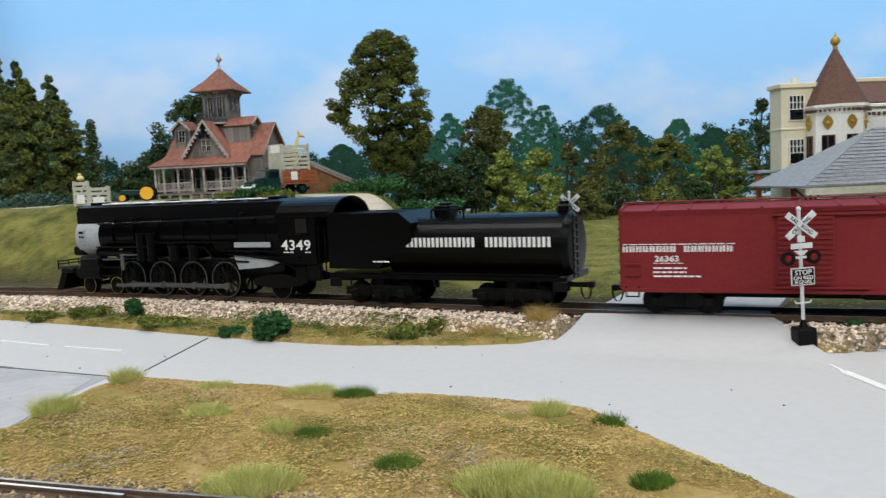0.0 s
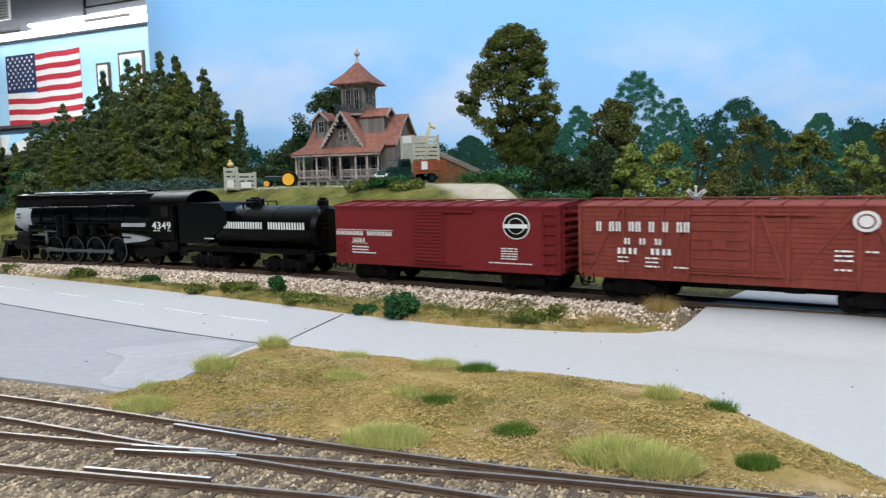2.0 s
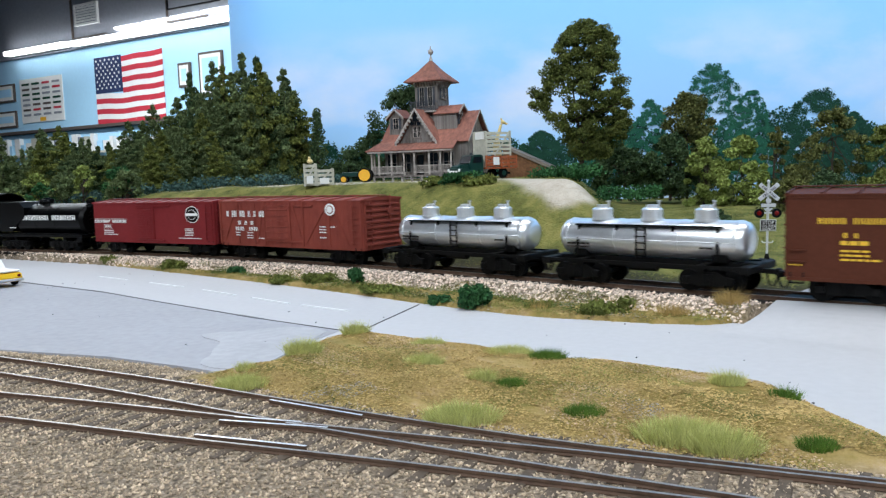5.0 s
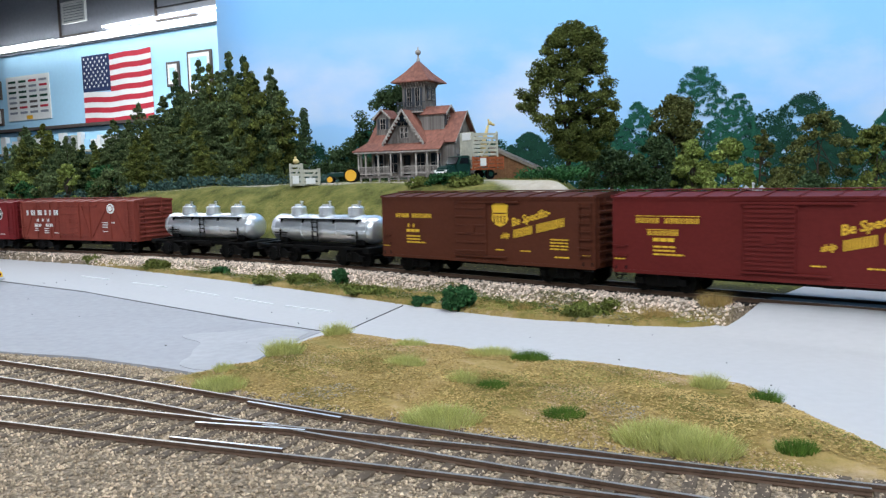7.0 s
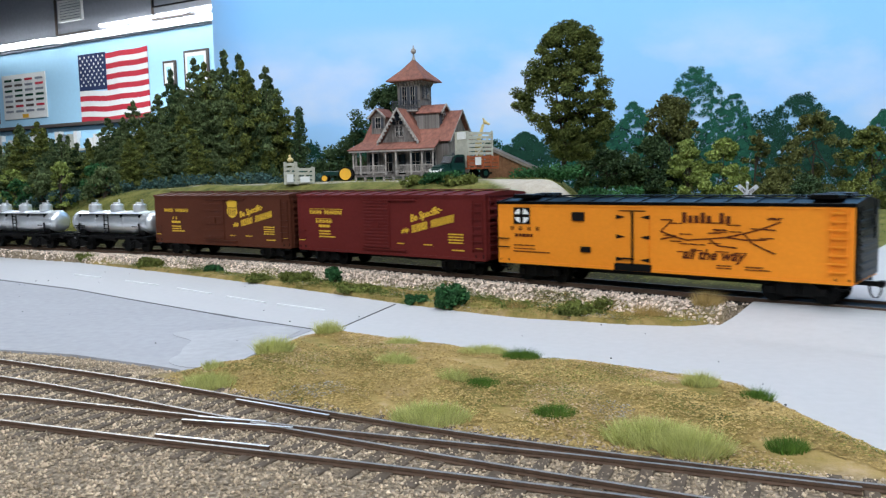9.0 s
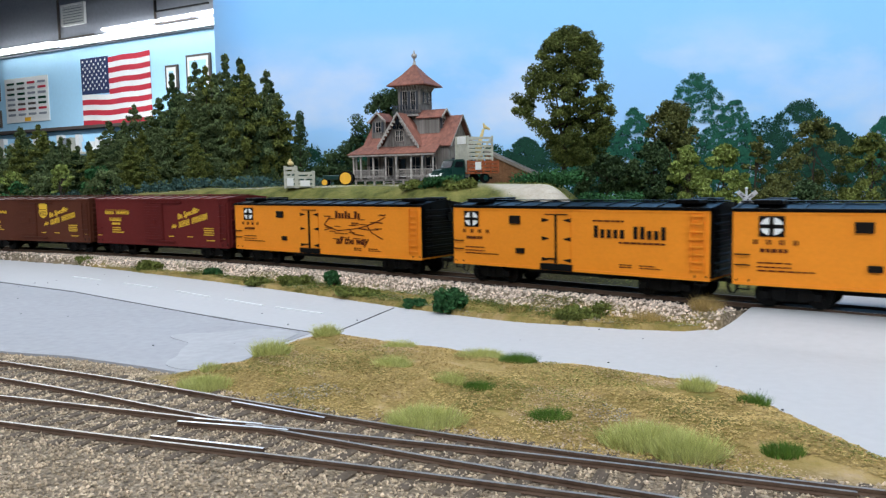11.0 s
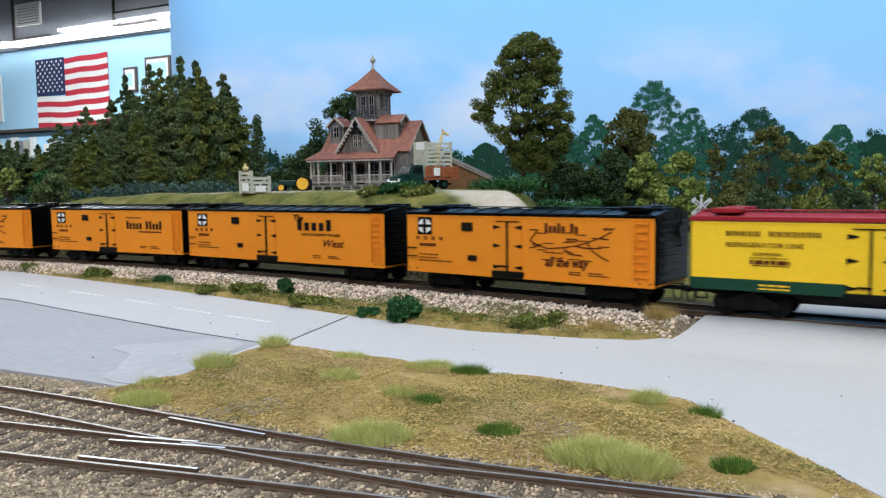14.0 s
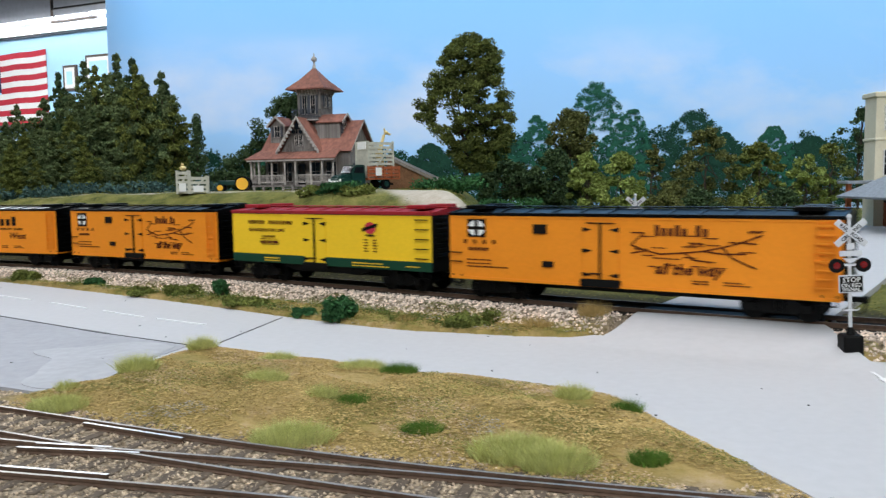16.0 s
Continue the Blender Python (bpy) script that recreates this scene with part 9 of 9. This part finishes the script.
def barn():
    b = thing("barn", "low brown wooden shed with a grey sloping roof", "shed", pose(-0.030, 0.730, 0.0565, 0, 0, -6))
    bm = B()
    prism(bm, [(-0.026, -0.002), (-0.026, 0.0275), (0.022, 0.0045), (0.022, -0.002)], "y", -0.010, 0.020)
    part("wall", bm, BARNM, b)
    for k in range(20):
        x = -0.026 + 0.0024 * k
        hgt = 0.0275 - (x + 0.026) * 0.479
        bm = B()
        prism(bm, [(x + 0.0001, -0.001), (x + 0.0022, -0.001), (x + 0.0022, hgt - 0.0012), (x + 0.0001, hgt - 0.0002)], "y", -0.0106, -0.0101)
        part("plank", bm, BARNM, b)
    roof_slab(b, (-0.027, -0.0125, 0.0282), (-0.027, 0.022, 0.0282), (0.0245, 0.022, 0.0036), (0.0245, -0.0125, 0.0036), 0.0022, BARNROOF, 0)
    for k in range(12):
        u = k / 12
        bm = B()
        x, z = -0.027 + 0.0515 * u, 0.0307 - 0.0246 * u
        prism(bm, [(x, z), (x + 0.0045, z - 0.00215), (x + 0.0045, z - 0.0016), (x, z + 0.0003)], "y", -0.0126, 0.0221)
        part("shingle_course", bm, BARNROOF, b)


barn()


def street_car():
    c = thing("car", "yellow model car with white top parked on the street", "car", pose(-0.3740, 0.449, 0.0003, 0, 0, -26))
    bm = B()
    prism(bm, [(-0.026, 0.003), (-0.0265, 0.008), (-0.012, 0.0092), (0.010, 0.0092), (0.0265, 0.0086), (0.0275, 0.005), (0.026, 0.003)], "y", -0.0095, 0.0095)
    bmesh.ops.bevel(bm, geom=list(bm.edges), offset=0.0007, segments=2, affect="EDGES")
    part("body", bm, YELLOW, c)
    bm = B()
    box(bm, 0.008, 0.0262, -0.0088, 0.0088, 0.0092, 0.0104, 0.0005)
    part("deck", bm, PLAINW, c)
    bm = B()
    prism(bm, [(-0.012, 0.009), (-0.007, 0.0158), (0.004, 0.0158), (0.010, 0.009)], "y", -0.0082, 0.0082)
    part("roof", bm, PLAINW, c)
    for s in (-1, 1):
        bm = B()
        prism(bm, [(-0.0095, 0.0098), (-0.0062, 0.0150), (0.0032, 0.0150), (0.0076, 0.0098)], "y", s * 0.0084 - 0.0002, s * 0.0084 + 0.0002)
        part("side_window", bm, GLASSD, c)
        bm = B()
        cyl(bm, (0.0272, s * 0.0070, 0.0070), (0.0282, s * 0.0070, 0.0070), 0.0009, n=10)
        part("tail_lamp", bm, REDLAMP, c)
    for x in (0.0282, -0.0278):
        bm = B()
        box(bm, x - 0.0008, x + 0.0008, -0.0095, 0.0095, 0.0035, 0.0052, 0.0004)
        part("bumper", bm, STEEL, c)
    for x in (-0.0165, 0.0170):
        for s in (-1, 1):
            w = new("wheel")
            w.parent = c
            bm = B()
            cyl(bm, (x, s * 0.0078, 0.0037), (x, s * 0.0100, 0.0037), 0.0037, n=18)
            part("tyre", bm, SOOT, w)
            bm = B()
            cyl(bm, (x, s * 0.0100, 0.0037), (x, s * 0.0103, 0.0037), 0.0019, n=12)
            part("hubcap", bm, STEEL, w)


street_car()

# ---- station ----


def station():
    st = thing("station_building", "white and cream Victorian station with a brown-roofed turret", "building", pose(0.3835, 0.640, 0.0145))
    bm = B()
    n = 8
    R = 0.0240
    prism(bm, [(R * math.cos(math.pi / 8 + k * math.pi / 4), R * math.sin(math.pi / 8 + k * math.pi / 4)) for k in range(n)], "z", 0, 0.0925)
    part("turret_wall", bm, PLAINW, st)
    for r_, z0, z1 in ((R + 0.0012, 0.0900, 0.0915), (R + 0.0026, 0.0915, 0.0938)):
        bm = B()
        prism(bm, [(r_ * math.cos(math.pi / 8 + k * math.pi / 4), r_ * math.sin(math.pi / 8 + k * math.pi / 4)) for k in range(n)], "z", z0, z1)
        part("cornice", bm, PLAINW, st)
    for k in range(22):
        a = -math.pi + k * math.pi / 22
        bm = B()
        box(bm, -0.0005, 0.0005, -R - 0.0020, -R + 0.001, 0.0880, 0.0902, m=Matrix.Rotation(a + math.pi / 2, 4, "Z"))
        part("dentil", bm, BROWNROOF, st)
    bm = B()
    cyl(bm, (0, 0, 0.0938), (0, 0, 0.1400), R + 0.0012, 0.0012, n=8, caps=True)
    for v in bm.verts:
        v.co = Matrix.Rotation(math.pi / 8, 4, "Z") @ v.co
    part("turret_roof", bm, BROWNROOF, st)
    bm = B()
    cyl(bm, (0, 0, 0.1390), (0, 0, 0.1420), 0.0020, n=10)
    ball(bm, (0, 0, 0.1455), 0.0038, 14)
    cyl(bm, (0, 0, 0.1490), (0, 0, 0.1530), 0.0010, 0.0003, n=8)
    part("finial", bm, BRASS, st, "gilded ball finial")
    apothem = R * math.cos(math.pi / 8)
    for k in range(8):
        a = k * 45
        if a in (90,):
            continue
        m = Matrix.Rotation(radians(a), 4, "Z")
        w = new("window")
        w.parent = st
        w.matrix_basis = m
        bm = B()
        box(bm, -0.0046, 0.0046, -apothem - 0.0004, -apothem + 0.0002, 0.044, 0.0690)
        part("pane", bm, GLASSD, w)
        for a0, a1, z0, z1 in ((-0.0054, -0.0046, 0.0432, 0.0698), (0.0046, 0.0054, 0.0432, 0.0698), (-0.0046, 0.0046, 0.0690, 0.0698), (-0.0046, 0.0046, 0.0560, 0.0567), (-0.0004, 0.0004, 0.044, 0.0690)):
            bm = B()
            box(bm, a0, a1, -apothem - 0.0009, -apothem, z0, z1)
            part("frame", bm, PLAINW if abs(a0) > 0.0047 and z1 - z0 > 0.02 else BROWNROOF, w)
        bm = B()
        prism(bm, [(0, 0.0735), (0.0030, 0.0770), (0.0042, 0.0800), (0.0026, 0.0835), (0, 0.0855), (-0.0026, 0.0835), (-0.0042, 0.0800), (-0.0030, 0.0770)], "y", -apothem - 0.0010, -apothem)
        ball(bm, (0, -apothem - 0.001, 0.0795), 0.0014, 8)
        part("ornament", bm, BRASS, st).matrix_basis = m
    # cream wing behind
    bm = B()
    box(bm, -0.044, 0.0, 0.004, 0.022, 0, 0.112)
    part("wing_wall", bm, CREAM, st)
    bm = B()
    box(bm, -0.046, 0.0, 0.002, 0.024, 0.1095, 0.1135, 0.0006)
    box(bm, -0.045, 0.0, 0.003, 0.023, 0.0755, 0.0775, 0.0004)
    part("wing_cornice", bm, CREAM, st)
    bm = B()
    cyl(bm, (-0.028, 0.012, 0.1135), (-0.028, 0.012, 0.1185), 0.0030, 0.0024, n=10)
    part("wing_chimney", bm, CREAM, st)
    for z0 in (0.0480, 0.0835):
        for x in (-0.0375,):
            w = new("window")
            w.parent = st
            bm = B()
            box(bm, x, x + 0.0125, 0.0034, 0.0040, z0, z0 + 0.0200)
            part("pane", bm, GLASSD, w)
            for k in range(5):
                bm = B()
                xx = x + 0.0125 * k / 4
                box(bm, xx - 0.0003, xx + 0.0003, 0.0026, 0.0036, z0 + (0.009 if k not in (0, 4) else 0), z0 + 0.0200)
                part("frame", bm, PLAINW, w)
            for zz in (z0, z0 + 0.009, z0 + 0.0145, z0 + 0.0200):
                bm = B()
                box(bm, x - 0.0003, x + 0.0128, 0.0025, 0.0036, zz - 0.0003, zz + 0.0003)
                part("frame", bm, PLAINW, w)
    # white main block and its roof
    bm = B()
    box(bm, 0.010, 0.22, 0.002, 0.09, 0, 0.0930)
    part("main_wall", bm, PLAINW, st)
    for z in (0.0690, 0.0850):
        for k in range(40):
            bm = B()
            x = 0.024 + k * 0.0045
            box(bm, x, x + 0.0024, 0.0004, 0.0021, z, z + 0.0026)
            part("dentil", bm, BROWNROOF, st)
    bm = B()
    box(bm, 0.010, 0.225, -0.001, 0.092, 0.0915, 0.0945, 0.0005)
    part("main_cornice", bm, PLAINW, st)
    roof_slab(st, (0.012, 0.000, 0.0945), (0.222, 0.000, 0.0945), (0.222, 0.042, 0.1160), (0.012, 0.042, 0.1160), 0.0012, BROWNROOF, 0, "main_roof")
    bm = B()
    box(bm, 0.012, 0.222, 0.038, 0.046, 0.1158, 0.1195, 0.0006)
    part("ridge", bm, CREAM, st)


station()


def canopy():
    c = thing("platform_canopy", "grey-shingled platform canopy on dark posts before the station", "canopy", pose(0.309, 0.555, 0.0115))
    a = [(0.0, 0.0, 0.0335), (0.34, -0.05, 0.0335), (0.34, 0.06, 0.075), (0.082, 0.045, 0.075), (0.0, 0.085, 0.0335)]
    roof_slab(c, a[0], a[1], a[2], a[3], 0.0018, GREYROOF, 0, "roof")
    roof_slab(c, a[0], a[4], a[3], a[3], 0.0018, GREYROOF, 0, "roof_hip")
    bm = B()
    for k in range(16):
        u = k / 16
        p, q = Vector(a[0]).lerp(Vector(a[3]), u), Vector(a[1]).lerp(Vector(a[2]), u)
        cyl(bm, p + Vector((0, -0.0004, 0.0022)), q + Vector((0, -0.0004, 0.0022)), 0.0004, n=4)
    part("shingle_course", bm, GREYROOF, c)
    bm = B()
    prism(bm, [(0.0, 0.0), (0.34, -0.05), (0.34, -0.048), (0.002, 0.0015)], "z", 0.0285, 0.0338)
    part("fascia", bm, CRATEM, c)
    for x in (0.012, 0.10, 0.2, 0.3):
        bm = B()
        yy = 0.016 - x * 0.147
        cyl(bm, (x, yy, -0.006), (x, yy, 0.034), 0.0012, n=8)
        cyl(bm, (x, yy, 0.022), (x - 0.012, yy, 0.033), 0.0007, n=6)
        cyl(bm, (x, yy, 0.022), (x + 0.012, yy, 0.033), 0.0007, n=6)
        part("post", bm, SOOT, c)


canopy()


def shelter():
    s = thing("wooden_shelter", "small brown wooden frame shelter with a flat grey roof", "shelter", pose(0.328, 0.640, 0.010))
    for x in (-0.012, 0.018):
        bm = B()
        box(bm, x, x + 0.0035, -0.0018, 0.0018, -0.004, 0.046, 0.0003)
        part("post", bm, TRUCKORANGE, s)
    bm = B()
    box(bm, -0.014, 0.024, -0.006, 0.012, 0.046, 0.0485, 0.0004)
    part("roof", bm, GREYROOF, s)


shelter()


def motions():
    for ob, start, half in MOVERS:
        walk(ob, [(k * 0.25, car_pose(float(np.polyval(TRAVEL, k * 0.25)) + start, half)) for k in range(65)])
    # the wheels roll, the rods go round with the crank pins
    begin = float(np.polyval(TRAVEL, 0))
    steps = [k / 15 for k in range(241)]
    gone = [begin - float(np.polyval(TRAVEL, t)) for t in steps]
    for ob, rest, radius in SPINNERS:
        walk(ob, [(t, rest @ Matrix.Rotation(-g / radius, 4, "Y")) for t, g in zip(steps, gone)])
    r, R, pin = LOCO["r"], LOCO["R"], LOCO["pin"]
    for ob, s in LOCO["side"]:
        lead = 0 if s < 0 else math.pi / 2
        walk(ob, [(t, pose(r * math.cos(lead + g / R + 5.2), s * 0.0122, R + r * math.sin(lead + g / R + 5.2))) for t, g in zip(steps, gone)])
    for ob, s in LOCO["main"]:
        lead = 0 if s < 0 else math.pi / 2
        rows = []
        for t, g in zip(steps, gone):
            a = lead + g / R + 5.2
            z = r * math.sin(a)
            rows.append((t, Matrix.Translation((pin + r * math.cos(a), s * 0.0142, R + z)) @ Matrix.Rotation(math.asin(z / 0.033) + 0.09, 4, "Y") @ pose(0, 0, 0)))
        walk(ob, rows)


motions()
